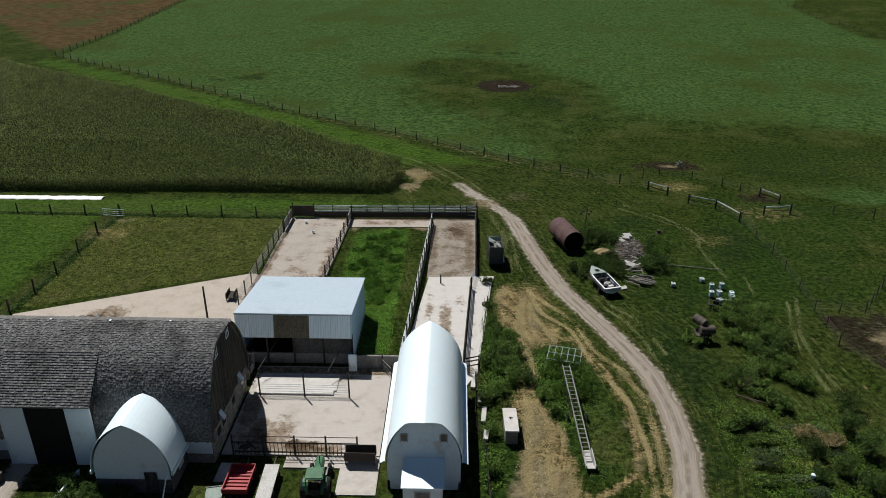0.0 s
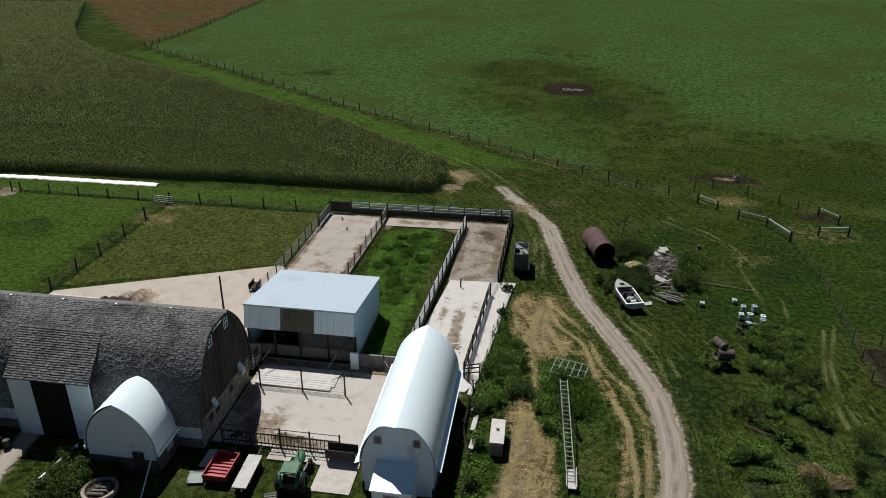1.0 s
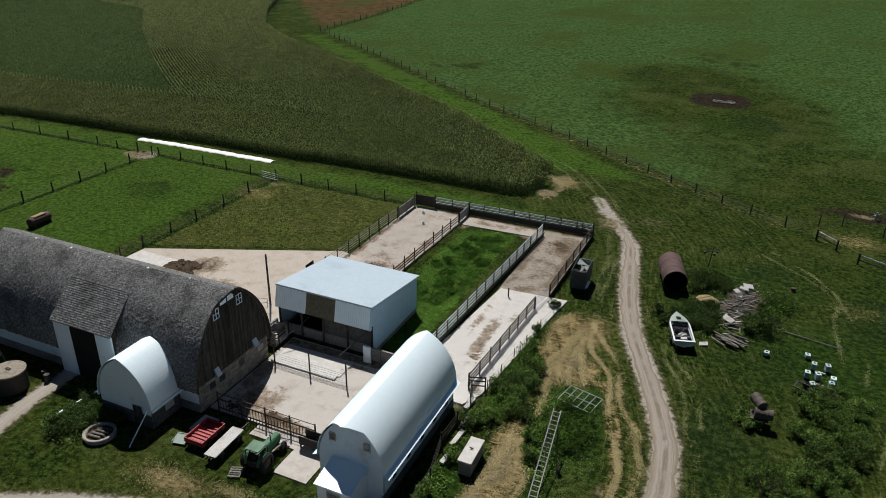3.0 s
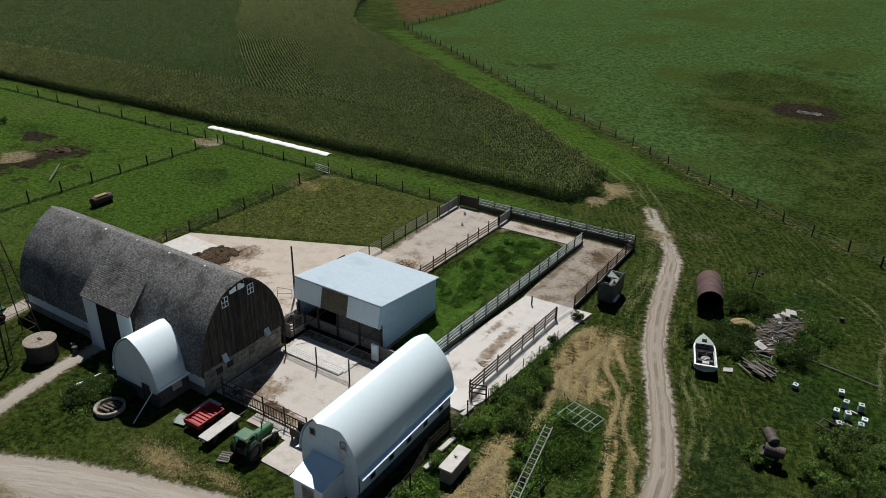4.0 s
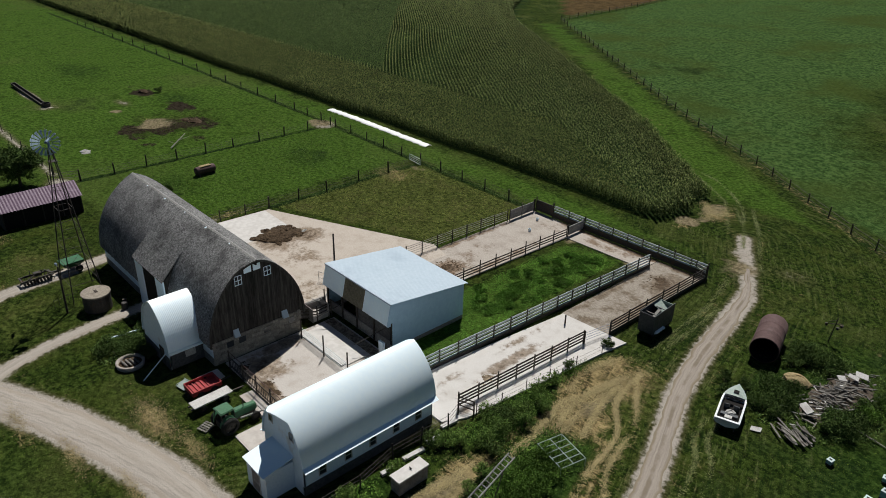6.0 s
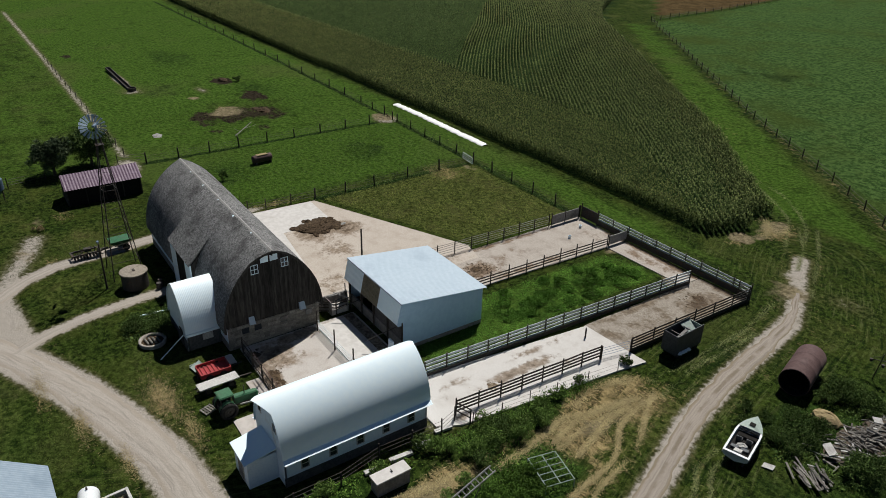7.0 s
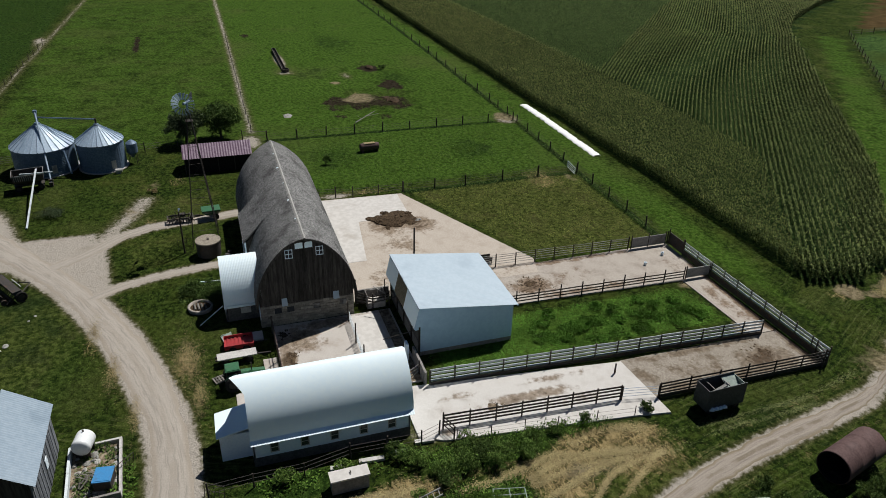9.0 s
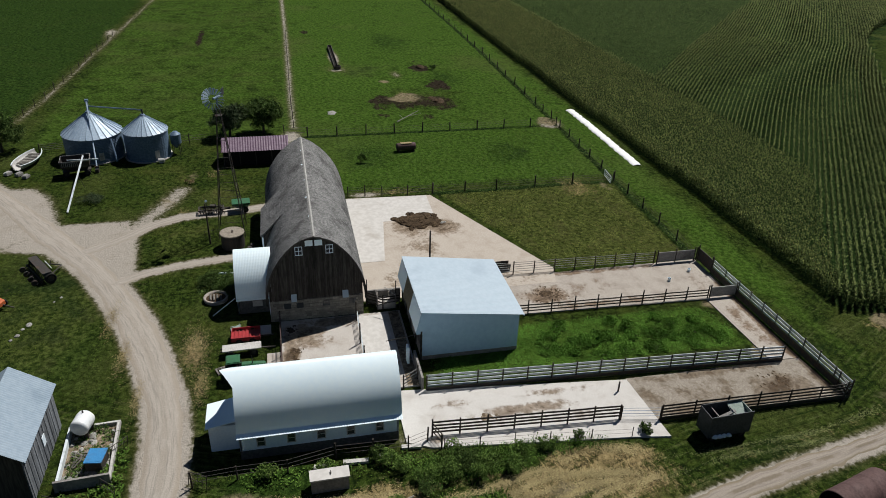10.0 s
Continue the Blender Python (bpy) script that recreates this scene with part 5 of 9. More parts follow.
def build_corn():
    rng = np.random.RandomState(11)
    d, nrm = np.array([-0.805, 0.593]), np.array([0.593, 0.805])
    wedge = [(-99, 127), (-134, 157), (-177.6, 196.6), (-215, 235), (-420, 300), (-420, 126)]

    def zone(x, y):
        """0 on the headland along the south edge, 2 in the greener block behind it, 1 elsewhere."""
        head = y < np.minimum(125.5, 105 + (-12 - x) * 0.63)
        return np.where(head, 0, np.where(inside(wedge, x, y) > 0, 2, 1))
    sets = []
    # headland rows
    sx, sy = np.meshgrid(np.arange(-420, -8, 0.42), np.arange(101.24, 125.5, 0.76))
    sets.append((sx.ravel(), (sy + np.where(sx < -150, (-150 - sx) * 0.01, 0) - np.clip((sx + 84) / 60, -1, 0)).ravel(), 0, 0.0))
    # rows along the north-east edge
    u, s = np.meshgrid(np.arange(-330, 88.5, 0.76), np.arange(-60, 520, 0.42))
    curve = 6.0 * np.sin((s - 60) / 110.0) * np.clip((s - 60) / 80, 0, 1)
    sets.append(((-8 + nrm[0] * (u + curve) + d[0] * s).ravel(), (112 + nrm[1] * (u + curve) + d[1] * s).ravel(), 1, math.atan2(d[1], d[0])))
    # rows of the greener block
    sx, sy = np.meshgrid(np.arange(-400, -98, 0.42), np.arange(126, 302, 0.76))
    sets.append((sx.ravel(), sy.ravel(), 2, 0.0))
    X, Y, A, Z = [], [], [], []
    for x, y, which, turn in sets:
        keep = (inside(CORN_EDGE, x, y) > 0.25) & (zone(x, y) == which) & (y < 330) & (x > -400)
        dist = np.hypot(x + 20, y - 50)
        keep &= rng.uniform(0, 1, x.shape) < np.clip(150 / np.maximum(dist, 1), 0.3, 1) ** 1.2
        X.append(x[keep]), Y.append(y[keep]), A.append(np.full(keep.sum(), turn)), Z.append(np.full(keep.sum(), which))
    x, y, way, block = np.concatenate(X), np.concatenate(Y), np.concatenate(A), np.concatenate(Z)
    n = len(x)
    x, y = x + rng.uniform(-0.06, 0.06, n), y + rng.uniform(-0.06, 0.06, n)
    dist = np.hypot(x + 20, y - 50)
    big = np.clip(dist / 130, 1, 1.9)
    edge = inside(CORN_EDGE, x, y)
    tall = rng.uniform(1.95, 2.35, n) - 0.2 * np.clip(1 - edge / 1.5, 0, 1) * rng.uniform(0, 1, n)
    z = lift(x, y)
    out, top_leaves, pale, green = [], [], [], []
    for k, (lo, hi) in enumerate(((0.0, 0.15), (0.02, 0.2), (0.08, 0.28), (0.15, 0.35), (0.2, 0.4), (0.3, 0.5), (0.3, 0.5), (0.38, 0.58), (0.42, 0.6), (0.55, 0.72), (0.65, 0.8), (0.74, 0.88), (0.8, 0.92))):
        pick = np.ones(n, bool) if k > 7 else (edge < 4.5)
        b = np.stack([x, y, z + tall * rng.uniform(lo, hi, n)], 1)[pick]
        m = len(b)
        turn = way[pick] + rng.choice([0, math.pi], m) + rng.normal(0, 0.32 if k > 7 else 1.0, m)
        q = blades(rng, b, rng.uniform(0.24, 0.44, m) * big[pick], rng.uniform(0.12, 0.46, m), rng.uniform(0.12, 0.19, m) * big[pick] ** 1.1, turn)
        # Top layers take the lighter, sunlit colours; lower ones the darker, shaded one.
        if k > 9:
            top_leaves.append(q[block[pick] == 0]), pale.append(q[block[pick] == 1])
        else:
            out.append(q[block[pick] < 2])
        green.append(q[block[pick] == 2])
    # dense outer rows
    for lo, hi in ((0.15, 0.4), (0.25, 0.5), (0.35, 0.6), (0.45, 0.65), (0.5, 0.7), (0.6, 0.8), (0.65, 0.85)):
        pick = (edge < 4.0) & (dist < 260)
        b = np.stack([x, y, z + tall * rng.uniform(lo, hi, n)], 1)[pick]
        m = len(b)
        out.append(blades(rng, b, rng.uniform(0.24, 0.42, m), rng.uniform(0.0, 0.3, m), rng.uniform(0.14, 0.22, m), rng.uniform(0, math.tau, m)))
    # a stem below each plant of the outer rows, so that the field has a standing edge
    pick = edge < 2.4
    b = np.stack([x, y, z], 1)[pick]
    m = len(b)
    out.append(blades(rng, b, rng.uniform(0.02, 0.1, m), tall[pick] * 0.9, rng.uniform(0.06, 0.12, m)))
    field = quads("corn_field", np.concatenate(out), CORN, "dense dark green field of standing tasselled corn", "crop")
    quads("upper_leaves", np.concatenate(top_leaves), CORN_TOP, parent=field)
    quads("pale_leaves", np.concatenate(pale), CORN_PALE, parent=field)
    quads("green_block", np.concatenate(green), CORN_GREEN, parent=field)
    pick = rng.uniform(0, 1, n) < np.where(block == 2, 0.12, np.clip(0.5 + (dist - 110) / 200, 0.5, 0.95))
    b = np.stack([x, y, z + tall * 0.86], 1)[pick]
    m = len(b)
    quads("corn_tassels", blades(rng, b, rng.uniform(0.04, 0.2, m), rng.uniform(0.28, 0.4, m), rng.uniform(0.035, 0.06, m) * big[pick]), TASSEL, parent=field)


build_corn()


def foliage(rng, c, r, n, size, hollow=0.55):
    """Small leaves in an uneven crown: several offset clumps inside an ellipsoid."""
    c, r = np.array(c, float), np.array(r, float)
    m = max(4, n // 60)
    hubs = rng.normal(0, 0.42, (m, 3))
    hubs /= np.maximum(1, np.linalg.norm(hubs, axis=1) / 0.85)[:, None]
    hubs[:, 2] = np.abs(hubs[:, 2]) * 1.1 - 0.15
    which = rng.randint(0, m, n)
    v = rng.normal(0, 1, (n, 3))
    v /= np.linalg.norm(v, axis=1)[:, None]
    p = hubs[which] + v * (rng.uniform(hollow, 1, n) * rng.uniform(0.22, 0.42, m)[which])[:, None]
    p = c + p * r
    t = rng.normal(0, 1, (n, 3))
    t /= np.linalg.norm(t, axis=1)[:, None]
    q = np.cross(t, rng.normal(0, 1, (n, 3)))
    q /= np.linalg.norm(q, axis=1)[:, None]
    L, W = rng.uniform(0.7, 1.3, n) * size, rng.uniform(0.35, 0.6, n) * size
    return np.stack([p - t * L[:, None] / 2, p + q * W[:, None] / 2, p + t * L[:, None] / 2, p - q * W[:, None] / 2], 1)


def bush(x, y, rx, ry, rz, n, size, mat, label, seed, name="bush", category="bush", group=""):
    rng = np.random.RandomState(seed)
    b = thing(name, x, y, label, category, group=group)
    stems, rr = Shape(), random.Random(seed)
    for k in range(5):
        a = rr.uniform(0, math.tau)
        stems.tube((0.1 * math.cos(a), 0.1 * math.sin(a), 0), (rx * 0.5 * math.cos(a), ry * 0.5 * math.sin(a), rz * rr.uniform(0.5, 0.9)), 0.035, 0.012, 5)
    part("stem", stems, BARK, b)
    quads("leaves", foliage(rng, (0, 0, rz * 0.5), (rx * 1.1, ry * 1.1, rz * 0.7), int(n * 4.2), size * 0.68), mat, parent=b)
    return b


def spread_points(line, gap):
    """Evenly spaced places along a line, ends included, corners kept."""
    out = [line[0]]
    for (ax, ay), (bx, by) in zip(line, line[1:]):
        n = max(1, round(math.hypot(bx - ax, by - ay) / gap))
        out += [(ax + (bx - ax) * i / n, ay + (by - ay) * i / n) for i in range(1, n + 1)]
    return out


def weeds(name, poly, per_m2, tall, size, mat, label, seed, along_y=0.0):
    """A patch of upright weeds of uneven height."""
    rng = np.random.RandomState(seed)
    xs, ys = [p[0] for p in poly], [p[1] for p in poly]
    n = int((max(xs) - min(xs)) * (max(ys) - min(ys)) * per_m2)
    x, y = rng.uniform(min(xs), max(xs), n), rng.uniform(min(ys), max(ys), n)
    e = inside(poly, x, y)
    lumpy = 0.5 + 0.5 * np.sin(x * 1.3 + seed) * np.cos(y * 1.1 + seed * 2) + 0.35 * np.sin(x * 3.1 + 1) * np.sin(y * 2.7)
    keep = (e > rng.uniform(-0.5, 0.5, n)) & (lumpy > rng.uniform(-0.3, 0.75, n))
    x, y, lumpy = x[keep], y[keep], np.clip(lumpy[keep], 0.15, 1.2)
    m = len(x)
    h = tall * lumpy * rng.uniform(0.25, 1, m)
    b = np.stack([x, y, lift(x, y) - 0.05 + h * rng.uniform(0.0, 0.7, m)], 1)
    if along_y:
        turn = math.pi / 2 + rng.choice([0, math.pi], m) + rng.normal(0, 0.45, m) - 0.1
        b[:, 2] = lift(x, y) - 0.03
        return quads(name, blades(rng, b, rng.uniform(0.12, 0.4, m), rng.uniform(0.01, 0.07, m), rng.uniform(0.025, 0.06, m), turn), mat, label, "straw")
    return quads(name, blades(rng, b, rng.uniform(0.4, 1, m) * size * 1.5, h * 0.4 + size * rng.uniform(0, 0.7, m), size * rng.uniform(0.35, 0.8, m)), mat, label, "weeds")


PAVED = [[(-18.4, 44.4), (-5.5, 44.4), (-5.5, 57), (-18.4, 57)], [(-47.6, 53), (-47, 66.2), (-24.2, 76.6), (-20.4, 76), (-20.4, 53)], [(-23.2, 67), (-23.4, 94.4), (3, 95), (2.6, 76), (5, 76.4), (2.5, 56), (-5.3, 55), (-3.2, 76), (-3.2, 91), (-14.4, 90.6), (-15.2, 67)],
         [(-46, 43.2), (-18, 43.2), (-18, 53.6), (-46, 53.6)], [(-5.8, 37.4), (1.6, 37.4), (1.6, 54.4), (-5.8, 54.4)], [(-20.4, 56.8), (-9.2, 56.8), (-9.2, 67.2), (-20.4, 67.2)], [(-27.3, 39.2), (-21.3, 39.2), (-21.3, 44), (-27.3, 44)]]


def build_grass():
    """Loose tufts over the pastures near the farm."""
    rng = np.random.RandomState(21)
    n = 330000
    x, y = rng.uniform(-100, 58, n), rng.uniform(8, 124, n)
    keep = np.ones(n, bool)
    for poly in PAVED:
        keep &= inside(poly, x, y) < -0.05
    for line, w in ((TRACK, 1.6), (DRIVE, 2.6), (SPUR_N, 1.6), (SPUR_S, 1.1)):
        keep &= along(line, x, y) > w * rng.uniform(0.85, 1.3, n)
    keep &= inside([(-58, 4), (-54.2, 14.1), (-45, 17.5), (-45, 24.5), (-34, 28.5), (-29.5, 28.5), (-30, 20), (-39, 12)], x, y) < 0
    keep &= inside(CORN_EDGE, x, y) < 0.2
    keep &= (inside(STRAW, x, y) < 0.3) | (rng.uniform(0, 1, n) < 0.25)
    lumps = np.sin(x * 0.55 + 2 * np.sin(y * 0.21)) * np.sin(y * 0.47 + 1.5 * np.sin(x * 0.17)) + 0.6 * np.sin(x * 1.9 + y) * np.sin(y * 1.7 - x * 0.6)
    keep &= lumps > rng.uniform(-1.1, 0.9, n)
    x, y, lumps = x[keep], y[keep], lumps[keep]
    m = len(x)
    b = np.stack([x, y, lift(x, y) - 0.05], 1)
    tall = rng.uniform(0.03, 0.11, m) * (1 + 0.4 * lumps)
    quads("pasture_grass", blades(rng, b, rng.uniform(0.06, 0.17, m), tall, rng.uniform(0.035, 0.09, m)), GRASS, "tufted green pasture grass round the farmyard", "grass")


OLIVE_LEAF = leafy("olive_weed", (0.064, 0.086, 0.017), (0.175, 0.195, 0.050), 0.35)
GRASS = leafy("grass_blade", (0.024, 0.043, 0.006), (0.068, 0.098, 0.014), 0.4)
STRAW_PALE = leafy("raked_straw", (0.22, 0.178, 0.085), (0.44, 0.365, 0.19), 0.2)
MARK = leafy("bleached_wheel_mark", (0.10, 0.125, 0.045), (0.22, 0.23, 0.10), 0.25)
DRY = leafy("dry_grass", (0.17, 0.135, 0.065), (0.36, 0.29, 0.155), 0.25)
build_grass()
weeds("weed_bed", [(-13.6, 61), (-13.4, 86.4), (-12.4, 89.6), (-8.6, 90.6), (-6.2, 88.6), (-6.2, 59.4), (-9, 58.2)], 130, 0.26, 0.11, LEAF_PLOT, "rank green weeds filling the fenced plot", 3)
weeds("weed_bed", [(7.6, 60.5), (11.4, 61.2), (12.2, 56), (11.4, 51.5), (10, 48), (9.2, 48), (8.6, 51), (7.8, 54)], 120, 0.9, 0.15, LEAF, "tall weeds round the old elevator", 4)
weeds("weed_bed", ISLAND, 34, 0.3, 0.14, LEAF_DARK, "low dark weeds beside the old elevator", 24)
weeds("weed_bed", [(2.6, 56), (3.0, 63), (3.8, 71), (4.3, 71), (4.8, 65), (6.0, 60.5), (6.8, 57.5), (6.2, 55), (4.5, 54)], 120, 1.15, 0.15, LEAF, "tall green weeds along the slab wall", 5)
weeds("weed_bed", [(2.2, 41), (2.2, 55), (4.2, 55), (4, 50), (2.9, 49.6), (2.9, 46), (4.4, 46), (4.2, 41)], 30, 0.5, 0.2, LEAF, "grassy weeds beside the arched shed", 6)
weeds("weed_bed", [(17, 76), (17, 87), (21, 90), (27, 89), (27, 79), (24, 76.5), (20, 75)], 24, 0.6, 0.2, LEAF_DARK, "brambles growing through the rubbish heap", 7)
weeds("weed_bed", [(-29.5, 37.8), (-28.9, 41.9), (-27.5, 41.5), (-25.5, 38.6), (-24.8, 36.4), (-27.4, 35.7)], 60, 0.75, 0.24, LEAF_DARK, "overgrown flower bed beside the milk house", 8)
weeds("weed_bed", [(-5.4, 28), (-5.6, 30.8), (1.8, 31.2), (2, 28)], 95, 0.6, 0.2, LEAF_DARK, "weeds between stones in the old foundation", 9)
weeds("weed_bed", [(-4, 31.4), (-1, 32.2), (3, 32.6), (4, 31.4), (3.4, 27.5), (2.2, 29), (2, 31)], 46, 0.8, 0.26, LEAF, "weeds along the old foundation", 10)
weeds("straw_litter", STRAW, 9, 0.05, 0.12, DRY, "loose straw and cut hay on the ground", 13, along_y=1.0)


def windrow(line, wide, per_m, seed, mat=None, name="straw_windrow", label="pale raked straw lying in a low swath", category="straw", sway=0.22):
    """A low uneven swath of raked straw along a line."""
    rng = np.random.RandomState(seed)
    pts = spread_points(line, 0.25)
    for _ in range(12):
        pts = [pts[0]] + [((a[0] + b[0] + c[0]) / 3, (a[1] + b[1] + c[1]) / 3) for a, b, c in zip(pts, pts[1:], pts[2:])] + [pts[-1]]
    n = int(len(pts) * 0.25 * per_m * 6)
    k = rng.randint(0, len(pts), n)
    thin = np.sin(k * 0.21 + seed) + 0.7 * np.sin(k * 0.083 + 2 * seed) > rng.uniform(-1.7, 0.9, n)
    p = np.array(pts)[k] + rng.normal(0, wide, (n, 2)) + sway * np.stack([np.sin(k * 0.13 + seed), np.zeros(n)], 1)
    p = p[thin]
    m = len(p)
    b = np.stack([p[:, 0], p[:, 1], lift(p[:, 0], p[:, 1]) - 0.04 + rng.uniform(0, 0.07, m)], 1)
    quads("straw_windrow", blades(rng, b, rng.uniform(0.12, 0.34, m), rng.uniform(0.01, 0.08, m), rng.uniform(0.014, 0.035, m)), mat or STRAW_PALE, label, category)


for k, (line, wide, per) in enumerate((([(8.3, 72.6), (7.0, 68), (6.2, 63.9), (7.1, 62.0), (7.4, 59.6), (7.5, 56.0)], .2, 70), ([(7.6, 71), (6.9, 67), (7.2, 64.1), (8.4, 61.2)], .2, 70), ([(8.2, 70), (7.9, 67), (8.2, 64.8), (9.0, 61.3)], .16, 60), ([(8.4, 73), (8.7, 67.4), (10.0, 62.0)], .16, 70),
                                       ([(8.6, 73), (9.6, 67.4), (11.9, 64.4), (13.8, 57.2), (15.4, 51.4), (15.9, 46), (14.6, 40)], .13, 60), ([(8.3, 73.4), (12.3, 66.2), (14.2, 60.0), (16.1, 56.5)], .16, 36), ([(15.5, 58.2), (16.8, 52.7), (17, 47), (15.8, 41)], .18, 36),
                                       ([(6.5, 53.0), (6.2, 47), (5.8, 38)], .3, 60), ([(7.4, 51.4), (7.9, 47), (7.6, 38)], .3, 60), ([(8.8, 49), (9.3, 43.5), (9, 37)], .2, 50), ([(5.6, 66), (4.8, 69), (5.6, 73)], .3, 60),
                                       ([(-9.2, 116), (-6.4, 113.4), (-5.6, 110.6)], .5, 60), ([(-5.4, 117), (-5.2, 113)], .4, 40))):
    windrow(line, wide, per, 200 + k)
for k, (line, wide) in enumerate((([(-20.5, 128.6), (-17.6, 127.3), (-12.6, 125.7), (-7.7, 121.7), (-4.9, 118.9), (-1.3, 113.0), (1.2, 107.3)], .16), ([(-19.5, 127.4), (-10.9, 121.6), (-6.9, 118.4), (-2.2, 109.8)], .14), ([(-3.0, 118.7), (1.1, 112.0), (6.4, 101.7)], .14), ([(-4.9, 117.4), (-0.1, 110.6), (2, 106)], .12),
                                  ([(4.6, 97.5), (6.6, 88.5), (6.7, 83.0), (6.8, 78.1), (6.9, 74.3)], .2), ([(7.4, 90), (7.7, 84.0), (7.7, 79.5), (8.8, 73.5)], .16), ([(24, 99), (29.2, 94.2), (31.2, 91.7), (32.3, 87.8), (31.6, 85), (32.2, 76.2)], .12), ([(25, 100.4), (29.7, 95.7), (32.1, 91.2), (33.6, 85)], .12),
                                  ([(16.0, 72), (16.3, 69.0), (17.9, 66.9), (19.0, 63.4), (19.6, 59)], .12), ([(17.0, 72), (17.2, 69.6), (19.2, 67.0), (20.1, 64.1), (20.8, 60)], .12), ([(34.5, 77), (34, 73.1)], .1), ([(38.5, 72.3), (35.6, 64.4), (34.7, 58.4), (34.9, 55.5), (35.4, 50)], .12), ([(37, 71), (35.1, 65.0), (34.0, 59.8), (33.8, 54.3)], .1))):
    windrow(line, wide, 15, 240 + k, MARK, "wheel_mark", "bleached wheel mark pressed into the grass", "grass", 0.04)
for k, (x_, y_, rx_, ry_, n_) in enumerate(((-15.0, 36.4, 3.8, 1.4, 2400), (-9.5, 37.4, 3.0, 0.7, 900), (-22.5, 27.8, 3.0, 0.7, 900), (-15.0, 29.9, 3.2, 0.7, 900), (-8.5, 32.0, 2.5, 0.5, 500))):
    rng_ = np.random.RandomState(300 + k)
    b_ = np.stack([x_ + rx_ * rng_.normal(0, .5, n_), y_ + ry_ * rng_.normal(0, .5, n_), np.zeros(n_) - .04], 1)
    quads("dry_stubble", blades(rng_, b_, rng_.uniform(.08, .28, n_), rng_.uniform(.03, .14, n_), rng_.uniform(.015, .035, n_)), DRY, "dry bleached grass tufts beside the driveway", "grass")
weeds("garden_growth", [(22.5, 41), (22, 52), (33, 53), (36, 48), (36, 40)], 34, 0.32, 0.14, LEAF, "mixed rows of an overgrown vegetable garden", 15)
for j, (y_, mat_, what) in enumerate(((41.0, LEAF, "row of bright green vegetable plants"), (42.6, LEAF_GREY, "row of grey-green garden plants"), (44.2, OLIVE_LEAF, "row of yellowing garden plants"), (45.7, LEAF_GREY, "row of grey-green garden plants"), (47.2, LEAF_DARK, "row of dark green garden plants"), (48.8, LEAF_GREY, "row of grey-green garden plants"))):
    weeds("garden_row", [(23.2, y_), (31.5, y_ - 0.2), (31.5, y_ + 0.5), (23.2, y_ + 0.75)], 110, 0.42, 0.15, mat_, what, 60 + j)
weeds("pasture_weeds", [(-47, 67.5), (-47.2, 93.5), (-23.6, 93.5), (-23.8, 77.3)], 50, 0.34, 0.13, OLIVE_LEAF, "rough weedy grass of the small paddock", 16)
for line_ in (NORTH_FENCE[3:], [(-73.8, 50.2), (-73.8, 94.9)], [(-47.5, 67), (-47.4, 76), (-48.0, 88), (-47.6, 94.4)]):
    strip = [(x_ - .22, y_ - .28) for x_, y_ in line_] + [(x_ + .22, y_ + .28) for x_, y_ in reversed(line_)]
    weeds("fence_row_weeds", strip, 16 if len(line_) == 2 else 60, 0.5, 0.16, LEAF_DARK, "dark rank weeds under the fence wire", int(abs(line_[0][0])))
weeds("pasture_weeds", [(-70, 54), (-70, 92), (-50, 92), (-50, 56)], 5, 0.2, 0.17, LEAF_DARK, "patchy dark thistles in the pasture", 17)

# rounded shrubs round the hives and the garden
for k, (x, y) in enumerate(((29.0, 68.2), (30.4, 69.4), (31.9, 70.0), (33.2, 69.0), (28.6, 66.4), (30.1, 67.4), (31.6, 68.2), (33.0, 67.0), (29.8, 65.3), (31.3, 66.0), (32.8, 65.2), (31.4, 64.2), (27.9, 62.6), (28.9, 61.8), (30.0, 62.6), (31.5, 62.6), (33.0, 63.2), (23.7, 62.8), (24.5, 61.9),
                            (28.9, 57.4), (29.8, 56.7), (30.7, 56.6), (31.2, 55.3), (31.7, 54.6), (31.3, 58.2), (25.1, 55.4), (26.3, 56.4), (27.2, 56.0), (28.1, 54.4), (27.1, 53.6), (28.0, 52.4), (28.5, 51.4), (26.4, 55.0), (23.4, 48.9), (24.5, 49.2), (25.7, 49.2))):
    r_ = 0.95 + 0.25 * math.sin(k * 2.4)
    bush(x, y, r_, r_ * 0.92, 1.05 + 0.3 * math.sin(k * 1.7), 330, 0.21, LEAF_SHRUB, "rounded garden shrub with mid-green leaves", 500 + k, group="shrubs in the garden")
for k, (x, y, r_, h_) in enumerate(((29.2, 59.7, 1.0, 1.4), (30.2, 59.4, 1.0, 1.3), (31.3, 60.3, 1.0, 1.3), (32.5, 60.8, 1.0, 1.4), (32.7, 48.7, 1.1, 2.0), (34.0, 51.4, 1.3, 2.1), (28.5, 45.5, 1.0, 1.7), (30.2, 43.6, 1.0, 1.6), (32.9, 45.6, 1.2, 1.9), (31.4, 41.8, 1.1, 1.7), (27.8, 42.9, 0.8, 1.3))):
    bush(x, y, r_, r_ * 0.9, h_, int(290 * r_ * h_), 0.2, LEAF_DARK, "tall garden shrub with dark green leaves", 540 + k, group="shrubs in the garden")
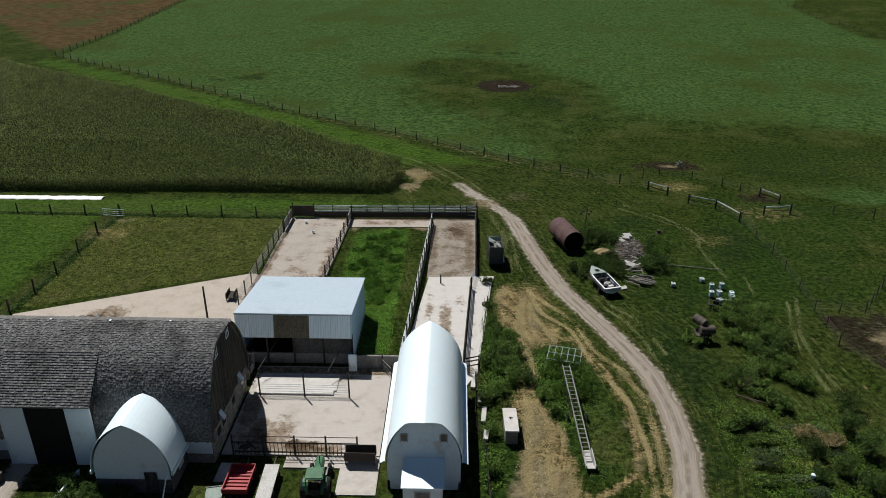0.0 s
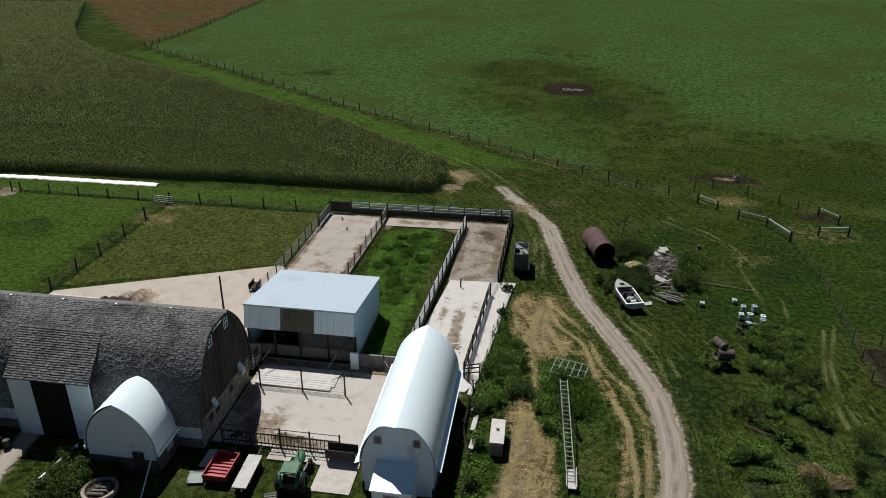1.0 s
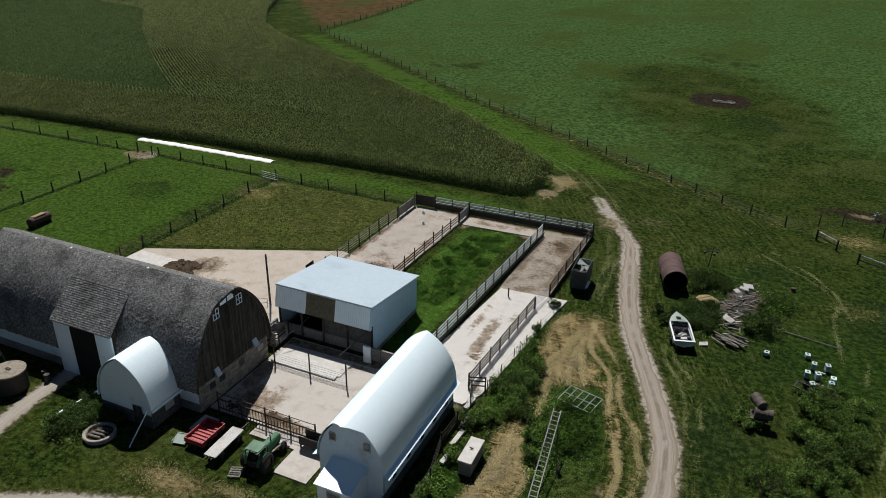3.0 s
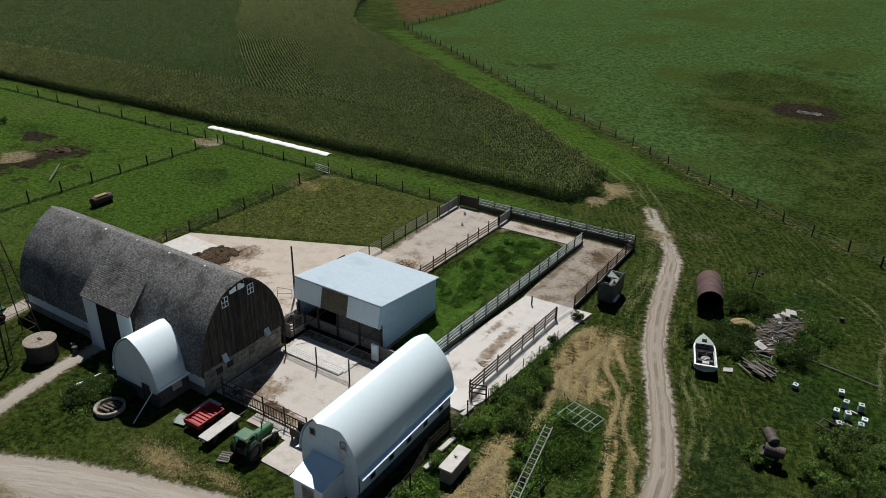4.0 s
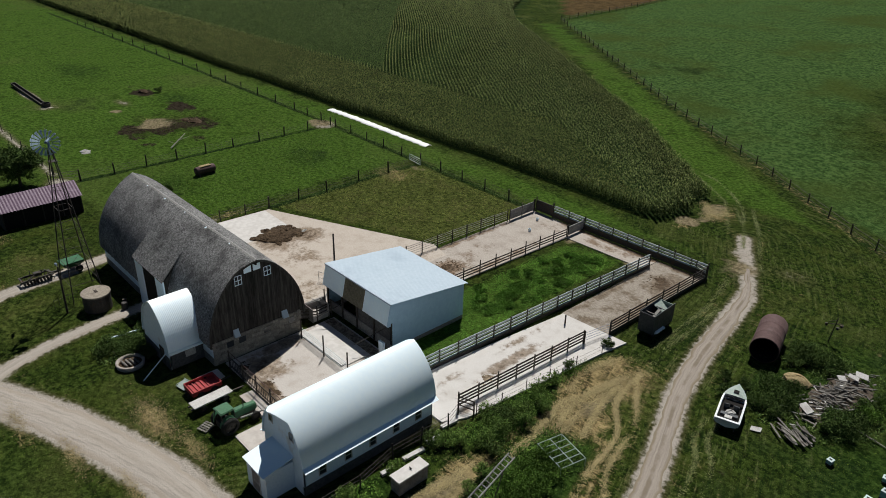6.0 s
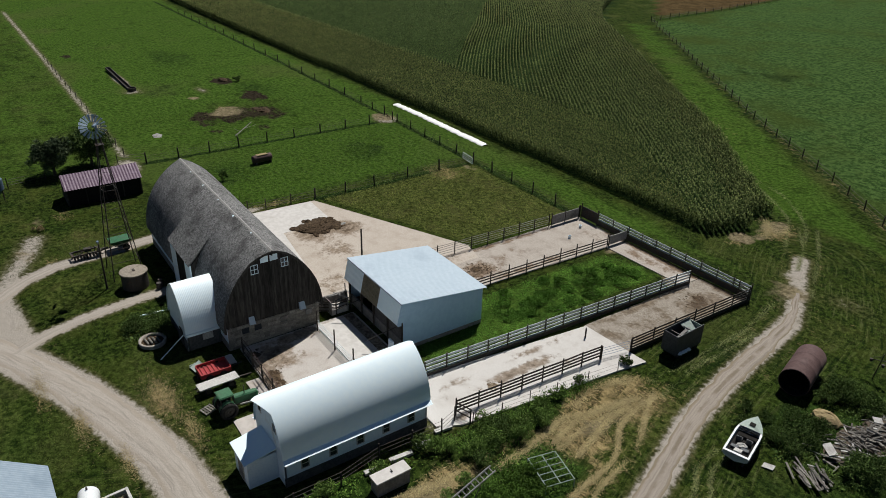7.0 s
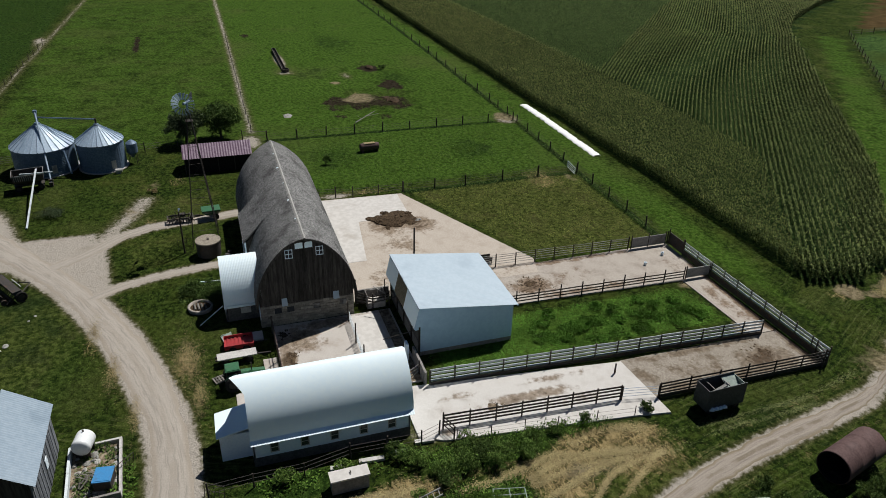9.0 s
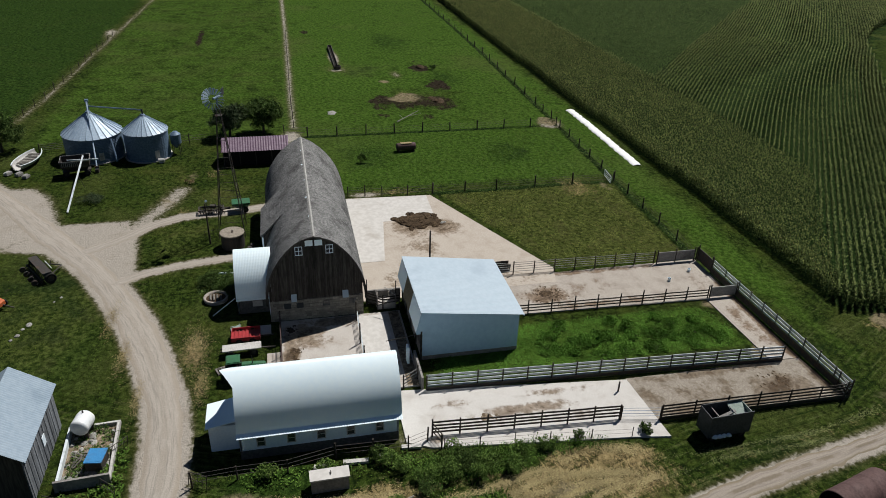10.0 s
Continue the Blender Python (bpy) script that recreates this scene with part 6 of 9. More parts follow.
for k, (x, y, rx, h_) in enumerate(((25.3, 49.0, 1.2, 0.9), (25.2, 46.9, 1.3, 1.0), (24.4, 44.3, 1.4, 0.9), (23.6, 42.2, 1.4, 0.8), (26.8, 41.0, 1.2, 0.9))):
    bush(x, y, rx, 0.5, h_, 260, 0.18, LEAF_SHRUB if k % 2 else LEAF_GREY, "leafy row of tall vegetable plants", 560 + k, "vegetable_row", "plant", "rows in the vegetable garden")
for x, y in ((29.1, 47.9), (30.4, 46.9)):
    bush(x, y, 1.2, 0.8, 0.9, 420, 0.2, DRY, "dry tan ornamental grass clump", int(x * 7), "grass_clump", "plant")
for x, y, rx, ry, rz, n in ((18.0, 87.2, 2.0, 1.8, 1.7, 900), (20.2, 88.0, 1.6, 1.2, 1.2, 500), (24.4, 79.2, 1.9, 1.7, 1.6, 800), (19.0, 79.6, 1.9, 2.4, 0.9, 700), (17.4, 76.6, 1.0, 1.6, 0.7, 320), (26.2, 85.2, 1.5, 1.8, 1.0, 420), (25.2, 82.2, 1.2, 1.4, 1.1, 420), (14.9, 76.9, 0.8, 1.3, 0.8, 260), (3.6, 74.4, 0.8, 0.6, 0.8, 220)):
    bush(x, y, rx, ry, rz, n, 0.24, LEAF if n in (520, 420) else LEAF_DARK, "wild bramble bush with dense leaves", int(x * 31 + y), group="wild bushes")
for x, y, r_ in ((-24.7, 39.5, 0.8), (-23.7, 39.7, 0.7), (-25.2, 38.9, 0.7), (-28.4, 40.6, 0.9), (-27.6, 38.9, 1.1), (-26.4, 37.5, 1.2), (-28.2, 37.4, 0.8), (-26.3, 39.8, 0.9), (-25.6, 38.6, 1.0), (-27.2, 36.6, 0.9)):
    bush(x, y, r_, r_, 0.95, 320, 0.2, LEAF_DARK, "low flower bed shrub with dark leaves", int(-x * 17), group="flower bed shrubs")
for k, (x, y, r_) in enumerate(((4.4, 63.2, .9), (5.1, 60.3, 1.1), (5.7, 62.0, .9), (4.3, 58.7, 1.0), (4.2, 57.1, .9), (5.6, 56.9, 1.05), (5.4, 55.3, .95), (6.7, 55.0, .8), (3.1, 57.8, .7), (3.3, 52.6, .8), (4.2, 53.5, .75), (2.7, 51.8, .7), (8.6, 50.4, .7), (8.0, 52.5, .75), (3.9, 65.6, .7), (3.6, 68.4, .5), (3.1, 43.2, .8), (3.2, 47.6, .7), (6.1, 59.2, .9), (5.0, 58.2, .9))):
    bush(x, y, r_, r_ * 1.05, 0.85 + 0.45 * r_, int(430 * r_), 0.2, LEAF_DARK if k % 4 == 3 else LEAF_SHRUB, "wild leafy weed bush beside the slab", 600 + k, group="wild bushes")
for k, (x, y) in enumerate(((9.9, 57.6), (11.4, 56.8), (10.6, 55.2), (11.9, 54.6), (10.0, 53.6), (9.6, 56.0), (11.4, 53.2))):
    bush(x, y, 1.1, 1.1, 0.95, 420, 0.22, LEAF, "bright green nettle clump round the old elevator", 640 + k, group="wild bushes")
for k, (x, y, r_) in enumerate(((18.3, 77.3, .9), (19.5, 76.8, .9), (17.2, 80.6, 1.1), (19.3, 81.0, 1.0), (20.2, 79.0, .8), (23.7, 80.2, 1.2), (24.9, 80.8, 1.1), (23.4, 78.6, 1.0), (24.6, 83.2, 1.0), (17.4, 85.4, 1.0), (20.6, 86.6, .8), (14.3, 78.2, .8), (16.2, 78.6, .8), (25.6, 85.4, .9))):
    bush(x, y, r_, r_, 0.7 + 0.4 * r_, int(400 * r_), 0.2, LEAF_DARK, "dark bramble growing over the rubbish heap", 660 + k, group="wild bushes")
rr = random.Random(77)
for k in range(30):
    x, y = -9.6 + rr.gauss(0, 1.5), 70 + 19 * (k + rr.random()) / 30
    x, r_ = min(-7.1, max(-12.4, x)), rr.uniform(.8, 1.3)
    bush(x, y, r_, r_, rr.uniform(.32, .55), 240, 0.22, LEAF_DOCK, "broad-leaved dock clump in the green plot", 690 + k, "weed_clump", "plant", "dock clumps in the plot")
bush(-60.8, 57.8, 0.7, 0.7, 1.3, 180, 0.25, LEAF_DARK, "single tall thistle plant in the pasture", 91, "thistle", "plant")
bush(-52.0, 20.4, 1.3, 2.0, 0.9, 620, 0.22, LEAF_GREY, "low clump of iris leaves in the lawn", 92, "plant_clump", "plant")
bush(-56.5, 32.4, 0.9, 0.7, 0.5, 160, 0.22, DRY, "small withered plant in the lawn", 93, "plant_clump", "plant")


def tree(x, y, tall, spread, seed, mat, label, n=2600, size=0.32):
    rr, rng = random.Random(seed), np.random.RandomState(seed)
    t = thing("tree", x, y, label, "tree")
    tr = Shape().tube((0, 0, -0.1), (0.1, 0.05, tall * 0.4), 0.24, 0.16, 8)
    tips = []
    for k in range(7):
        a, h = k * 0.9 + rr.uniform(-.3, .3), tall * rr.uniform(0.22, 0.42)
        e = (spread * 0.62 * math.cos(a), spread * 0.62 * math.sin(a), tall * rr.uniform(0.5, 0.85))
        tr.tube((0.05, 0.03, h), e, 0.1, 0.03, 6)
        tips.append(e)
    part("trunk", tr, BARK, t)
    fs = [foliage(rng, (e[0] * 0.8, e[1] * 0.8, e[2] * 0.85), (spread * 0.85, spread * 0.85, tall * 0.42), n // 6, size, 0.3) for e in tips]
    fs.append(foliage(rng, (0, 0, tall * 0.62), (spread * 1.0, spread * 1.0, tall * 0.5), n // 3, size, 0.3))
    fs.append(foliage(rng, (0, 0, tall * 0.3), (spread * 0.9, spread * 0.9, tall * 0.35), n // 5, size, 0.3))
    quads("crown", np.concatenate(fs), mat, parent=t)


tree(-75.6, 37.4, 5.3, 2.6, 5, LEAF_GREY, "small grey-green tree behind the machine shed", 5000, 0.34)
tree(-77.2, 42.9, 5.6, 2.9, 6, LEAF_DARK, "round dark green tree behind the machine shed", 7000, 0.34)
tree(-73.5, 3.0, 6.0, 3.2, 7, LEAF_DARK, "leafy dark tree at the yard edge", 6000, 0.34)


# ---- fences ----
POST = Shape().tube((0, 0, -0.1), (0, 0, 1), 0.075, 0.07, 7).mesh("post")
POST.materials.append(DARKWOOD)


def stand(name, me, parent, x, y, z, tall, thick=1.0):
    ob = new(name, me)
    ob.parent = parent
    ob.matrix_basis = pose(x, y, z) @ Matrix.Diagonal((thick, thick, tall, 1))
    return ob


def rail_fence(name, line, gap, heights, mat, label, post=1.75, wide=0.15, thick=0.045, side=1, group="pen fences", round_rail=False, kick=0.0):
    ox, oy = line[0]
    f = thing(name, ox, oy, label, "fence", group=group)
    pts = spread_points(line, gap)
    rr = random.Random(int(abs(ox * 13 + oy * 7)))
    for x, y in pts:
        stand("post", POST, f, x - ox, y - oy, 0, post * rr.uniform(0.95, 1.12))
    for (ax, ay), (bx, by) in zip(pts, pts[1:]):
        d = math.hypot(bx - ax, by - ay)
        nx, ny = -(by - ay) / d * side * 0.1, (bx - ax) / d * side * 0.1
        if kick:
            # Dark foot board; its colour also carries the fence's shaded inside and shadow.
            part("kick_board", Shape().beam((ax - ox - nx, ay - oy - ny, kick / 2 + 0.05), (bx - ox - nx, by - oy - ny, kick / 2 + 0.05), 0.05, kick), IRON, f)
        for h in heights:
            s = Shape()
            a = (ax - ox + nx, ay - oy + ny, h + rr.uniform(-.03, .03))
            b = (bx - ox + nx, by - oy + ny, h + rr.uniform(-.03, .03))
            if round_rail:
                s.tube(a, b, wide / 2, n=6)
            else:
                s.beam(a, b, thick, wide)
            part("rail", s, mat, f)
    return f


def wire_fence(name, line, gap, label, post=1.35, wires=(0.4, 0.8, 1.15), group="pasture fences", thick=1.0, r=0.012):
    ox, oy = line[0]
    oz = H(ox, oy)
    f = thing(name, ox, oy, label, "fence", group=group)
    pts = spread_points(line, gap)
    rr = random.Random(int(abs(ox * 3 + oy)))
    for x, y in pts:
        ob = stand("post", POST, f, x - ox, y - oy, H(x, y) - oz, post * rr.uniform(0.9, 1.12), thick * rr.uniform(0.85, 1.1))
        ob.rotation_euler = (rr.uniform(-.04, .04), rr.uniform(-.04, .04), 0)
    for h in wires:
        part("wire", Shape().sweep([(x - ox, y - oy, H(x, y) - oz + h) for x, y in pts], r), IRON, f)
    return f


FOUR = (0.45, 0.85, 1.25, 1.62)
rail_fence("board_fence", [(-4.9, 57.2), (-3.05, 92.2)], 2.35, FOUR, RAIL_PALE, "tall pale board fence between plot and lane", 1.8, 0.21, kick=0.4)
rail_fence("board_fence", [(-19.9, 94.5), (-14.6, 94.55), (3.0, 94.9)], 2.3, FOUR, RAIL_PALE, "tall pale board fence at the end of the pens", 1.95, 0.21, kick=0.75)
rail_fence("board_fence", [(1.0, 56.5), (1.95, 72.8)], 2.3, (0.45, 0.8, 1.15, 1.5), DARKWOOD, "dark board fence along the feeding lane", 1.8, 0.17)
rail_fence("board_fence", [(2.6, 76.4), (3.0, 94.9)], 3.0, (0.45, 0.8, 1.15, 1.5), DARKWOOD, "dark board fence beside the lane", 1.75, 0.16, kick=0.4)
rail_fence("board_fence", [(1.6, 94.7), (3.2, 94.2)], 1.7, (0.5, 1.0, 1.5), RAIL, "short grey corner rails", 1.9)
rail_fence("board_fence", [(-15.35, 67.6), (-14.75, 91)], 2.6, (0.35, 0.7, 1.05), DARKWOOD, "dark board fence between pen and plot", 1.65, 0.13)
rail_fence("pipe_gate_fence", [(-23.5, 68.6), (-23.0, 88.6)], 2.5, (0.4, 0.7, 1.0, 1.3, 1.55), RAIL, "pipe gate panels along the cattle pen", 1.75, 0.06, round_rail=True)
rail_fence("pipe_gate_fence", [(-17.0, 52.2), (-9.1, 52.1)], 3.95, (0.35, 0.6, 0.85, 1.1, 1.3), RAIL_PALE, "pale pipe gates across the barnyard", 2.4, 0.045, round_rail=True, group="barnyard gates")
rail_fence("pipe_gate_fence", [(2.0, 72.9), (2.6, 76.3)], 3.4, (0.4, 0.7, 1.0, 1.3), GALV, "galvanised pipe gate across the lane", 1.5, 0.045, round_rail=True, group="barnyard gates")
rail_fence("pipe_gate_fence", [(1.0, 56.5), (2.4, 57.0)], 1.4, (0.5, 1.0, 1.4), DARKWOOD, "short dark end gate of the lane", 1.5, 0.12)
rail_fence("pipe_gate_fence", [(-19.9, 53.6), (-18.7, 55.2), (-18.8, 57)], 1.6, (0.4, 0.8, 1.2, 1.5), DARKWOOD, "dark gate between barn and cattle shed", 1.8, 0.14)
rail_fence("pipe_gate_fence", [(-5.6, 55.2), (-6.6, 56.7)], 1.8, (0.4, 0.8, 1.2), RAIL, "weathered gate by the arched shed", 1.5, 0.1)

# solid panels at the pen corners
panel = thing("plank_gate", -22.95, 89.0, "pale solid plank gate at the pen corner", "gate")
part("panel", Shape().box(-.04, .04, 0, 4.9, .25, 1.55), RAIL, panel)
for y in (0.0, 2.4, 4.9):
    stand("post", POST, panel, 0, y, 0, 1.9)
panel = thing("plank_gate", -22.9, 94.4, "black solid plank panel at the pen corner", "gate")
part("panel", Shape().box(0.1, 3.0, -.04, .04, .2, 1.75), IRON, panel)
for x in (0.0, 3.0):
    stand("post", POST, panel, x, 0, 0, 2.2)
panel = thing("plank_gate", -14.7, 91.2, "pale solid plank gate between pens", "gate")
part("panel", Shape().box(-.04, .04, 0, 3.2, .25, 1.45), RAIL, panel)
for y in (0.0, 3.2):
    stand("post", POST, panel, 0, y, 0, 1.8)

# bunk kerb in the barnyard
tagged(part("bunk_kerb", Shape().box(-17.6, -10.6, 52.4, 53.0, .1, .3).box(-17.6, -10.4, 53.0, 55.6, .1, .2), CONCRETE_PALE), "raised pale concrete feeding step in the barnyard", "pavement", kind="structure")
# Dark strip laid where the cattle shed shades the yard; shade as colour.
dark = Shape().box(-18.1, -5.8, 55.65, 56.7, .1, .13)
tagged(part("muck_lane", dark, MUCK), "dark strip standing for the shade before the cattle shed", "pavement", kind="structure")
ramp = thing("loading_chute", -19.2, 55.6, "small pale concrete chute between barn and shed", "chute")
part("floor", Shape().box(-1.0, .5, -.9, .9, .1, .75), CONCRETE, ramp)
for y in (-1.0, .95):
    part("side_panel", Shape().box(-1.0, .6, y, y + .06, .1, 1.7), GREY_WALL, ramp, "dark steel side panel")
part("top_bar", Shape().tube((-1, 0, 1.9), (.6, .9, 1.75), .04).tube((-.5, -.9, 1.8), (-.5, .9, 1.8), .04), RAIL, ramp)
for x, y in ((-20.2, 53.7), (-19.5, 56.7)):
    pole = thing("steel_post", x, y, "tall thin dark steel post", "post")
    part("shaft", Shape().tube((0, 0, 0), (0, 0, 3.0), .06), IRON, pole)

# barnyard front fence with upright bars
ox, oy = -17.2, 44.55
f = thing("bar_fence", ox, oy, "rusty iron bar fence before the barnyard", "fence", group="barnyard gates")
for k in range(5):
    stand("post", POST, f, k * 2.45, 0, 0, 2.0)
for h in (0.35, 1.25):
    part("rail", Shape().beam((0, .05, h), (9.8, .05, h), .05, .12), DARKWOOD, f)
part("top_rail", Shape().tube((0, .05, 1.85), (9.8, .05, 1.85), .03), RUST, f)
bar = Shape().tube((0, 0, .1), (0, 0, 1.35), .03, n=5).mesh("bar")
bar.materials.append(IRON)
for k in range(32):
    ob = new("bar", bar)
    ob.parent = f
    ob.location = (0.15 + k * 0.31, 0.05, 0)
f = thing("feed_rack", -7.4, 44.0, "dark iron feed rack beside the arched shed", "rack")
part("tray", Shape().box(-.9, 1.5, -.5, .5, .5, .62).box(-.9, 1.5, .45, .5, .62, 1.3).box(-.9, 1.5, -.5, -.45, .62, 1.3), IRON, f)
for x in (-.8, 1.4):
    for y in (-.4, .4):
        part("leg", Shape().box(x - .05, x + .05, y - .05, y + .05, 0, .5), IRON, f)

wire_fence("wire_fence", NORTH_FENCE[1:5], 8.0, "sparse line of dark posts and wire along the corn", 1.55, group="pasture fences", thick=1.5)
wire_fence("wire_fence", NORTH_FENCE[4:], 5.0, "line of dark wooden posts and wire along the corn", 1.55, group="pasture fences", thick=1.35)
wire_fence("wire_fence", [(-47.6, 66.5), (-47.4, 76), (-48.0, 88), (-47.6, 94.4)], 5.0, "dark wooden post and wire fence of the paddock", 1.6, thick=1.5)
wire_fence("wire_fence", [(-48.6, 54.5), (-47.6, 59.2), (-47.6, 66.5)], 3.2, "dark post fence at the end of the yard", 1.5, (0.4, 0.8, 1.2), r=0.02)
wire_fence("wire_fence", [(-73.8, 50.2), (-73.8, 94.9)], 5.0, "dark wooden post and wire fence across the pasture", 1.6, thick=1.5)
wire_fence("wire_fence", LANE_FENCE[1:], 6.0, "old post and wire fence beside the mown strip", 1.3)
wire_fence("wire_fence", WEST_FENCE[1:], 6.0, "dark post fence along the pale farm lane", 1.5)
wire_fence("wire_fence", FAR_FENCE, 5.0, "long line of dark fence posts round the hay field", 1.5, (0.5, 1.1), thick=1.3, r=0.03)
wire_fence("wire_fence", TILLED_FENCE, 5.0, "line of fence posts beside the tilled field", 1.6, (0.5, 1.1), thick=1.3, r=0.03)
wire_fence("wire_fence", [(26.4, 110.2), (30.7, 112.8), (33.7, 114.2), (38.7, 112.8), (42.4, 109.3), (46.7, 104.9)], 3.6, "old post and wire fence of the corral", 1.5)
wire_fence("wire_fence", [(48.5, 97.8), (54.5, 97.6), (70, 94), (95, 90)], 6.0, "sparse post and wire fence of the pasture", 1.5)
wire_fence("wire_fence", [(26.4, 110.2), (30.3, 107.5)], 4.7, "short run of corral fence posts", 1.3)
wire_fence("wire_fence", [(40, 94), (40.5, 84), (39.2, 69.2), (38.4, 62), (41, 56)], 4.5, "thin post and wire fence of the east pen", 1.4, thick=0.7)
wire_fence("wire_fence", [(39.2, 69.2), (44.4, 68.7), (50.7, 76.2)], 2.2, "dark mesh fence round the east pen", 1.5, (.3, .6, .9, 1.2), thick=0.8)
wire_fence("wire_fence", [(129, 305), (128.7, 265), (136, 238), (150, 205)], 7, "far line of pasture fence posts", 1.6, (.6, 1.2))
wire_fence("wire_fence", [(-72.5, 8.6), (-73.2, 13)], 4.4, "dark gate between posts behind the grain bins", 1.5, (0.3, 0.6, 0.9, 1.2), r=0.03)
wire_fence("wire_fence", [(-75.5, 12), (-74.8, 21), (-73.6, 31), (-74.5, 36)], 5.0, "old dark fence behind the grain bins", 1.4, (0.4, 0.8, 1.2), r=0.025)
wire_fence("wire_fence", [(-75.4, 46.3), (-74.4, 50.2)], 4.0, "dark gate posts at the pasture corner", 1.6, (.5, 1.0, 1.4), r=0.03)
wire_fence("wire_fence", [(2.5, 57.2), (3.3, 66), (4.1, 73)], 3.2, "thin post and wire fence along the slab edge", 1.2, (.5, .9), thick=0.6)
wire_fence("wire_fence", [(2.9, 37.6), (2.7, 40.9), (2.7, 44.7), (1.9, 48.5), (2.1, 54.3), (1.5, 56)], 3.6, "grey post and wire fence beside the arched shed", 1.5, (.5, .9, 1.3), r=0.018)
for a, b in (((30.3, 107.5), (32.6, 104.8)), ((34.9, 101.6), (38.3, 99.6)), ((38.3, 99.6), (40.0, 94.6)), ((44.4, 97.2), (48.4, 97.7)), ((46.7, 104.9), (48.5, 101.9))):
    ra = a[0] * 7
    g = thing("corral_gate", a[0], a[1], "weathered two-post corral gate with a pale top rail", "gate", group="corral gates")
    for q in (a, b):
        stand("post", POST, g, q[0] - a[0], q[1] - a[1], 0, 1.5, 1.7)
    part("top_rail", Shape().beam((0, 0, 1.2), (b[0] - a[0], b[1] - a[1], 1.2), .07, .16), RAIL_PALE, g)
    part("lower_rail", Shape().beam((0, 0, .6), (b[0] - a[0], b[1] - a[1], .6), .05, .1), DARKWOOD, g)


# ---- farm things ----
LIDCRUST = surf("stained_lid", (0.21, 0.185, 0.15), (0.30, 0.265, 0.22), (0.12, 0.10, 0.08), scale=1.0, fine=6, rough=0.95, bump=0.2, spec=0.1)
GREEN = surf("green_machine_paint", (0.024, 0.100, 0.044), (0.036, 0.132, 0.06), (0.05, 0.08, 0.05), scale=1.2, fine=8, stain=0.25, rough=0.5, bump=0.05)
RED = surf("red_wagon_paint", (0.28, 0.022, 0.026), (0.36, 0.032, 0.036), (0.13, 0.022, 0.022), scale=1.5, fine=8, stain=0.2, rough=0.5, bump=0.05)
ORANGE = surf("orange_machine_paint", (0.45, 0.10, 0.03), (0.52, 0.14, 0.05), (0.2, 0.07, 0.04), scale=1.5, rough=0.55, bump=0.05)
BLUE = surf("blue_plastic", (0.035, 0.19, 0.42), (0.05, 0.24, 0.50), (0.06, 0.14, 0.26), scale=1.5, rough=0.5, bump=0.1)
TYRE = surf("tyre_rubber", (0.014, 0.014, 0.014), (0.028, 0.027, 0.026), (0.05, 0.045, 0.038), scale=3, fine=15, rough=0.9, spec=0.2)
OLDWOOD = surf("silvered_plank", (0.095, 0.088, 0.079), (0.195, 0.184, 0.166), (0.05, 0.045, 0.039), scale=1.5, fine=10, rough=0.9, stretch=(1, 1, 1), each=0.35, spec=0.15)
DUNG = surf("dung_heap", (0.035, 0.024, 0.015), (0.085, 0.058, 0.036), (0.14, 0.10, 0.06), scale=1.2, fine=5, stain=0.3, rough=0.95, bump=0.9, dist=0.08, spec=0.1)
HAYTAN = surf("dry_hay", (0.24, 0.185, 0.10), (0.34, 0.27, 0.15), (0.13, 0.10, 0.06), scale=1.5, fine=9, rough=0.95, bump=0.7, dist=0.05, spec=0.1)
DRUM = surf("brown_drum_paint", (0.060, 0.047, 0.040), (0.098, 0.078, 0.066), (0.13, 0.09, 0.07), scale=1.2, fine=7, stain=0.3, rough=0.7, bump=0.08)
TEAL = surf("hive_paint", (0.20, 0.33, 0.34), (0.27, 0.40, 0.40), (0.15, 0.22, 0.22), scale=2, rough=0.7, each=0.2)
HIVELID = surf("weathered_hive_lid", (0.42, 0.53, 0.53), (0.54, 0.65, 0.64), (0.24, 0.3, 0.29), scale=2, rough=0.7, each=0.25)
GELCOAT = surf("white_gelcoat", (0.70, 0.73, 0.74), (0.76, 0.78, 0.79), (0.5, 0.54, 0.54), scale=1.2, stain=0.2, rough=0.3, bump=0.02)
GREYSTEEL = surf("dull_grey_steel", (0.032, 0.037, 0.043), (0.056, 0.062, 0.070), (0.10, 0.10, 0.10), scale=1.0, fine=6, stain=0.3, rough=0.6, metal=0.2)
GREENGREY = surf("faded_green_panel", (0.24, 0.30, 0.27), (0.31, 0.37, 0.33), (0.17, 0.2, 0.18), scale=1.2, rough=0.7)
SLATS = surf("silver_board_wall", (0.12, 0.13, 0.145), (0.19, 0.20, 0.215), (0.07, 0.075, 0.08), scale=1.5, fine=10, rough=0.85, each=0.3, spec=0.2)
ROCK = surf("grey_rock", (0.23, 0.225, 0.21), (0.36, 0.35, 0.325), (0.14, 0.13, 0.115), scale=2, fine=9, rough=0.95, bump=0.4, each=0.25, spec=0.15)


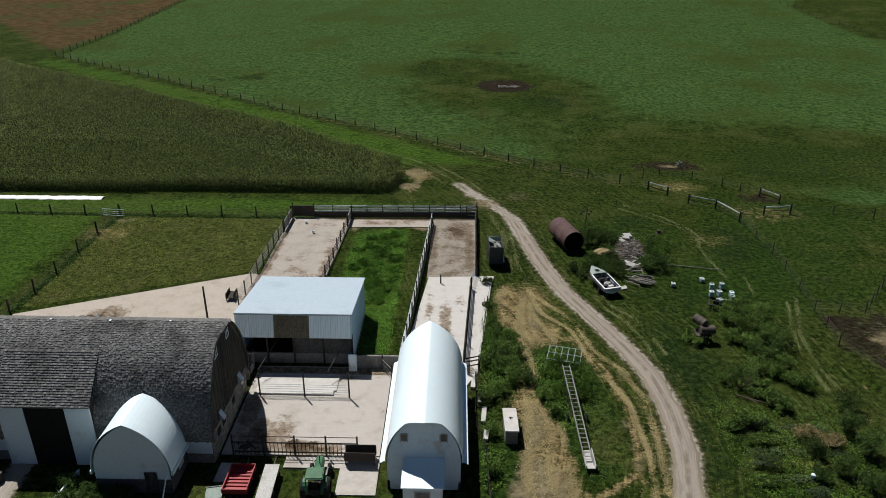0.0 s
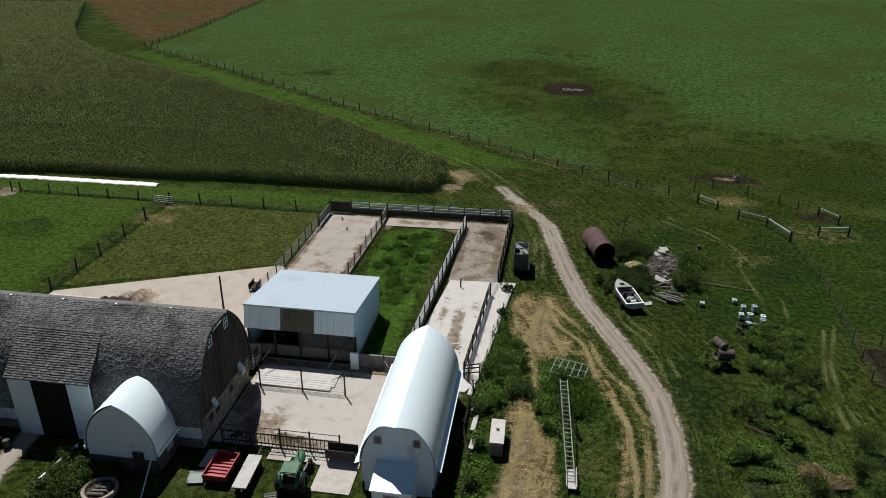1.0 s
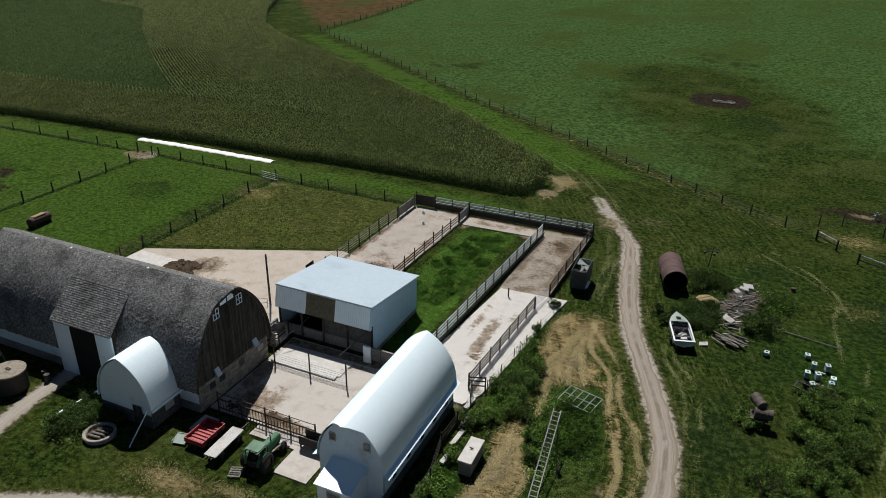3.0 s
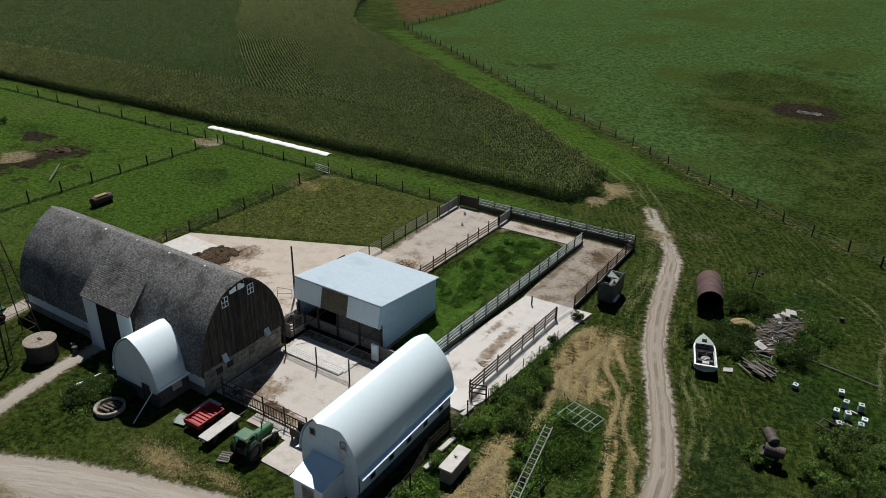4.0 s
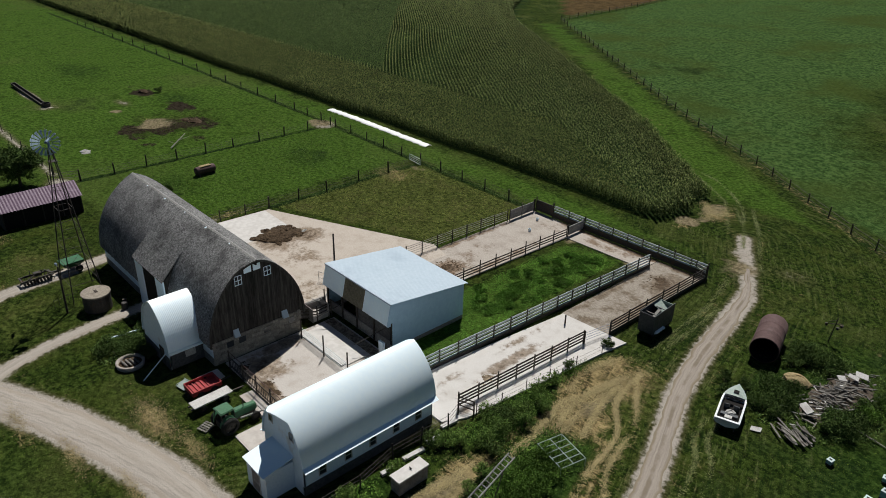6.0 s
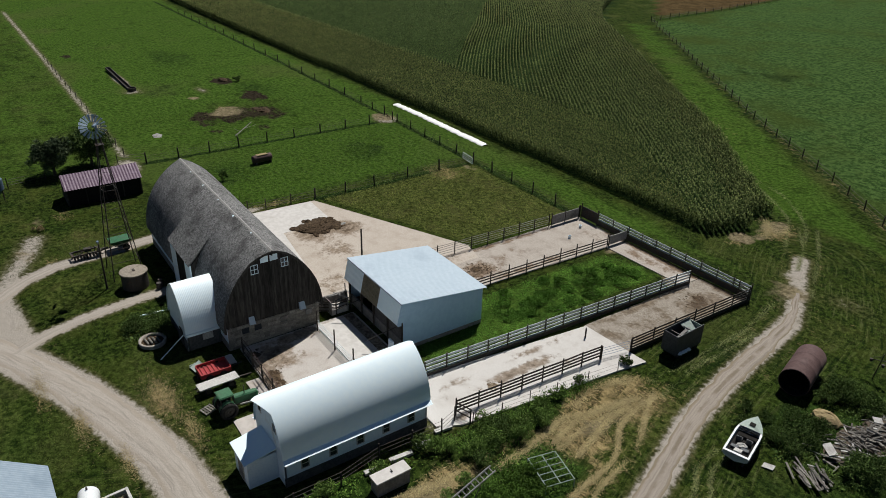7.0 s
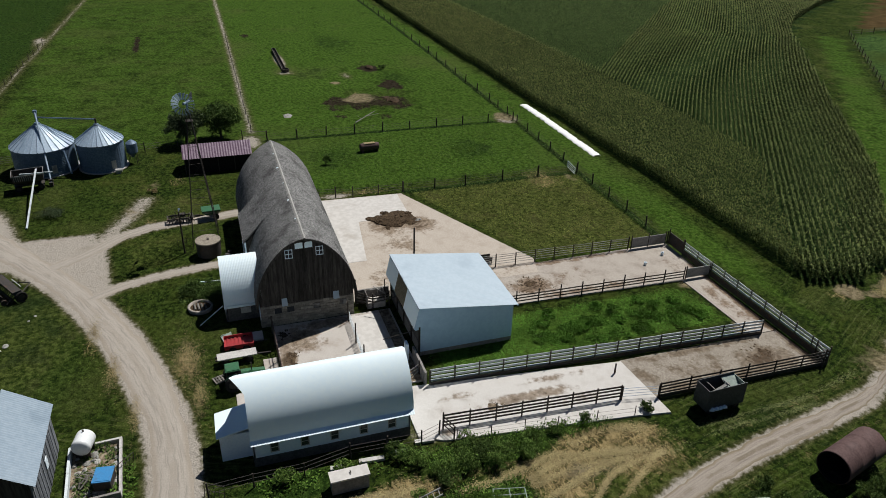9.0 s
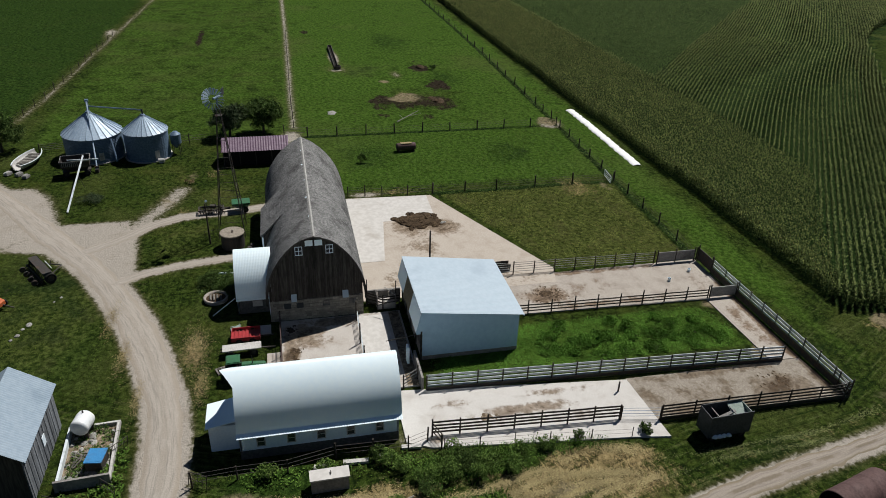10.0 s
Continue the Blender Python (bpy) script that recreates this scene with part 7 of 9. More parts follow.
def wheel(parent, x, y, r, w, rim=IRON, axis="x", z=None):
    """A tyre with its rim, rolling along y (axis x) or x (axis y)."""
    s = Shape().lathe([(r * .62, -w / 2), (r * .9, -w / 2), (r, -w * .3), (r, w * .3), (r * .9, w / 2), (r * .62, w / 2), (r * .62, -w / 2)], 18)
    turn = pose(x, y, r if z is None else z, 0, 90, 0) if axis == "x" else pose(x, y, r if z is None else z, 90, 0, 0)
    t = part("wheel", s, TYRE, parent, at=turn, smooth=False)
    part("rim", Shape().lathe([(0.02, -w * .18), (r * .2, -w * .3), (r * .6, -w * .15), (r * .62, w * .15), (r * .2, w * .3), (0.02, w * .18)], 14), rim, t)
    return t


# tractor
t = thing("tractor", -9.9, 40.3, "old green tractor with a canopy parked by the fence", "tractor", rz=2)
part("hood", Shape().add([(x, y, z) for y, w, z0, z1 in ((.75, .34, .85, 1.55), (1.6, .33, .85, 1.5), (2.75, .30, .8, 1.38), (2.85, .26, .85, 1.3)) for x, z in ((-w, z0), (w, z0), (w * .92, z1 - .1), (w * .6, z1), (-w * .6, z1), (-w * .92, z1 - .1))],
                         [(j * 6 + i, j * 6 + (i + 1) % 6, (j + 1) * 6 + (i + 1) % 6, (j + 1) * 6 + i) for j in range(3) for i in range(6)] + [(5, 4, 3, 2, 1, 0), (18, 19, 20, 21, 22, 23)]), GREEN, t)
part("chassis", Shape().box(-.22, .22, -.6, 2.7, .55, .85).box(-.5, .5, -.55, .35, .6, 1.05), IRON, t)
part("seat", Shape().box(-.25, .25, -.35, .1, 1.05, 1.2).box(-.25, .25, -.42, -.33, 1.2, 1.6), BLACK, t)
part("canopy", Shape().box(-.64, .64, -.58, .66, 2.02, 2.09).box(-.58, .58, -.52, .6, 2.09, 2.15), GREEN, t, "green canopy roof")
for x in (-.6, .6):
    for y in (-.5, .6):
        part("canopy_post", Shape().beam((x, y, 1.0), (x, y, 2.03), .06, .06, (0, 1, 0)), IRON, t)
    part("fender", Shape().add([(x * 1.1 + d, .72 * math.cos(a), .8 + .86 * math.sin(a)) for d in (-.2, .2) for a in [math.pi * k / 8 for k in range(1, 9)]], [(k, k + 1, 9 + k, 8 + k) for k in range(7)]), GREEN, t)
    wheel(t, x * 1.42, 0.0, .78, .42, IRON)
    wheel(t, x * 1.12, 2.45, .42, .24, IRON)
part("steering_wheel", Shape().lathe([(.19, 0), (.21, .02), (.19, .04), (.17, .02), (.19, 0)], 14), BLACK, t, at=pose(0, .45, 1.5, -35))
part("exhaust_pipe", Shape().tube((.12, 1.7, 1.45), (.12, 1.7, 2.3), .04), IRON, t)
part("front_axle", Shape().beam((-.65, 2.45, .45), (.65, 2.45, .45), .12, .12), IRON, t)
part("loader_frame", Shape().beam((-.6, 1.1, .9), (-.6, 3.2, .55), .1, .12).beam((.6, 1.1, .9), (.6, 3.2, .55), .1, .12).beam((-.75, 3.2, .55), (.75, 3.2, .55), .12, .12), RAIL, t)


def wagon(x, y, rz, L, W, zb, side, mat, label, name):
    w = thing(name, x, y, label, "wagon", rz=rz)
    part("bed", Shape().box(-W / 2, W / 2, 0, L, zb - .1, zb), mat if side == 0 else RED, w)
    part("frame", Shape().box(-.3, -.2, -.2, L, zb - .28, zb - .103).box(.2, .3, -.2, L, zb - .28, zb - .103).box(-W / 2 + .1, W / 2 - .1, .6, .75, zb - .3, zb - .2).box(-W / 2 + .1, W / 2 - .1, L - .75, L - .6, zb - .3, zb - .2), IRON, w)
    if side:
        for a, b, c, d in ((-W / 2, -W / 2 + .06, 0, L), (W / 2 - .06, W / 2, 0, L)):
            part("side_panel", Shape().box(a, b, c, d, zb + .003, zb + side), mat, w)
        for c in (0, L - .06):
            part("end_panel", Shape().box(-W / 2 + .063, W / 2 - .063, c, c + .06, zb + .003, zb + side), mat, w)
        for k in range(6):
            part("slat", Shape().box(-W / 2 + .1, W / 2 - .1, .3 + k * (L - .6) / 6, .42 + k * (L - .6) / 6, zb + .003, zb + .1), RED, w)
    for yy in (.75, L - .75):
        for xx in (-W / 2 + .02, W / 2 - .02):
            wheel(w, xx, yy, .36, .2)
    part("drawbar", Shape().beam((0, L, zb - .35), (0, L + 1.3, .35), .09, .09), IRON, w)
    return w


wagon(-15.78, 39.85, 0, 2.75, 1.85, .56, .34, RED, "red flare-box farm wagon, empty", "red_wagon")
w = wagon(-13.5, 39.1, 2, 3.6, 1.1, .8, 0, TRIM, "narrow flat trailer with a pale grey deck", "flat_trailer")
g = thing("sheep_hurdle", -17.4, 40.2, "small green wire hurdle lying in the grass", "hurdle", rz=12)
part("panel_frame", Shape().box(-.6, .6, -.5, -.45, .1, .16).box(-.6, .6, .45, .5, .35, .41).box(-.6, -.55, -.45, .45, .2, .26).box(.55, .6, -.45, .45, .2, .26), GREENGREY, g)
part("mesh_sheet", Shape().add([(-.55, -.45, .12), (.55, -.45, .12), (.55, .45, .36), (-.55, .45, .36), (-.55, -.45, .1), (.55, -.45, .1), (.55, .45, .34), (-.55, .45, .34)], [(0, 1, 2, 3), (7, 6, 5, 4)]), GREENGREY, g)
p = thing("wooden_pallet", -11.1, 39.1, "old grey wooden pallet in the grass", "pallet", rz=20)
for k in range(5):
    part("slat", Shape().box(-.5, .5, -.5 + k * .24, -.36 + k * .24, .1, .13), OLDWOOD, p)
for x in (-.45, 0, .45):
    part("bearer", Shape().box(x - .04, x + .04, -.5, .6, 0, .098), OLDWOOD, p)

# planter ring and edging beside the milk house
r = thing("ring_planter", -23.8, 37.9, "round pale concrete ring bed with logs inside", "planter")
part("ring", Shape().lathe([(1.25, 0), (1.3, .38), (1.08, .4), (1.05, 0.0)], 28), CONCRETE_DIRTY, r, smooth=True)
part("soil", Shape().lathe([(0.01, .2), (1.06, .16)], 20), DUNG, r)
for k in range(4):
    part("log", Shape().tube((-.6 + .1 * k, -.6 + k * .35, .3), (.6 + .05 * k, -.5 + k * .36, .34), .12, .1, 7), OLDWOOD, r)
tagged(part("bed_edging", Shape().beam((-28.9, 37.6, .3), (-28.3, 42.2, .35), .12, .16).box(-28.98, -28.86, 37.6, 37.72, 0, .25).box(-28.4, -28.28, 42, 42.12, 0, .3), WHITE), "white painted rail along the flower bed", "rail")

# windmill
m = thing("windmill", -39.9, 39.1, "tall steel lattice windmill with a round vane wheel", "windmill")
legs = [(-1.9, -1.6), (1.9, -1.6), (1.9, 1.6), (-1.9, 1.6)]
top = 16.4
for x, y in legs:
    part("leg", Shape().beam((x, y, 0), (x * .09, y * .09, top), .08, .08), IRON, m)
for j in range(1, 8):
    u, v = j / 8, (j + 1) / 8
    s = Shape()
    for k in range(4):
        a, b = legs[k], legs[(k + 1) % 4]
        f = 1 - u * .91
        s.tube((a[0] * f, a[1] * f, top * u), (b[0] * f, b[1] * f, top * u), .025, n=4)
        f2 = 1 - v * .91
        if v <= 1:
            s.tube((a[0] * f, a[1] * f, top * u), (b[0] * f2, b[1] * f2, top * v), .012, n=3)
    part("cross_brace", s, IRON, m)
head = part("gear_head", Shape().tube((0, 0, top), (0, 0, top + .9), .12).tube((.55, -.35, top + .95), (-.5, .32, top + .95), .14, n=8), GALV, m)
wd = Vector((.96, -.28, 0)).normalized()
sd = Vector((-wd.y, wd.x, 0))
hub = Vector((.6, -.38, top + .95))
for k in range(18):
    a = k * math.tau / 18
    rad = sd * math.cos(a) + Vector((0, 0, 1)) * math.sin(a)
    tan = sd * -math.sin(a) + Vector((0, 0, 1)) * math.cos(a)
    q = [hub + rad * .5 - tan * .04 - wd * .04, hub + rad * .5 + tan * .04 + wd * .04, hub + rad * 1.32 + tan * .125 + wd * .12, hub + rad * 1.32 - tan * .125 - wd * .12]
    part("blade", Shape().add(q + [p_ + wd * .02 for p_ in q], [(0, 1, 2, 3), (7, 6, 5, 4), (0, 4, 5, 1), (1, 5, 6, 2), (2, 6, 7, 3), (3, 7, 4, 0)]), BRIGHT_GALV, m)
for rr_ in (.6, 1.2):
    s = Shape()
    for k in range(18):
        a, b = k * math.tau / 18, (k + 1) * math.tau / 18
        s.tube(hub + (sd * math.cos(a) + Vector((0, 0, 1)) * math.sin(a)) * rr_, hub + (sd * math.cos(b) + Vector((0, 0, 1)) * math.sin(b)) * rr_, .02, n=4)
    part("wheel_hoop", s, GALV, m)
tl = hub - wd * 2.6
part("tail_vane", Shape().beam(hub - wd * .5, tl, .05, .05).add([tl + Vector((0, 0, -.35)), tl + Vector((0, 0, .35)), tl - wd * 1.0 + Vector((0, 0, .45)), tl - wd * 1.0 + Vector((0, 0, -.45)),
                                                                  tl + Vector((.02, .03, -.35)), tl + Vector((.02, .03, .35)), tl - wd * 1.0 + Vector((.02, .03, .45)), tl - wd * 1.0 + Vector((.02, .03, -.45))], [(0, 1, 2, 3), (7, 6, 5, 4), (0, 4, 5, 1), (1, 5, 6, 2), (2, 6, 7, 3), (3, 7, 4, 0)]), GREYSTEEL, m)
part("platform", Shape().box(-.4, .4, -.4, .4, top - 1.2, top - 1.15), IRON, m)

c = thing("cistern", -35.9, 39.3, "round stone cistern with a flat concrete lid", "cistern")
part("wall", Shape().lathe([(1.38, 0), (1.38, 1.77)], 28), IRON, c, "dark round wall")
part("lid", Shape().lathe([(1.0, 1.76), (1.45, 1.76), (1.47, 1.9), (1.4, 1.93), (.01, 1.96)], 28), LIDCRUST, c, "stained round concrete lid")
part("hatch", Shape().box(-.25, .25, -.1, .15, 1.95, 2.03), IRON, c)
for x, y, s_ in ((-33.9, 41.3, .3), (-34.6, 41.6, .25)):
    k = thing("rain_barrel", x, y, "small dark barrel beside the barn", "barrel")
    part("barrel_body", Shape().lathe([(.01, 0), (s_ * .9, 0), (s_, .35), (s_ * .9, .75), (s_ * .8, .72), (.01, .68)], 16), IRON, k)
g = thing("garden_rack", -38.5, 37.0, "thin dark wire trellis beside the cistern", "trellis")
for k in range(6):
    part("stake", Shape().tube((-.1 * k, -1.2 + k * .5, 0), (-.1 * k, -1.2 + k * .5, 1.1), .02, n=5), IRON, g)
part("crossbar", Shape().tube((0, -1.2, .9), (-.5, 1.3, .9), .02, n=5), IRON, g)
l = thing("yard_pole", -36.95, 36.5, "dark wooden yard light pole", "pole")
part("shaft", Shape().tube((0, 0, -.2), (.35, .05, 5.6), .11, .08, 8), DARKWOOD, l)
part("lamp_arm", Shape().tube((.35, .05, 5.4), (-.4, .1, 5.6), .03).tube((-.4, .1, 5.6), (-.45, .1, 5.45), .12, .16), GALV, l)
l = thing("utility_pole", -24.3, 61.35, "tall plain wooden pole in the cattle yard", "pole")
part("shaft", Shape().tube((0, 0, -.2), (0, 0, 6.1), .12, .09, 8), DARKWOOD, l)
g = thing("wire_cage", -25.6, 60.0, "thin steel gate leaning by the pole", "gate")
part("cage_frame", Shape().tube((0, 0, 0), (0, 0, 1.3), .03).tube((0, 0, 1.3), (1.2, 1.0, .9), .03).tube((1.2, 1.0, .9), (1.2, 1.0, 0), .03).tube((0, 0, .5), (1.2, 1.0, .45), .03), RAIL, g)

# implements on the spur
d = thing("disc_harrow", -45.9, 36.2, "black disc implement parked on the gravel", "implement", rz=2)
part("frame", Shape().box(-.7, .7, -1.7, -1.55, .55, .7).box(-.7, .7, 1.4, 1.55, .55, .7).box(-.65, -.5, -1.55, 1.4, .55, .7).box(.5, .65, -1.55, 1.4, .55, .7).box(-.1, .1, 1.55, 2.4, .5, .62), IRON, d)
for k in range(9):
    for x in (-.55, .55):
        part("disc", Shape().lathe([(.01, -.03), (.2, -.02), (.32, .05), (.3, .06), (.01, .0)], 14), IRON, d, at=pose(x, -1.4 + k * .34, .32, 90, 0, 12 if x > 0 else -12))
rr = random.Random(3)
part("linkage", Shape().beam((-.6, -1.2, .7), (.5, .3, 1.15), .1, .1).beam((.6, -1.0, .7), (-.2, .6, 1.1), .08, .1).box(-.35, .3, -.2, .5, .75, 1.05).beam((-.9, 1.1, .7), (.8, 1.3, .95), .12, .1), IRON, d)
for k in range(8):
    x_, y_ = rr.uniform(-.9, .9), rr.uniform(-1.7, 1.6)
    part("tine", Shape().beam((x_, y_, .7), (x_ + rr.uniform(-.5, .5), y_ + rr.uniform(-.5, .5), .08), .06, .08), IRON, d)
part("hitch_post", Shape().tube((0, -.6, .6), (.05, -.6, 1.5), .04).tube((0, .5, .6), (.3, .6, 1.3), .04), IRON, d)
h = thing("seed_hopper", -46.0, 40.0, "green seed hopper cart beside the barn", "implement", rz=4)
part("tank", Shape().add([(x * w_, y * l_, z) for z, w_, l_ in ((.55, .4, .6), (1.15, .85, 1.15), (1.3, .87, 1.17)) for x, y in ((-1, -1), (1, -1), (1, 1), (-1, 1))], [(3, 2, 1, 0)] + [(j * 4 + i, j * 4 + (i + 1) % 4, j * 4 + 4 + (i + 1) % 4, j * 4 + 4 + i) for j in range(2) for i in range(4)]), GREEN, h)
part("lid", Shape().box(-.86, .86, -1.16, 1.16, 1.303, 1.36), GREEN, h)
for x in (-.8, .8):
    wheel(h, x, .5, .4, .2)
part("drawbar", Shape().beam((0, -1, .5), (0, -2.2, .4), .1, .1), IRON, h)
part("axle", Shape().tube((-.85, .5, .4), (.85, .5, .4), .06).box(-.3, .3, -.4, .9, .44, .55), IRON, h)


# ---- grain bins ----
def grain_bin(x, y, r, eave, peak, label, door):
    b = thing("grain_bin", x, y, label, "grain bin", group="grain bins")
    n = int(eave / .12)
    prof = [(r + (.018 if k % 2 else -.018), .12 * k) for k in range(n + 1)]
    part("wall", Shape().lathe(prof, 48), GALV, b, "corrugated galvanised wall")
    part("base_ring", Shape().lathe([(r + .25, 0), (r + .25, .12), (r - .1, .12)], 40), CONCRETE, b)
    m_, R = 28, r + .14
    for k in range(m_):
        a0, a1 = k * math.tau / m_, (k + 1) * math.tau / m_
        lo = [(a0, .0), (a0, .11), (a0 + .09 / R, .11), (a0 + .09 / R, 0), (a1, 0)]
        hi = [(a0, .0), (a0, .08), (a0 + .07, .08), (a0 + .07, 0), (a1, 0)]
        part("roof_panel", Shape().sheet([[(math.cos(q) * R, math.sin(q) * R, eave - .05 + h) for q, h in lo], [(math.cos(q) * .35, math.sin(q) * .35, peak - .15 + h) for q, h in hi]]), BRIGHT_GALV, b)
    part("roof_cap", Shape().lathe([(.42, peak - .2), (.4, peak - .02), (.3, peak + .08), (.01, peak + .12)], 16), GALV, b)
    a = door
    part("door", Shape().beam((math.cos(a) * (r + .03), math.sin(a) * (r + .03), .55), (math.cos(a) * (r + .03), math.sin(a) * (r + .03), 1.75), .7, .06, (math.cos(a), math.sin(a), 0)), TRIM, b)
    for side in (-.2, .2):
        part("ladder_rail", Shape().tube((math.cos(a + .35 + side * .3) * (r + .1), math.sin(a + .35 + side * .3) * (r + .1), .3), (math.cos(a + .35 + side * .3) * (r + .1), math.sin(a + .35 + side * .3) * (r + .1), eave), .03, n=5), GALV, b)
    return b


b1 = grain_bin(-69.9, 17.45, 4.25, 3.95, 7.05, "large corrugated galvanised grain bin with conical roof", .4)
b2 = grain_bin(-68.6, 25.4, 3.25, 4.3, 6.65, "smaller corrugated galvanised grain bin with conical roof", .55)
part("chute", Shape().tube((3.2, 3.2, 3.6), (4.8, 3.9, .6), .16, n=8), GALV, b1)
p = thing("bin_conveyor", -70.6, 17.4, "grey transfer conveyor pipe joining the bin tops", "conveyor", z=7.1)
part("tower", Shape().tube((0, 0, 0), (0, 0, 1.35), .2).box(-.25, .25, -.25, .25, 1.3, 1.6), GALV, p)
part("pipe", Shape().tube((0, .1, .55), (1.9, 8.0, .25), .1), GALV, p)
part("spout", Shape().tube((1.9, 8.0, .4), (2.0, 8.05, -.4), .14), IRON, p)
a = thing("grain_auger", -62.7, 18.9, "long grey auger leaning up to the grain bin", "auger")
part("tube", Shape().tube((0, 0, .4), (-7.75, -1.5, 8.5), .13), BRIGHT_GALV, a)
part("foot", Shape().box(-.25, .35, -.25, .25, 0, .55), IRON, a)
part("motor", Shape().tube((-.2, -.3, .75), (-.2, .3, .75), .16), IRON, a)
w = thing("hopper_wagon", -62.2, 16.3, "dark rusty gravity wagon beside the bins", "wagon", rz=8)
part("box", Shape().add([(x, y, z) for z, a_, b_ in ((.9, .5, .9), (1.6, 1.25, 1.9), (2.5, 1.3, 1.95)) for x, y in ((-a_, -b_), (a_, -b_), (a_, b_), (-a_, b_))], [(3, 2, 1, 0)] + [(j * 4 + i, j * 4 + (i + 1) % 4, j * 4 + 4 + (i + 1) % 4, j * 4 + 4 + i) for j in range(2) for i in range(4)]), IRON, w)
part("rim", Shape().box(1.3, 1.36, -2, 2, 2.4, 2.55).box(-1.36, -1.3, -2, 2, 2.4, 2.55).box(-1.3, 1.3, 1.95, 2.0, 2.4, 2.55).box(-1.3, 1.3, -2.0, -1.95, 2.4, 2.55), RAIL, w)
for k in range(9):
    part("side_rib", Shape().box(1.31, 1.37, -1.7 + k * .25, -1.62 + k * .25, 1.75, 2.38), RAIL, w)
part("frame", Shape().box(-.5, .5, -1.9, 1.9, .65, .8).box(-.4, .4, -.8, .8, .8, .9), IRON, w)
for x in (-.8, .8):
    for y in (-1.4, 1.4):
        wheel(w, x, y, .45, .25)
c = thing("bale_conveyor", -48.6, 17.8, "long pale conveyor chute resting on the wagon", "conveyor")
part("trough", Shape().beam((0, 0, .12), (-13.2, -.2, 3.0), .2, .14), RAIL_PALE, c)
part("leg", Shape().tube((-8.5, -.5, 0), (-8.5, -.1, 1.95), .04).tube((-8.5, .4, 0), (-8.5, -.1, 1.95), .04), IRON, c)
part("crossbar", Shape().beam((-12.2, -2.2, 2.75), (-12.2, 2.0, 2.75), .1, .16), RAIL_PALE, c)
h = thing("feed_tank", -69.0, 29.6, "small hopper-bottomed steel feed tank on legs", "tank")
part("vessel", Shape().lathe([(.15, .9), (.78, 1.75), (.82, 1.75), (.82, 3.2), (.3, 3.62), (.01, 3.68)], 20), GALV, h)
for k in range(4):
    part("leg", Shape().tube((.75 * math.cos(k * 1.57 + .7), .75 * math.sin(k * 1.57 + .7), 0), (.72 * math.cos(k * 1.57 + .7), .72 * math.sin(k * 1.57 + .7), 1.9), .045, n=6), IRON, h)
f = thing("bin_fan", -65.2, 27.6, "small grey aeration fan beside the bin", "fan")
part("housing", Shape().tube((0, -.4, .4), (0, .5, .4), .3, .25, 12).box(-.25, .25, -.3, .3, 0, .14), TRIM, f)

# machine shed with maroon roof
b = thing("machine_shed", -64.3, 41.85, "low machine shed with a faded maroon steel roof", "shed")
s = Shape()
for sg in (1, -1):
    rows = []
    for j in range(2 * 26 + 1):
        y = -5.0 + 10.0 * j / 52
        r_ = .03 if j % 2 else -.03
        rows.append([(0, y, 3.85 + r_), (sg * 2.45, y, 2.4 + r_)])
    s.sheet(rows if sg > 0 else rows[::-1])
part("roof", s, PURPLE, b, "faded maroon ribbed steel roof")
part("roof_underside", Shape().add([(0, -4.9, 3.75), (2.3, -4.9, 2.38), (2.3, 4.9, 2.38), (0, 4.9, 3.75), (-2.3, -4.9, 2.38), (-2.3, 4.9, 2.38)], [(0, 3, 2, 1), (0, 4, 5, 3)]), BOARD, b)
part("back_wall", Shape().box(-2.2, -2.05, -4.8, 4.8, 0, 2.4), BOARD, b)
for y in (-4.8, 4.7):
    part("end_wall", Shape().add([(x, y + d_, z) for d_ in (0, .1) for x, z in ((-2.2, 0), (2.2, 0), (2.2, 2.4), (0, 3.7), (-2.2, 2.4))], [(4, 3, 2, 1, 0), (5, 6, 7, 8, 9)] + [(k, (k + 1) % 5, 5 + (k + 1) % 5, 5 + k) for k in range(5)]), BOARD, b)
part("front_wall", Shape().box(2.05, 2.15, -4.7, 4.7, 0, 2.35), BLACK, b, "dark boarded front")
for k in range(5):
    part("post", Shape().box(2.17, 2.3, -4.8 + k * 2.37, -4.66 + k * 2.37, 0, 2.36), DARKWOOD, b)
lt = thing("lean_to", -47.2, 46.5, "dark little lean-to at the barn end", "lean-to")
part("wall", Shape().box(-.9, .9, -1.4, 1.4, 0, 1.7), BOARD, lt)
part("roof", Shape().add([(-1.0, -1.5, 1.72), (1.0, -1.5, 2.0), (1.0, 1.5, 2.0), (-1.0, 1.5, 1.72), (-1.0, -1.5, 1.64), (1.0, -1.5, 1.92), (1.0, 1.5, 1.92), (-1.0, 1.5, 1.64)], [(0, 1, 2, 3), (7, 6, 5, 4), (0, 4, 5, 1), (1, 5, 6, 2), (2, 6, 7, 3), (3, 7, 4, 0)]), BOARD, lt)

# old hull and clutter by the west tree
w = thing("old_boat_hull", -67.6, 8.3, "old grey wooden boat hull full of debris", "boat", rz=80)
rows = []
for j in range(13):
    u = j / 12
    bw = 1.5 * math.sin(math.pi * min(1, .10 + u * .84)) ** .6
    rows.append([(bw * math.cos(a_), -3.5 + 7.0 * u, .95 - .85 * abs(math.sin(a_)) + .15 * (2 * u - 1) ** 2) for a_ in [math.pi * k / 8 for k in range(9)]])
part("hull", Shape().sheet(rows).sheet([[(x * .93, y * .97, z + .04) for x, y, z in reversed(q)] for q in rows]), TRIM, w)
for sgn in (0, -1):
    part("gunwale", Shape().sweep([q[sgn] for q in rows], .07, 6), RAIL_PALE, w)
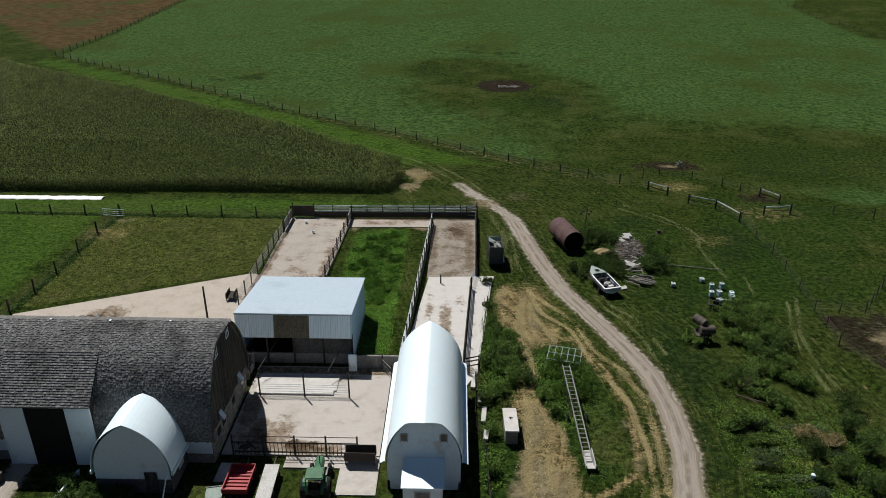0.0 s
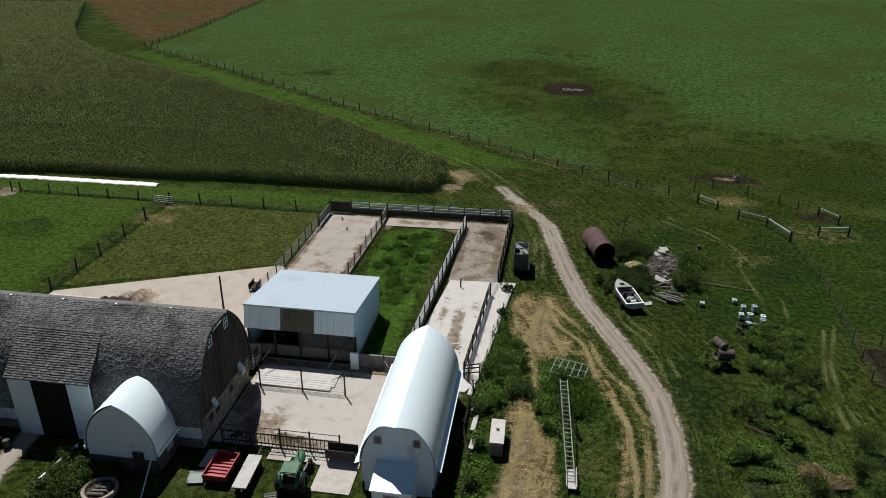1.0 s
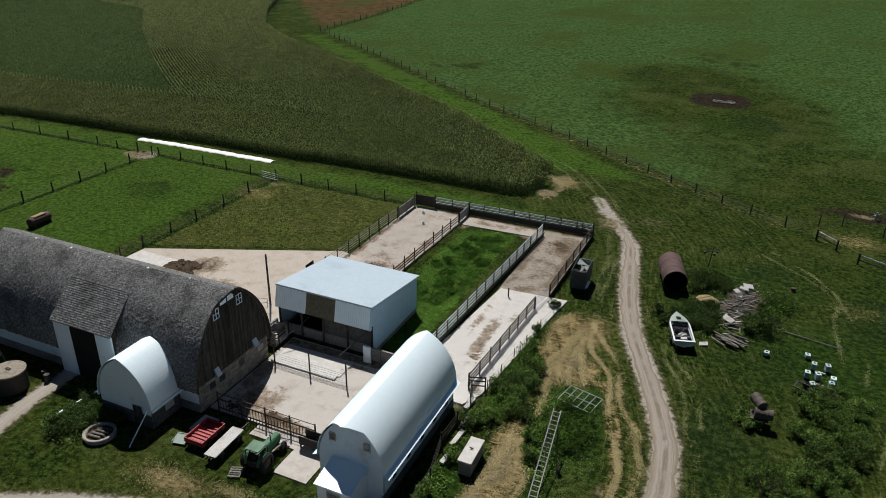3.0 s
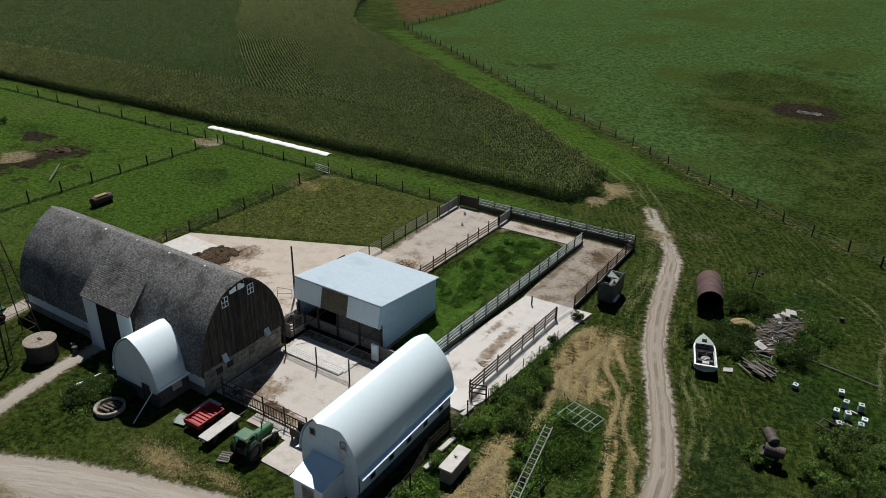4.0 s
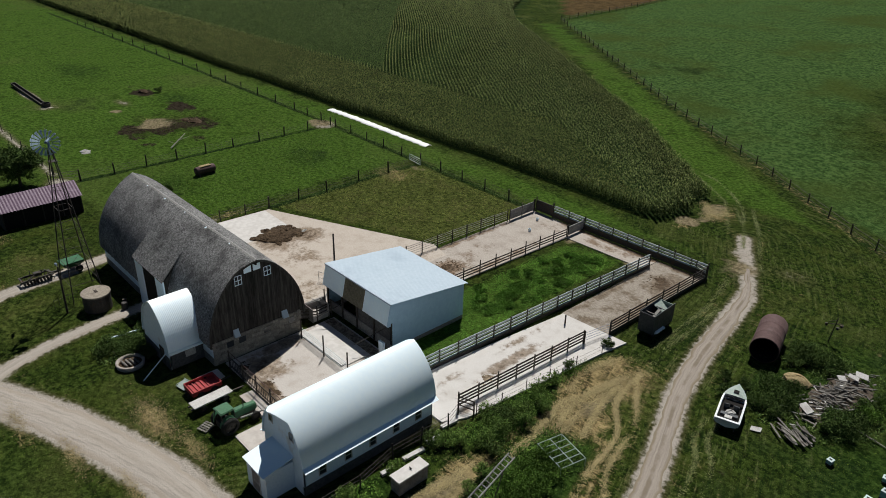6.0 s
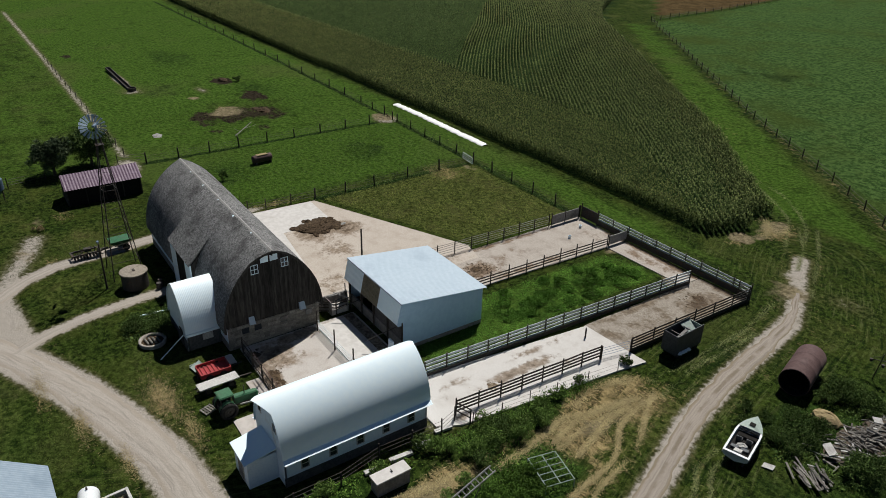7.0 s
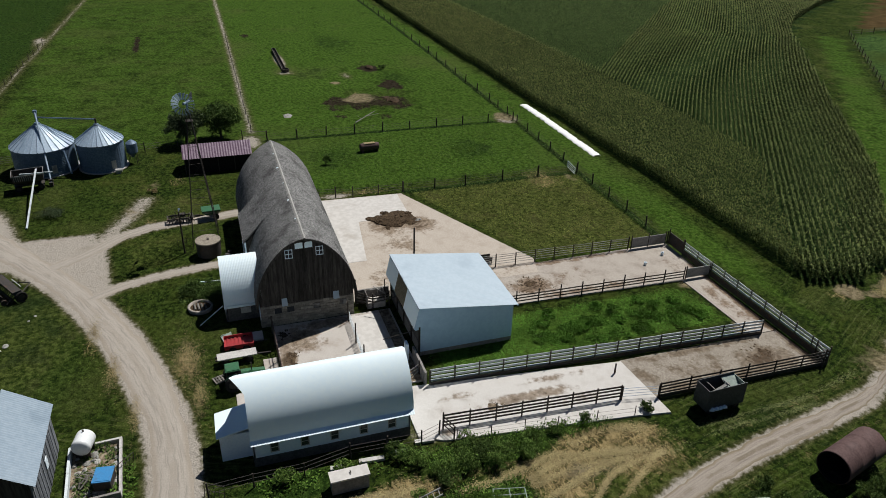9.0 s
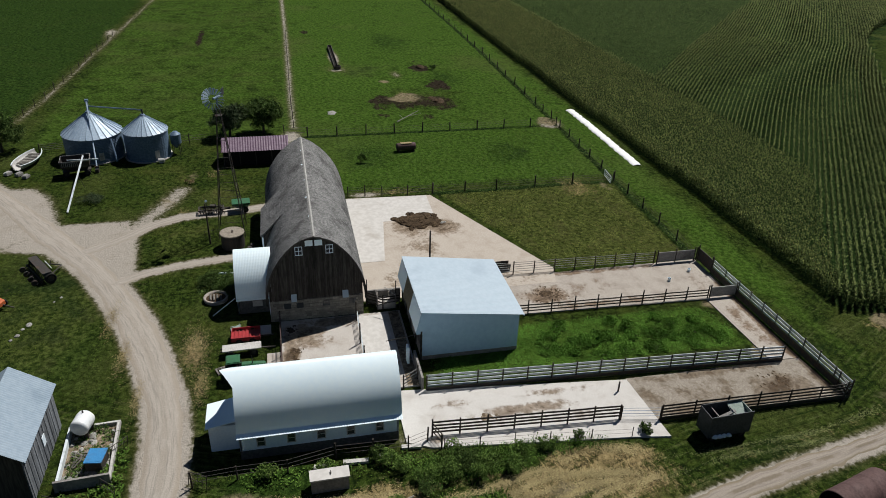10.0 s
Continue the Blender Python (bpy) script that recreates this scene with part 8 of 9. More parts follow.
for k in range(5):
    part("thwart", Shape().box(-.8, .8, -2.0 + k * .95, -1.35 + k * .95, .68, .76), OLDWOOD, w)
for x, y in ((-62.9, 8.2), (-63.4, 6.6), (-61.9, 9.4)):
    s_ = thing("scrap_crate", x, y, "small grey scrap crate in the grass", "crate", rz=x * 9)
    part("crate_body", Shape().box(-.5, .5, -.35, .35, .05, .4).box(-.4, .4, -.25, .25, .4, .5), RAIL, s_)

# implements in the west lawn
d = thing("grain_drill", -32.4, 18.6, "long black grain drill parked on the lawn", "implement", rz=-58)
part("seed_box", Shape().add([(x, y, z) for x in (-.35, .35) for y, z in ((0, 0),)] and [(x, y, z) for y in (-2.4, 2.4) for x, z in ((-.28, .8), (.28, .8), (.42, 1.25), (-.42, 1.25))], [(3, 2, 1, 0), (4, 5, 6, 7), (0, 1, 5, 4), (1, 2, 6, 5), (2, 3, 7, 6), (3, 0, 4, 7)]), GREYSTEEL, d)
part("box_lid", Shape().box(-.45, .45, -2.42, 2.42, 1.253, 1.3), IRON, d)
part("frame", Shape().box(-.8, -.7, -2.4, 2.4, .5, .62).box(.7, .8, -2.4, 2.4, .5, .62).box(-.7, .7, -2.3, -2.2, .5, .62).box(-.7, .7, 2.2, 2.3, .5, .62).box(-.05, .05, -3.4, -2.4, .5, .62), IRON, d)
for k in range(12):
    part("seed_tube", Shape().tube((.2, -2.2 + k * .4, .8), (.75, -2.2 + k * .4, .1), .05, n=6), IRON, d)
for y in (-2.62, 2.62):
    wheel(d, -.2, y, .6, .2, axis="y")
rr = random.Random(12)
for k in range(9):
    yy = -2.1 + k * .52
    part("drag_arm", Shape().beam((.6, yy, .6), (1.35 + rr.uniform(-.2, .3), yy + rr.uniform(-.2, .2), .15), .07, .09).beam((.3, yy + .1, 1.2), (.75, yy + rr.uniform(-.1, .2), .55), .05, .05), IRON, d)
for yy in (-1.9, -.6, .9, 2.0):
    part("press_wheel", Shape().lathe([(.05, -.05), (.3, -.06), (.34, 0), (.3, .06), (.05, .05)], 14), IRON, d, at=pose(1.35, yy, .33, 90, 0, 4))
part("hitch", Shape().beam((-.75, -1.5, .55), (-2.2, 0, .45), .1, .1).beam((-.75, 1.5, .55), (-2.2, 0, .45), .1, .1).tube((-.9, .2, .6), (-1.2, .2, 1.5), .04), IRON, d)
part("light_rail", Shape().beam((-.9, -1.2, .95), (-.9, 1.0, .95), .06, .06), RAIL_PALE, d)
r = thing("orange_implement", -26.0, 15.4, "orange farm implement with rubber wheels", "implement", rz=-20)
part("body", Shape().add([(x, y, z) for y, a_, z0, z1 in ((-1.4, .5, .5, 1.0), (0, .7, .5, 1.3), (1.4, .4, .5, .9)) for x, z in ((-a_, z0), (a_, z0), (a_, z1), (-a_, z1))], [(3, 2, 1, 0), (8, 9, 10, 11)] + [(j * 4 + i, j * 4 + (i + 1) % 4, j * 4 + 4 + (i + 1) % 4, j * 4 + 4 + i) for j in range(2) for i in range(4)]), ORANGE, r)
for y in (-.8, .9):
    for x in (-.85, .85):
        wheel(r, x, y, .34, .2, TRIM)
part("drawbar", Shape().beam((0, 1.3, .6), (0, 2.6, .4), .1, .1), IRON, r)
for k, (x, y, s_) in enumerate(((-20.3, 19.3, .28), (-21.4, 19.5, .22), (-22.1, 19.9, .35), (-19.6, 18.9, .2), (-27.0, 21.8, .18), (-26.2, 21.3, .15))):
    tagged(part("rock", Shape().lump((x, y, -.02), (s_, s_ * .8, s_ * .5), k + 3, 9, 4), ROCK), "small pale rock lying in the lawn", "rock", group="lawn rocks")

# south-west shed
b = thing("board_shed", -2.0, 23.8, "grey board shed with a dull blue-grey steel gable roof", "shed")
s = Shape()
for sg in (1, -1):
    rows = []
    for j in range(2 * 38 + 1):
        x = -4.4 + 8.8 * j / 76
        r_ = .02 if j % 2 else -.02
        rows.append([(x, 0, 6.25 + r_), (x, sg * 3.05, 4.05 + r_)])
    s.sheet(rows)
part("roof", s, DULL_STEEL, b, "dull blue-grey ribbed steel roof")
part("roof_underside", Shape().add([(-4.3, 0, 6.15), (4.3, 0, 6.15), (4.3, 2.9, 4.05), (-4.3, 2.9, 4.05), (4.3, -2.9, 4.05), (-4.3, -2.9, 4.05)], [(0, 3, 2, 1), (0, 1, 4, 5)]), BOARD, b)
for sg in (1, -1):
    for k in range(34):
        x = -4.1 + k * .242
        part("wall_board", Shape().box(x, x + .225, *sorted((sg * 2.6, sg * (2.68 + .02 * (k % 3)))), 0, 4.1), SLATS, b)
for x in (-4.1, 4.0):
    part("end_wall", Shape().add([(x + d_, y, z) for d_ in (0, .1) for y, z in ((-2.58, 0), (2.58, 0), (2.58, 4.1), (0, 6.0), (-2.58, 4.1))], [(4, 3, 2, 1, 0), (5, 6, 7, 8, 9)] + [(k, (k + 1) % 5, 5 + (k + 1) % 5, 5 + k) for k in range(5)]), BOARD, b, "dark board gable wall")
part("window", Shape().box(-.4, .2, 2.71, 2.76, 1.6, 2.5), WHITE, b)

# old foundation used as a planter, with tank and blue bin
f = thing("old_foundation", -1.6, 29.5, "low concrete foundation walls filled with stones", "foundation", rz=3)
part("wall", Shape().box(-3.6, 2.9, -1.95, -1.75, 0, .55), RAIL_PALE, f)
part("wall", Shape().box(-3.6, 2.9, 1.75, 1.95, 0, .5), TRIM, f)
part("wall", Shape().box(2.9, 3.1, -1.95, 1.95, 0, 1.0), GREY_WALL, f)
part("wall", Shape().box(-3.8, -3.6, -1.95, 1.95, 0, .35), TRIM, f)
part("fill", Shape().box(-3.6, 2.9, -1.75, 1.75, -.1, .0), MUCK, f)
rr = random.Random(8)
for k in range(46):
    part("stone", Shape().lump((rr.uniform(-3.2, 2.6), rr.uniform(-1.6, 1.6), .0), (rr.uniform(.12, .42), rr.uniform(.1, .32), rr.uniform(.1, .22)), k, 8, 4), ROCK, f)
for k in range(16):
    part("plank", Shape().beam((rr.uniform(-1, 1), rr.uniform(-1.4, 1.2), .3), (rr.uniform(-.5, 1.6), rr.uniform(-1.2, 1.5), .38), .1, .04), OLDWOOD, f)
k = thing("fuel_tank", -4.7, 28.6, "white cylindrical fuel tank on a dark cradle", "tank", rz=-12)
part("tank_shell", Shape().lathe([(.01, -.85), (.55, -.83), (.72, -.7), (.74, -.6), (.74, .6), (.72, .7), (.55, .83), (.01, .85)], 28), GELCOAT, k, at=pose(0, 0, 1.15, 0, 90, 0), smooth=True)
for x in (-.5, .5):
    part("cradle", Shape().box(x - .08, x + .08, -.55, .55, 0, .6), IRON, k)
part("filler_cap", Shape().tube((-.4, 0, 1.85), (-.4, 0, 2.05), .07), IRON, k)
k = thing("blue_bin", -.75, 30.3, "blue plastic bin with a flat lid", "bin", rz=-8)
part("bin_body", Shape().box(-.75, .75, -.62, .62, .18, 1.0), IRON, k)
part("lid", Shape().box(-.8, .8, -.67, .67, 1.003, 1.08).box(-.7, .7, -.57, .57, 1.08, 1.11), BLUE, k)
for x, y, z in ((-2.2, 31.6, 1.0), (2.4, 31.5, 1.0), (3.3, 28.0, 1.1), (3.0, 38.0, 1.2)):
    g = thing("sheep_hurdle", x, y, "dark leaning wire mesh hurdle", "hurdle", rz=x * 20)
    part("panel_frame", Shape().tube((-.8, 0, 0), (-.8, .2, z), .03).tube((.8, 0, 0), (.8, .2, z), .03).tube((-.8, .2, z), (.8, .2, z), .03).tube((-.8, .1, z / 2), (.8, .1, z / 2), .025), IRON, g)
    part("mesh_bar", Shape().tube((-.4, .05, 0), (-.4, .2, z), .015, n=4).tube((0, .05, 0), (0, .2, z), .015, n=4).tube((.4, .05, 0), (.4, .2, z), .015, n=4), IRON, g)

# ---- cattle yard ----
h = thing("manure_heap", -38.9, 63.0, "dark brown manure heap on the yard slab", "heap")
s = Shape()
for k, (x, y, a_, b_, c_) in enumerate(((0, 0, 1.8, 2.1, .6), (-.4, -1.7, 1.3, 1.4, .4), (.5, 1.6, 1.2, 1.3, .4), (-1.2, .4, 1.1, 1.4, .45), (.9, -.5, 1.2, 1.6, .45))):
    s.lump((x, y, .02), (a_, b_, c_), k, 16, 7, .16)
rr = random.Random(23)
for k in range(34):
    a_, q = rr.uniform(0, math.tau), rr.uniform(.2, 1.15)
    s.lump((2.2 * q * math.cos(a_), 3.0 * q * math.sin(a_), .02 + .45 * max(0, 1 - q)), (rr.uniform(.25, .7), rr.uniform(.25, .7), rr.uniform(.12, .38)), k + 50, 9, 4, .3)
part("heap_body", s, DUNG, h)
for k in range(7):
    part("clod", Shape().lump((1.0 + .2 * math.sin(k * 2), 1.6 + .25 * k, .08), (.18, .28, .14), k, 8, 4), ROCK, h)


def stain(x, y, rx, ry, top, mat, label, seed, name="manure_litter"):
    """Trodden manure: many small flat flakes, denser towards the middle."""
    rr_ = random.Random(seed)
    s_ = Shape()
    for _ in range(int(26 * rx * ry) + 30):
        a_, q = rr_.uniform(0, math.tau), rr_.gauss(0, .48)
        cx, cy = x + rx * q * math.cos(a_), y + ry * q * math.sin(a_)
        if noise.noise((cx * .8, cy * .8, seed)) < -.12:
            continue
        r_, n = rr_.uniform(.05, .3) * (1.25 - min(1, abs(q))), 7
        e_, ph = rr_.uniform(.5, 1), rr_.uniform(0, 3)
        rim = [(cx + r_ * math.cos(k * math.tau / n + ph) * rr_.uniform(.6, 1.2), cy + e_ * r_ * math.sin(k * math.tau / n + ph) * rr_.uniform(.6, 1.2)) for k in range(n)]
        s_.add([(cx, cy, top + rr_.uniform(.012, .03))] + [(p_[0], p_[1], top + .003) for p_ in rim], [(0, 1 + k, 1 + (k + 1) % n) for k in range(n)])
    return tagged(part(name, s_, mat), label, "manure", kind="stuff")


stain(-16.3, 45.6, 1.6, 1.0, .106, DUNG, "dark manure by the barn wall", 6)
stain(-12.2, 45.9, 3.2, 1.0, .104, DUNG, "dark manure along the barnyard fence", 17)
stain(-.4, 61.5, .8, 2.4, .118, MUCK, "damp muck along the feeding lane", 9)
stain(-18.5, 73.5, 2.6, 3.2, .052, DUNG, "dark dung patch in the cattle pen", 10)
stain(-.4, 89.5, 2.0, 2.4, .054, DUNG, "dark wet muck at the lane corner", 12)
for k, (x, y) in enumerate(((-20.6, 92.0), (-19.0, 88.6))):
    tagged(part("bucket", Shape().lathe([(.01, .05), (.16, .05), (.2, .4), (.17, .4), (.14, .1)], 12, (x, y, 0)), WHITE), "small white bucket in the pen", "bucket")
k = thing("hay_feeder", -24.7, 70.2, "dark wooden hay feeder beside the pen gate", "feeder")
part("tray", Shape().box(-.45, .45, -.8, .8, .4, .5).box(-.45, -.4, -.8, .8, .5, .95).box(.4, .45, -.8, .8, .5, .95), DARKWOOD, k)
for x in (-.38, .38):
    for y in (-.7, .7):
        part("leg", Shape().box(x - .05, x + .05, y - .05, y + .05, 0, .4), DARKWOOD, k)
l = thing("short_post", -1.55, 74.3, "short dark post standing on the lane slab", "post")
part("shaft", Shape().tube((0, 0, .1), (0, 0, 1.2), .09, .08), IRON, l)
g = thing("leaning_gate", -48.3, 93.6, "old pipe gate leaning by the corner posts", "gate", rz=-12)
part("gate_frame", Shape().tube((-1.6, 0, .2), (1.6, .3, .2), .04).tube((-1.6, 0, 1.1), (1.6, .3, 1.15), .04).tube((-1.6, 0, .2), (-1.6, 0, 1.1), .04).tube((1.6, .3, .2), (1.6, .3, 1.15), .04), RAIL_PALE, g)
for h_ in (.5, .8):
    part("bar", Shape().tube((-1.6, 0, h_), (1.6, .3, h_), .025, n=5), RAIL_PALE, g)
s = Shape()
rows = []
rr = random.Random(3)
for j in range(60):
    x = -82.7 + 29.6 * j / 59
    h_ = .2 + rr.uniform(-.04, .04)
    ww = .78 + .1 * math.sin(j * 1.7) + rr.uniform(-.07, .07)
    yc = 101.0 + .03 * math.sin(j * .4) + (x + 82.7) * .003
    rows.append([(x, yc + ww * math.cos(a_), H(x, yc) - .04 + h_ * math.sin(a_)) for a_ in [math.pi * k / 8 for k in range(9)]])
s.sheet(rows)
tagged(part("silage_bag", s, PLASTIC, smooth=True), "long low white plastic silage bag on the grass", "silage bag")

# forage box beside the lane
c = thing("forage_box", 5.0, 80.8, "dark grey steel forage box with an open top", "wagon", rz=2)
part("floor", Shape().box(-.85, .85, -2.0, 2.0, .5, .58), GREYSTEEL, c)
for x in (-.85, .8):
    part("side_panel", Shape().box(x, x + .05, -2.0, 2.0, .583, 2.7), GREYSTEEL, c)
part("end_panel", Shape().box(-.797, .797, -2.0, -1.95, .583, 2.65), GREYSTEEL, c)
part("end_panel", Shape().box(-.797, .797, 1.95, 2.0, .583, 2.45), GREENGREY, c, "faded green end panel")
part("inner_frame", Shape().beam((-.8, -1, 2.3), (.8, -1, 2.3), .08, .08).beam((-.8, .6, 2.3), (.8, .6, 2.3), .08, .08).beam((0, -1, 1.6), (0, .8, 2.3), .3, .05), RAIL, c)
part("sloped_sheet", Shape().add([(-.78, .5, 2.45), (.78, .5, 1.6), (.78, 1.9, 1.6), (-.78, 1.9, 2.45), (-.78, .5, 2.41), (.78, .5, 1.56), (.78, 1.9, 1.56), (-.78, 1.9, 2.41)], [(0, 1, 2, 3), (7, 6, 5, 4)]), GREENGREY, c)
for k in range(4):
    part("sack", Shape().lump((.88 + .05 * (k % 2), -1.3 + k * .42, .5), (.2, .25, .28), k, 9, 4), WHITE, c)
for y in (-1.4, 1.4):
    for x in (-.7, .7):
        wheel(c, x, y, .32, .2)
part("tongue", Shape().beam((-.9, -1.8, 1.8), (-1.15, -.6, .6), .06, .1), IRON, c)

# ---- east side ----
v = Vector((15.15, 83.6, 0)), Vector((13.75, 88.7, 0))
ax = (v[1] - v[0]).normalized()
t = thing("rusty_tank", v[0].x, v[0].y, "big rusty steel tank lying open at one end", "tank", rz=math.degrees(math.atan2(ax.y, ax.x)) - 90)
part("shell", Shape().lathe([(1.3, 0), (1.36, 0), (1.37, .1), (1.35, 1.7), (1.365, 1.75), (1.35, 1.8), (1.35, 3.5), (1.365, 3.55), (1.35, 3.6), (1.36, 5.2), (1.22, 5.35), (.01, 5.5)], 36), RUST, t, at=pose(0, 0, 1.4, -90, 0, 0), smooth=True)
# Black lining: the tank's unlit inside put into the colour.
part("inside", Shape().lathe([(.01, 5.2), (1.28, 5.1), (1.29, .01)], 30), BLACK, t, at=pose(0, 0, 1.4, -90, 0, 0))
for y in (1.0, 4.2):
    part("chock", Shape().box(-1.1, 1.1, y - .12, y + .12, 0, .18), DARKWOOD, t)

b = thing("motor_boat", 17.75, 71.6, "white open motor boat with dark seats, on a trailer", "boat", rz=17)
rows = []
for j in range(15):
    u = j / 14
    bw = 1.02 * (1 - max(0, (u - .5) / .5) ** 2.2) + .02
    keel = .45 + .55 * max(0, (u - .55) / .45) ** 2
    top_ = 1.15 + .3 * u
    rows.append([(bw, 5.3 * u, top_), (bw * .94, 5.3 * u, top_ - .28), (bw * .75, 5.3 * u, keel + .2), (0, 5.3 * u, keel), (-bw * .75, 5.3 * u, keel + .2), (-bw * .94, 5.3 * u, top_ - .28), (-bw, 5.3 * u, top_)])
hull = part("hull", Shape().sheet(rows).add(rows[0], [(0, 1, 2, 3, 4, 5, 6)]), GELCOAT, b, smooth=False)
for sg in (1, -1):
    st = Shape()
    for q, q2 in zip(rows, rows[1:]):
        a_, b_ = Vector(q[0 if sg > 0 else 6]), Vector(q2[0 if sg > 0 else 6])
        st.beam(a_ + Vector((sg * .01, 0, -.32)), b_ + Vector((sg * .01, 0, -.32)), .04, .12)
    part("stripe", st, GREYSTEEL, hull, "dark hull stripe")
    part("side_deck", Shape().sheet([[(sg * abs(q[0][0]), q[0][1], q[0][2] + .01), (sg * max(0, abs(q[0][0]) - .16), q[0][1], q[0][2] + .03)] for q in rows]), GELCOAT, b)
part("foredeck", Shape().sheet([[(q[0][0] * k / 4, q[0][1], q[0][2] + .03 + .06 * (1 - (k / 4) ** 2)) for k in range(-4, 5)] for q in rows[9:]]), GREENGREY, b, "faded grey foredeck")
part("cockpit_floor", Shape().box(-.84, .84, .23, 3.35, .9, .96), BLACK, b)
part("transom", Shape().box(-.95, .95, .0, .22, .75, 1.16), GELCOAT, b)
part("hatch", Shape().box(-.22, .22, 3.75, 4.2, 1.5, 1.54), BLACK, b)
for x in (-.4, .4):
    part("seat", Shape().box(x - .22, x + .22, 1.9, 2.35, .963, 1.15).box(x - .22, x + .22, 1.85, 1.93, 1.15, 1.5), GREYSTEEL, b, "dark bucket seat")
    part("rear_seat", Shape().box(x - .3, x + .3, .8, 1.15, .963, 1.15), GREYSTEEL, b)
    part("windscreen", Shape().add([(x - .38, 2.95, 1.38), (x + .38, 2.95, 1.38), (x + .32, 2.72, 1.72), (x - .32, 2.72, 1.72), (x - .38, 2.97, 1.38), (x + .38, 2.97, 1.38), (x + .32, 2.74, 1.72), (x - .32, 2.74, 1.72)], [(0, 1, 2, 3), (7, 6, 5, 4), (2, 6, 7, 3)]), GLASS, b)
part("engine_cover", Shape().box(-.3, .3, .3, .7, .963, 1.25), TRIM, b)
part("clutter", Shape().lump((0.1, 1.45, .96), (.4, .3, .3), 4, 9, 4, .4), TRIM, b)
part("trailer_frame", Shape().box(-.75, -.65, -.2, 4.6, .38, .48).box(.65, .75, -.2, 4.6, .38, .48).box(-.65, .65, .8, .9, .38, .48).box(-.65, .65, 3.4, 3.5, .38, .48).beam((0, 4.5, .42), (0, 6.0, .4), .1, .1), IRON, b)
for x in (-1.0, 1.0):
    wheel(b, x, 1.4, .32, .2, TRIM)

h = thing("rubble_heap", 22.2, 82.4, "sprawling heap of broken grey planks and rubbish", "heap")
s = Shape()
for k, (x, y, a_, b_, c_) in enumerate(((0.2, 3.6, 1.8, 2.0, .4), (-.2, .6, 1.6, 2.2, .35), (-.4, -2.2, 1.2, 1.5, .3), (1.0, 2.0, 1.2, 1.6, .35))):
    s.lump((x, y, -.05), (a_, b_, c_), k + 20, 16, 7, .25)
part("mound", s, BARK, h)
rr = random.Random(17)
for k in range(185):
    x, y = rr.gauss(.1, .95), rr.gauss(1.0, 2.6)
    x += .12 * y
    z = max(.06, .62 * math.exp(-(x * x / 2.2 + (y - 1) ** 2 / 12)) + rr.uniform(-.04, .22))
    L, th = rr.uniform(.3, 1.5), rr.gauss(.5, .7) if k % 3 else rr.uniform(0, math.pi)
    part("plank", Shape().beam((x - L / 2 * math.cos(th), y - L / 2 * math.sin(th), z + rr.uniform(-.1, .15)), (x + L / 2 * math.cos(th), y + L / 2 * math.sin(th), z + rr.uniform(-.1, .2)), rr.uniform(.06, .2), rr.uniform(.025, .08)), OLDWOOD if k % 9 else TRIM, h)
for k in range(30):
    x, y, th, L = rr.uniform(-1.5, .9), rr.uniform(-8.2, -5.8), rr.gauss(-.55, .2), rr.uniform(.6, 2.1)
    part("board", Shape().beam((x - L / 2 * math.cos(th), y - L / 2 * math.sin(th), .1 + .012 * k), (x + L / 2 * math.cos(th), y + L / 2 * math.sin(th), .12 + .012 * k + rr.uniform(-.05, .1)), rr.uniform(.1, .22), rr.uniform(.03, .08)), OLDWOOD, h)
for x, y, z, w_, d_, rz_ in ((.6, 5.3, .7, 1.1, .7, 20), (-.5, 3.4, .75, .8, .6, 50), (.2, 4.3, .8, .9, .5, 10), (-.9, -3.2, .55, 1.2, .7, -30)):
    part("slab_piece", Shape().box(-w_ / 2, w_ / 2, -d_ / 2, d_ / 2, 0, .06), TRIM, h, at=pose(x, y, z, 14, 8, rz_))
tagged(part("haystack", Shape().lump((18.8, 83.2, -.05), (1.3, 0.9, .75), 31, 16, 7, .15), HAYTAN), "old tan hay heap beside the rubble", "heap")
tagged(part("scrap_sheet", Shape().add([(19.1, 73.4, .05), (19.9, 73.7, .1), (19.8, 74.2, .22), (19.0, 73.9, .14), (19.1, 73.4, .02), (19.9, 73.7, .07), (19.8, 74.2, .19), (19.0, 73.9, .11)], [(0, 1, 2, 3), (7, 6, 5, 4), (0, 4, 5, 1), (1, 5, 6, 2), (2, 6, 7, 3), (3, 7, 4, 0)]), TRIM), "crumpled pale scrap sheet in the grass", "scrap")
tagged(part("fallen_pole", Shape().tube((24.2, 80.5, .1), (32.3, 78.8, .1), .07, .05, 7), OLDWOOD), "long grey pole lying in the grass", "pole")
tagged(part("tree_stump", Shape().lathe([(.01, .4), (.25, .42), (.28, .1), (.4, -.05)], 10, (27.6, 90.2, 0)), BARK), "short dark tree stump in the grass", "stump")
k = thing("bird_pole", 18.0, 92.4, "dark iron pole with cross arms and hanging pots", "pole")
part("shaft", Shape().tube((0, 0, 0), (.25, .1, 2.9), .06, .05, 6), IRON, k)
part("arm", Shape().tube((-.7, 0, 1.9), (.8, .2, 2.3), .04, n=6).tube((.2, .1, 2.6), (-.6, .1, 2.1), .03, n=6), IRON, k)
for x, z in ((-.65, 1.65), (.75, 2.0), (.45, 1.6)):
    part("pot", Shape().lathe([(.01, 0), (.13, 0), (.16, .25), (.01, .26)], 10, (x, .1, z)), IRON, k)
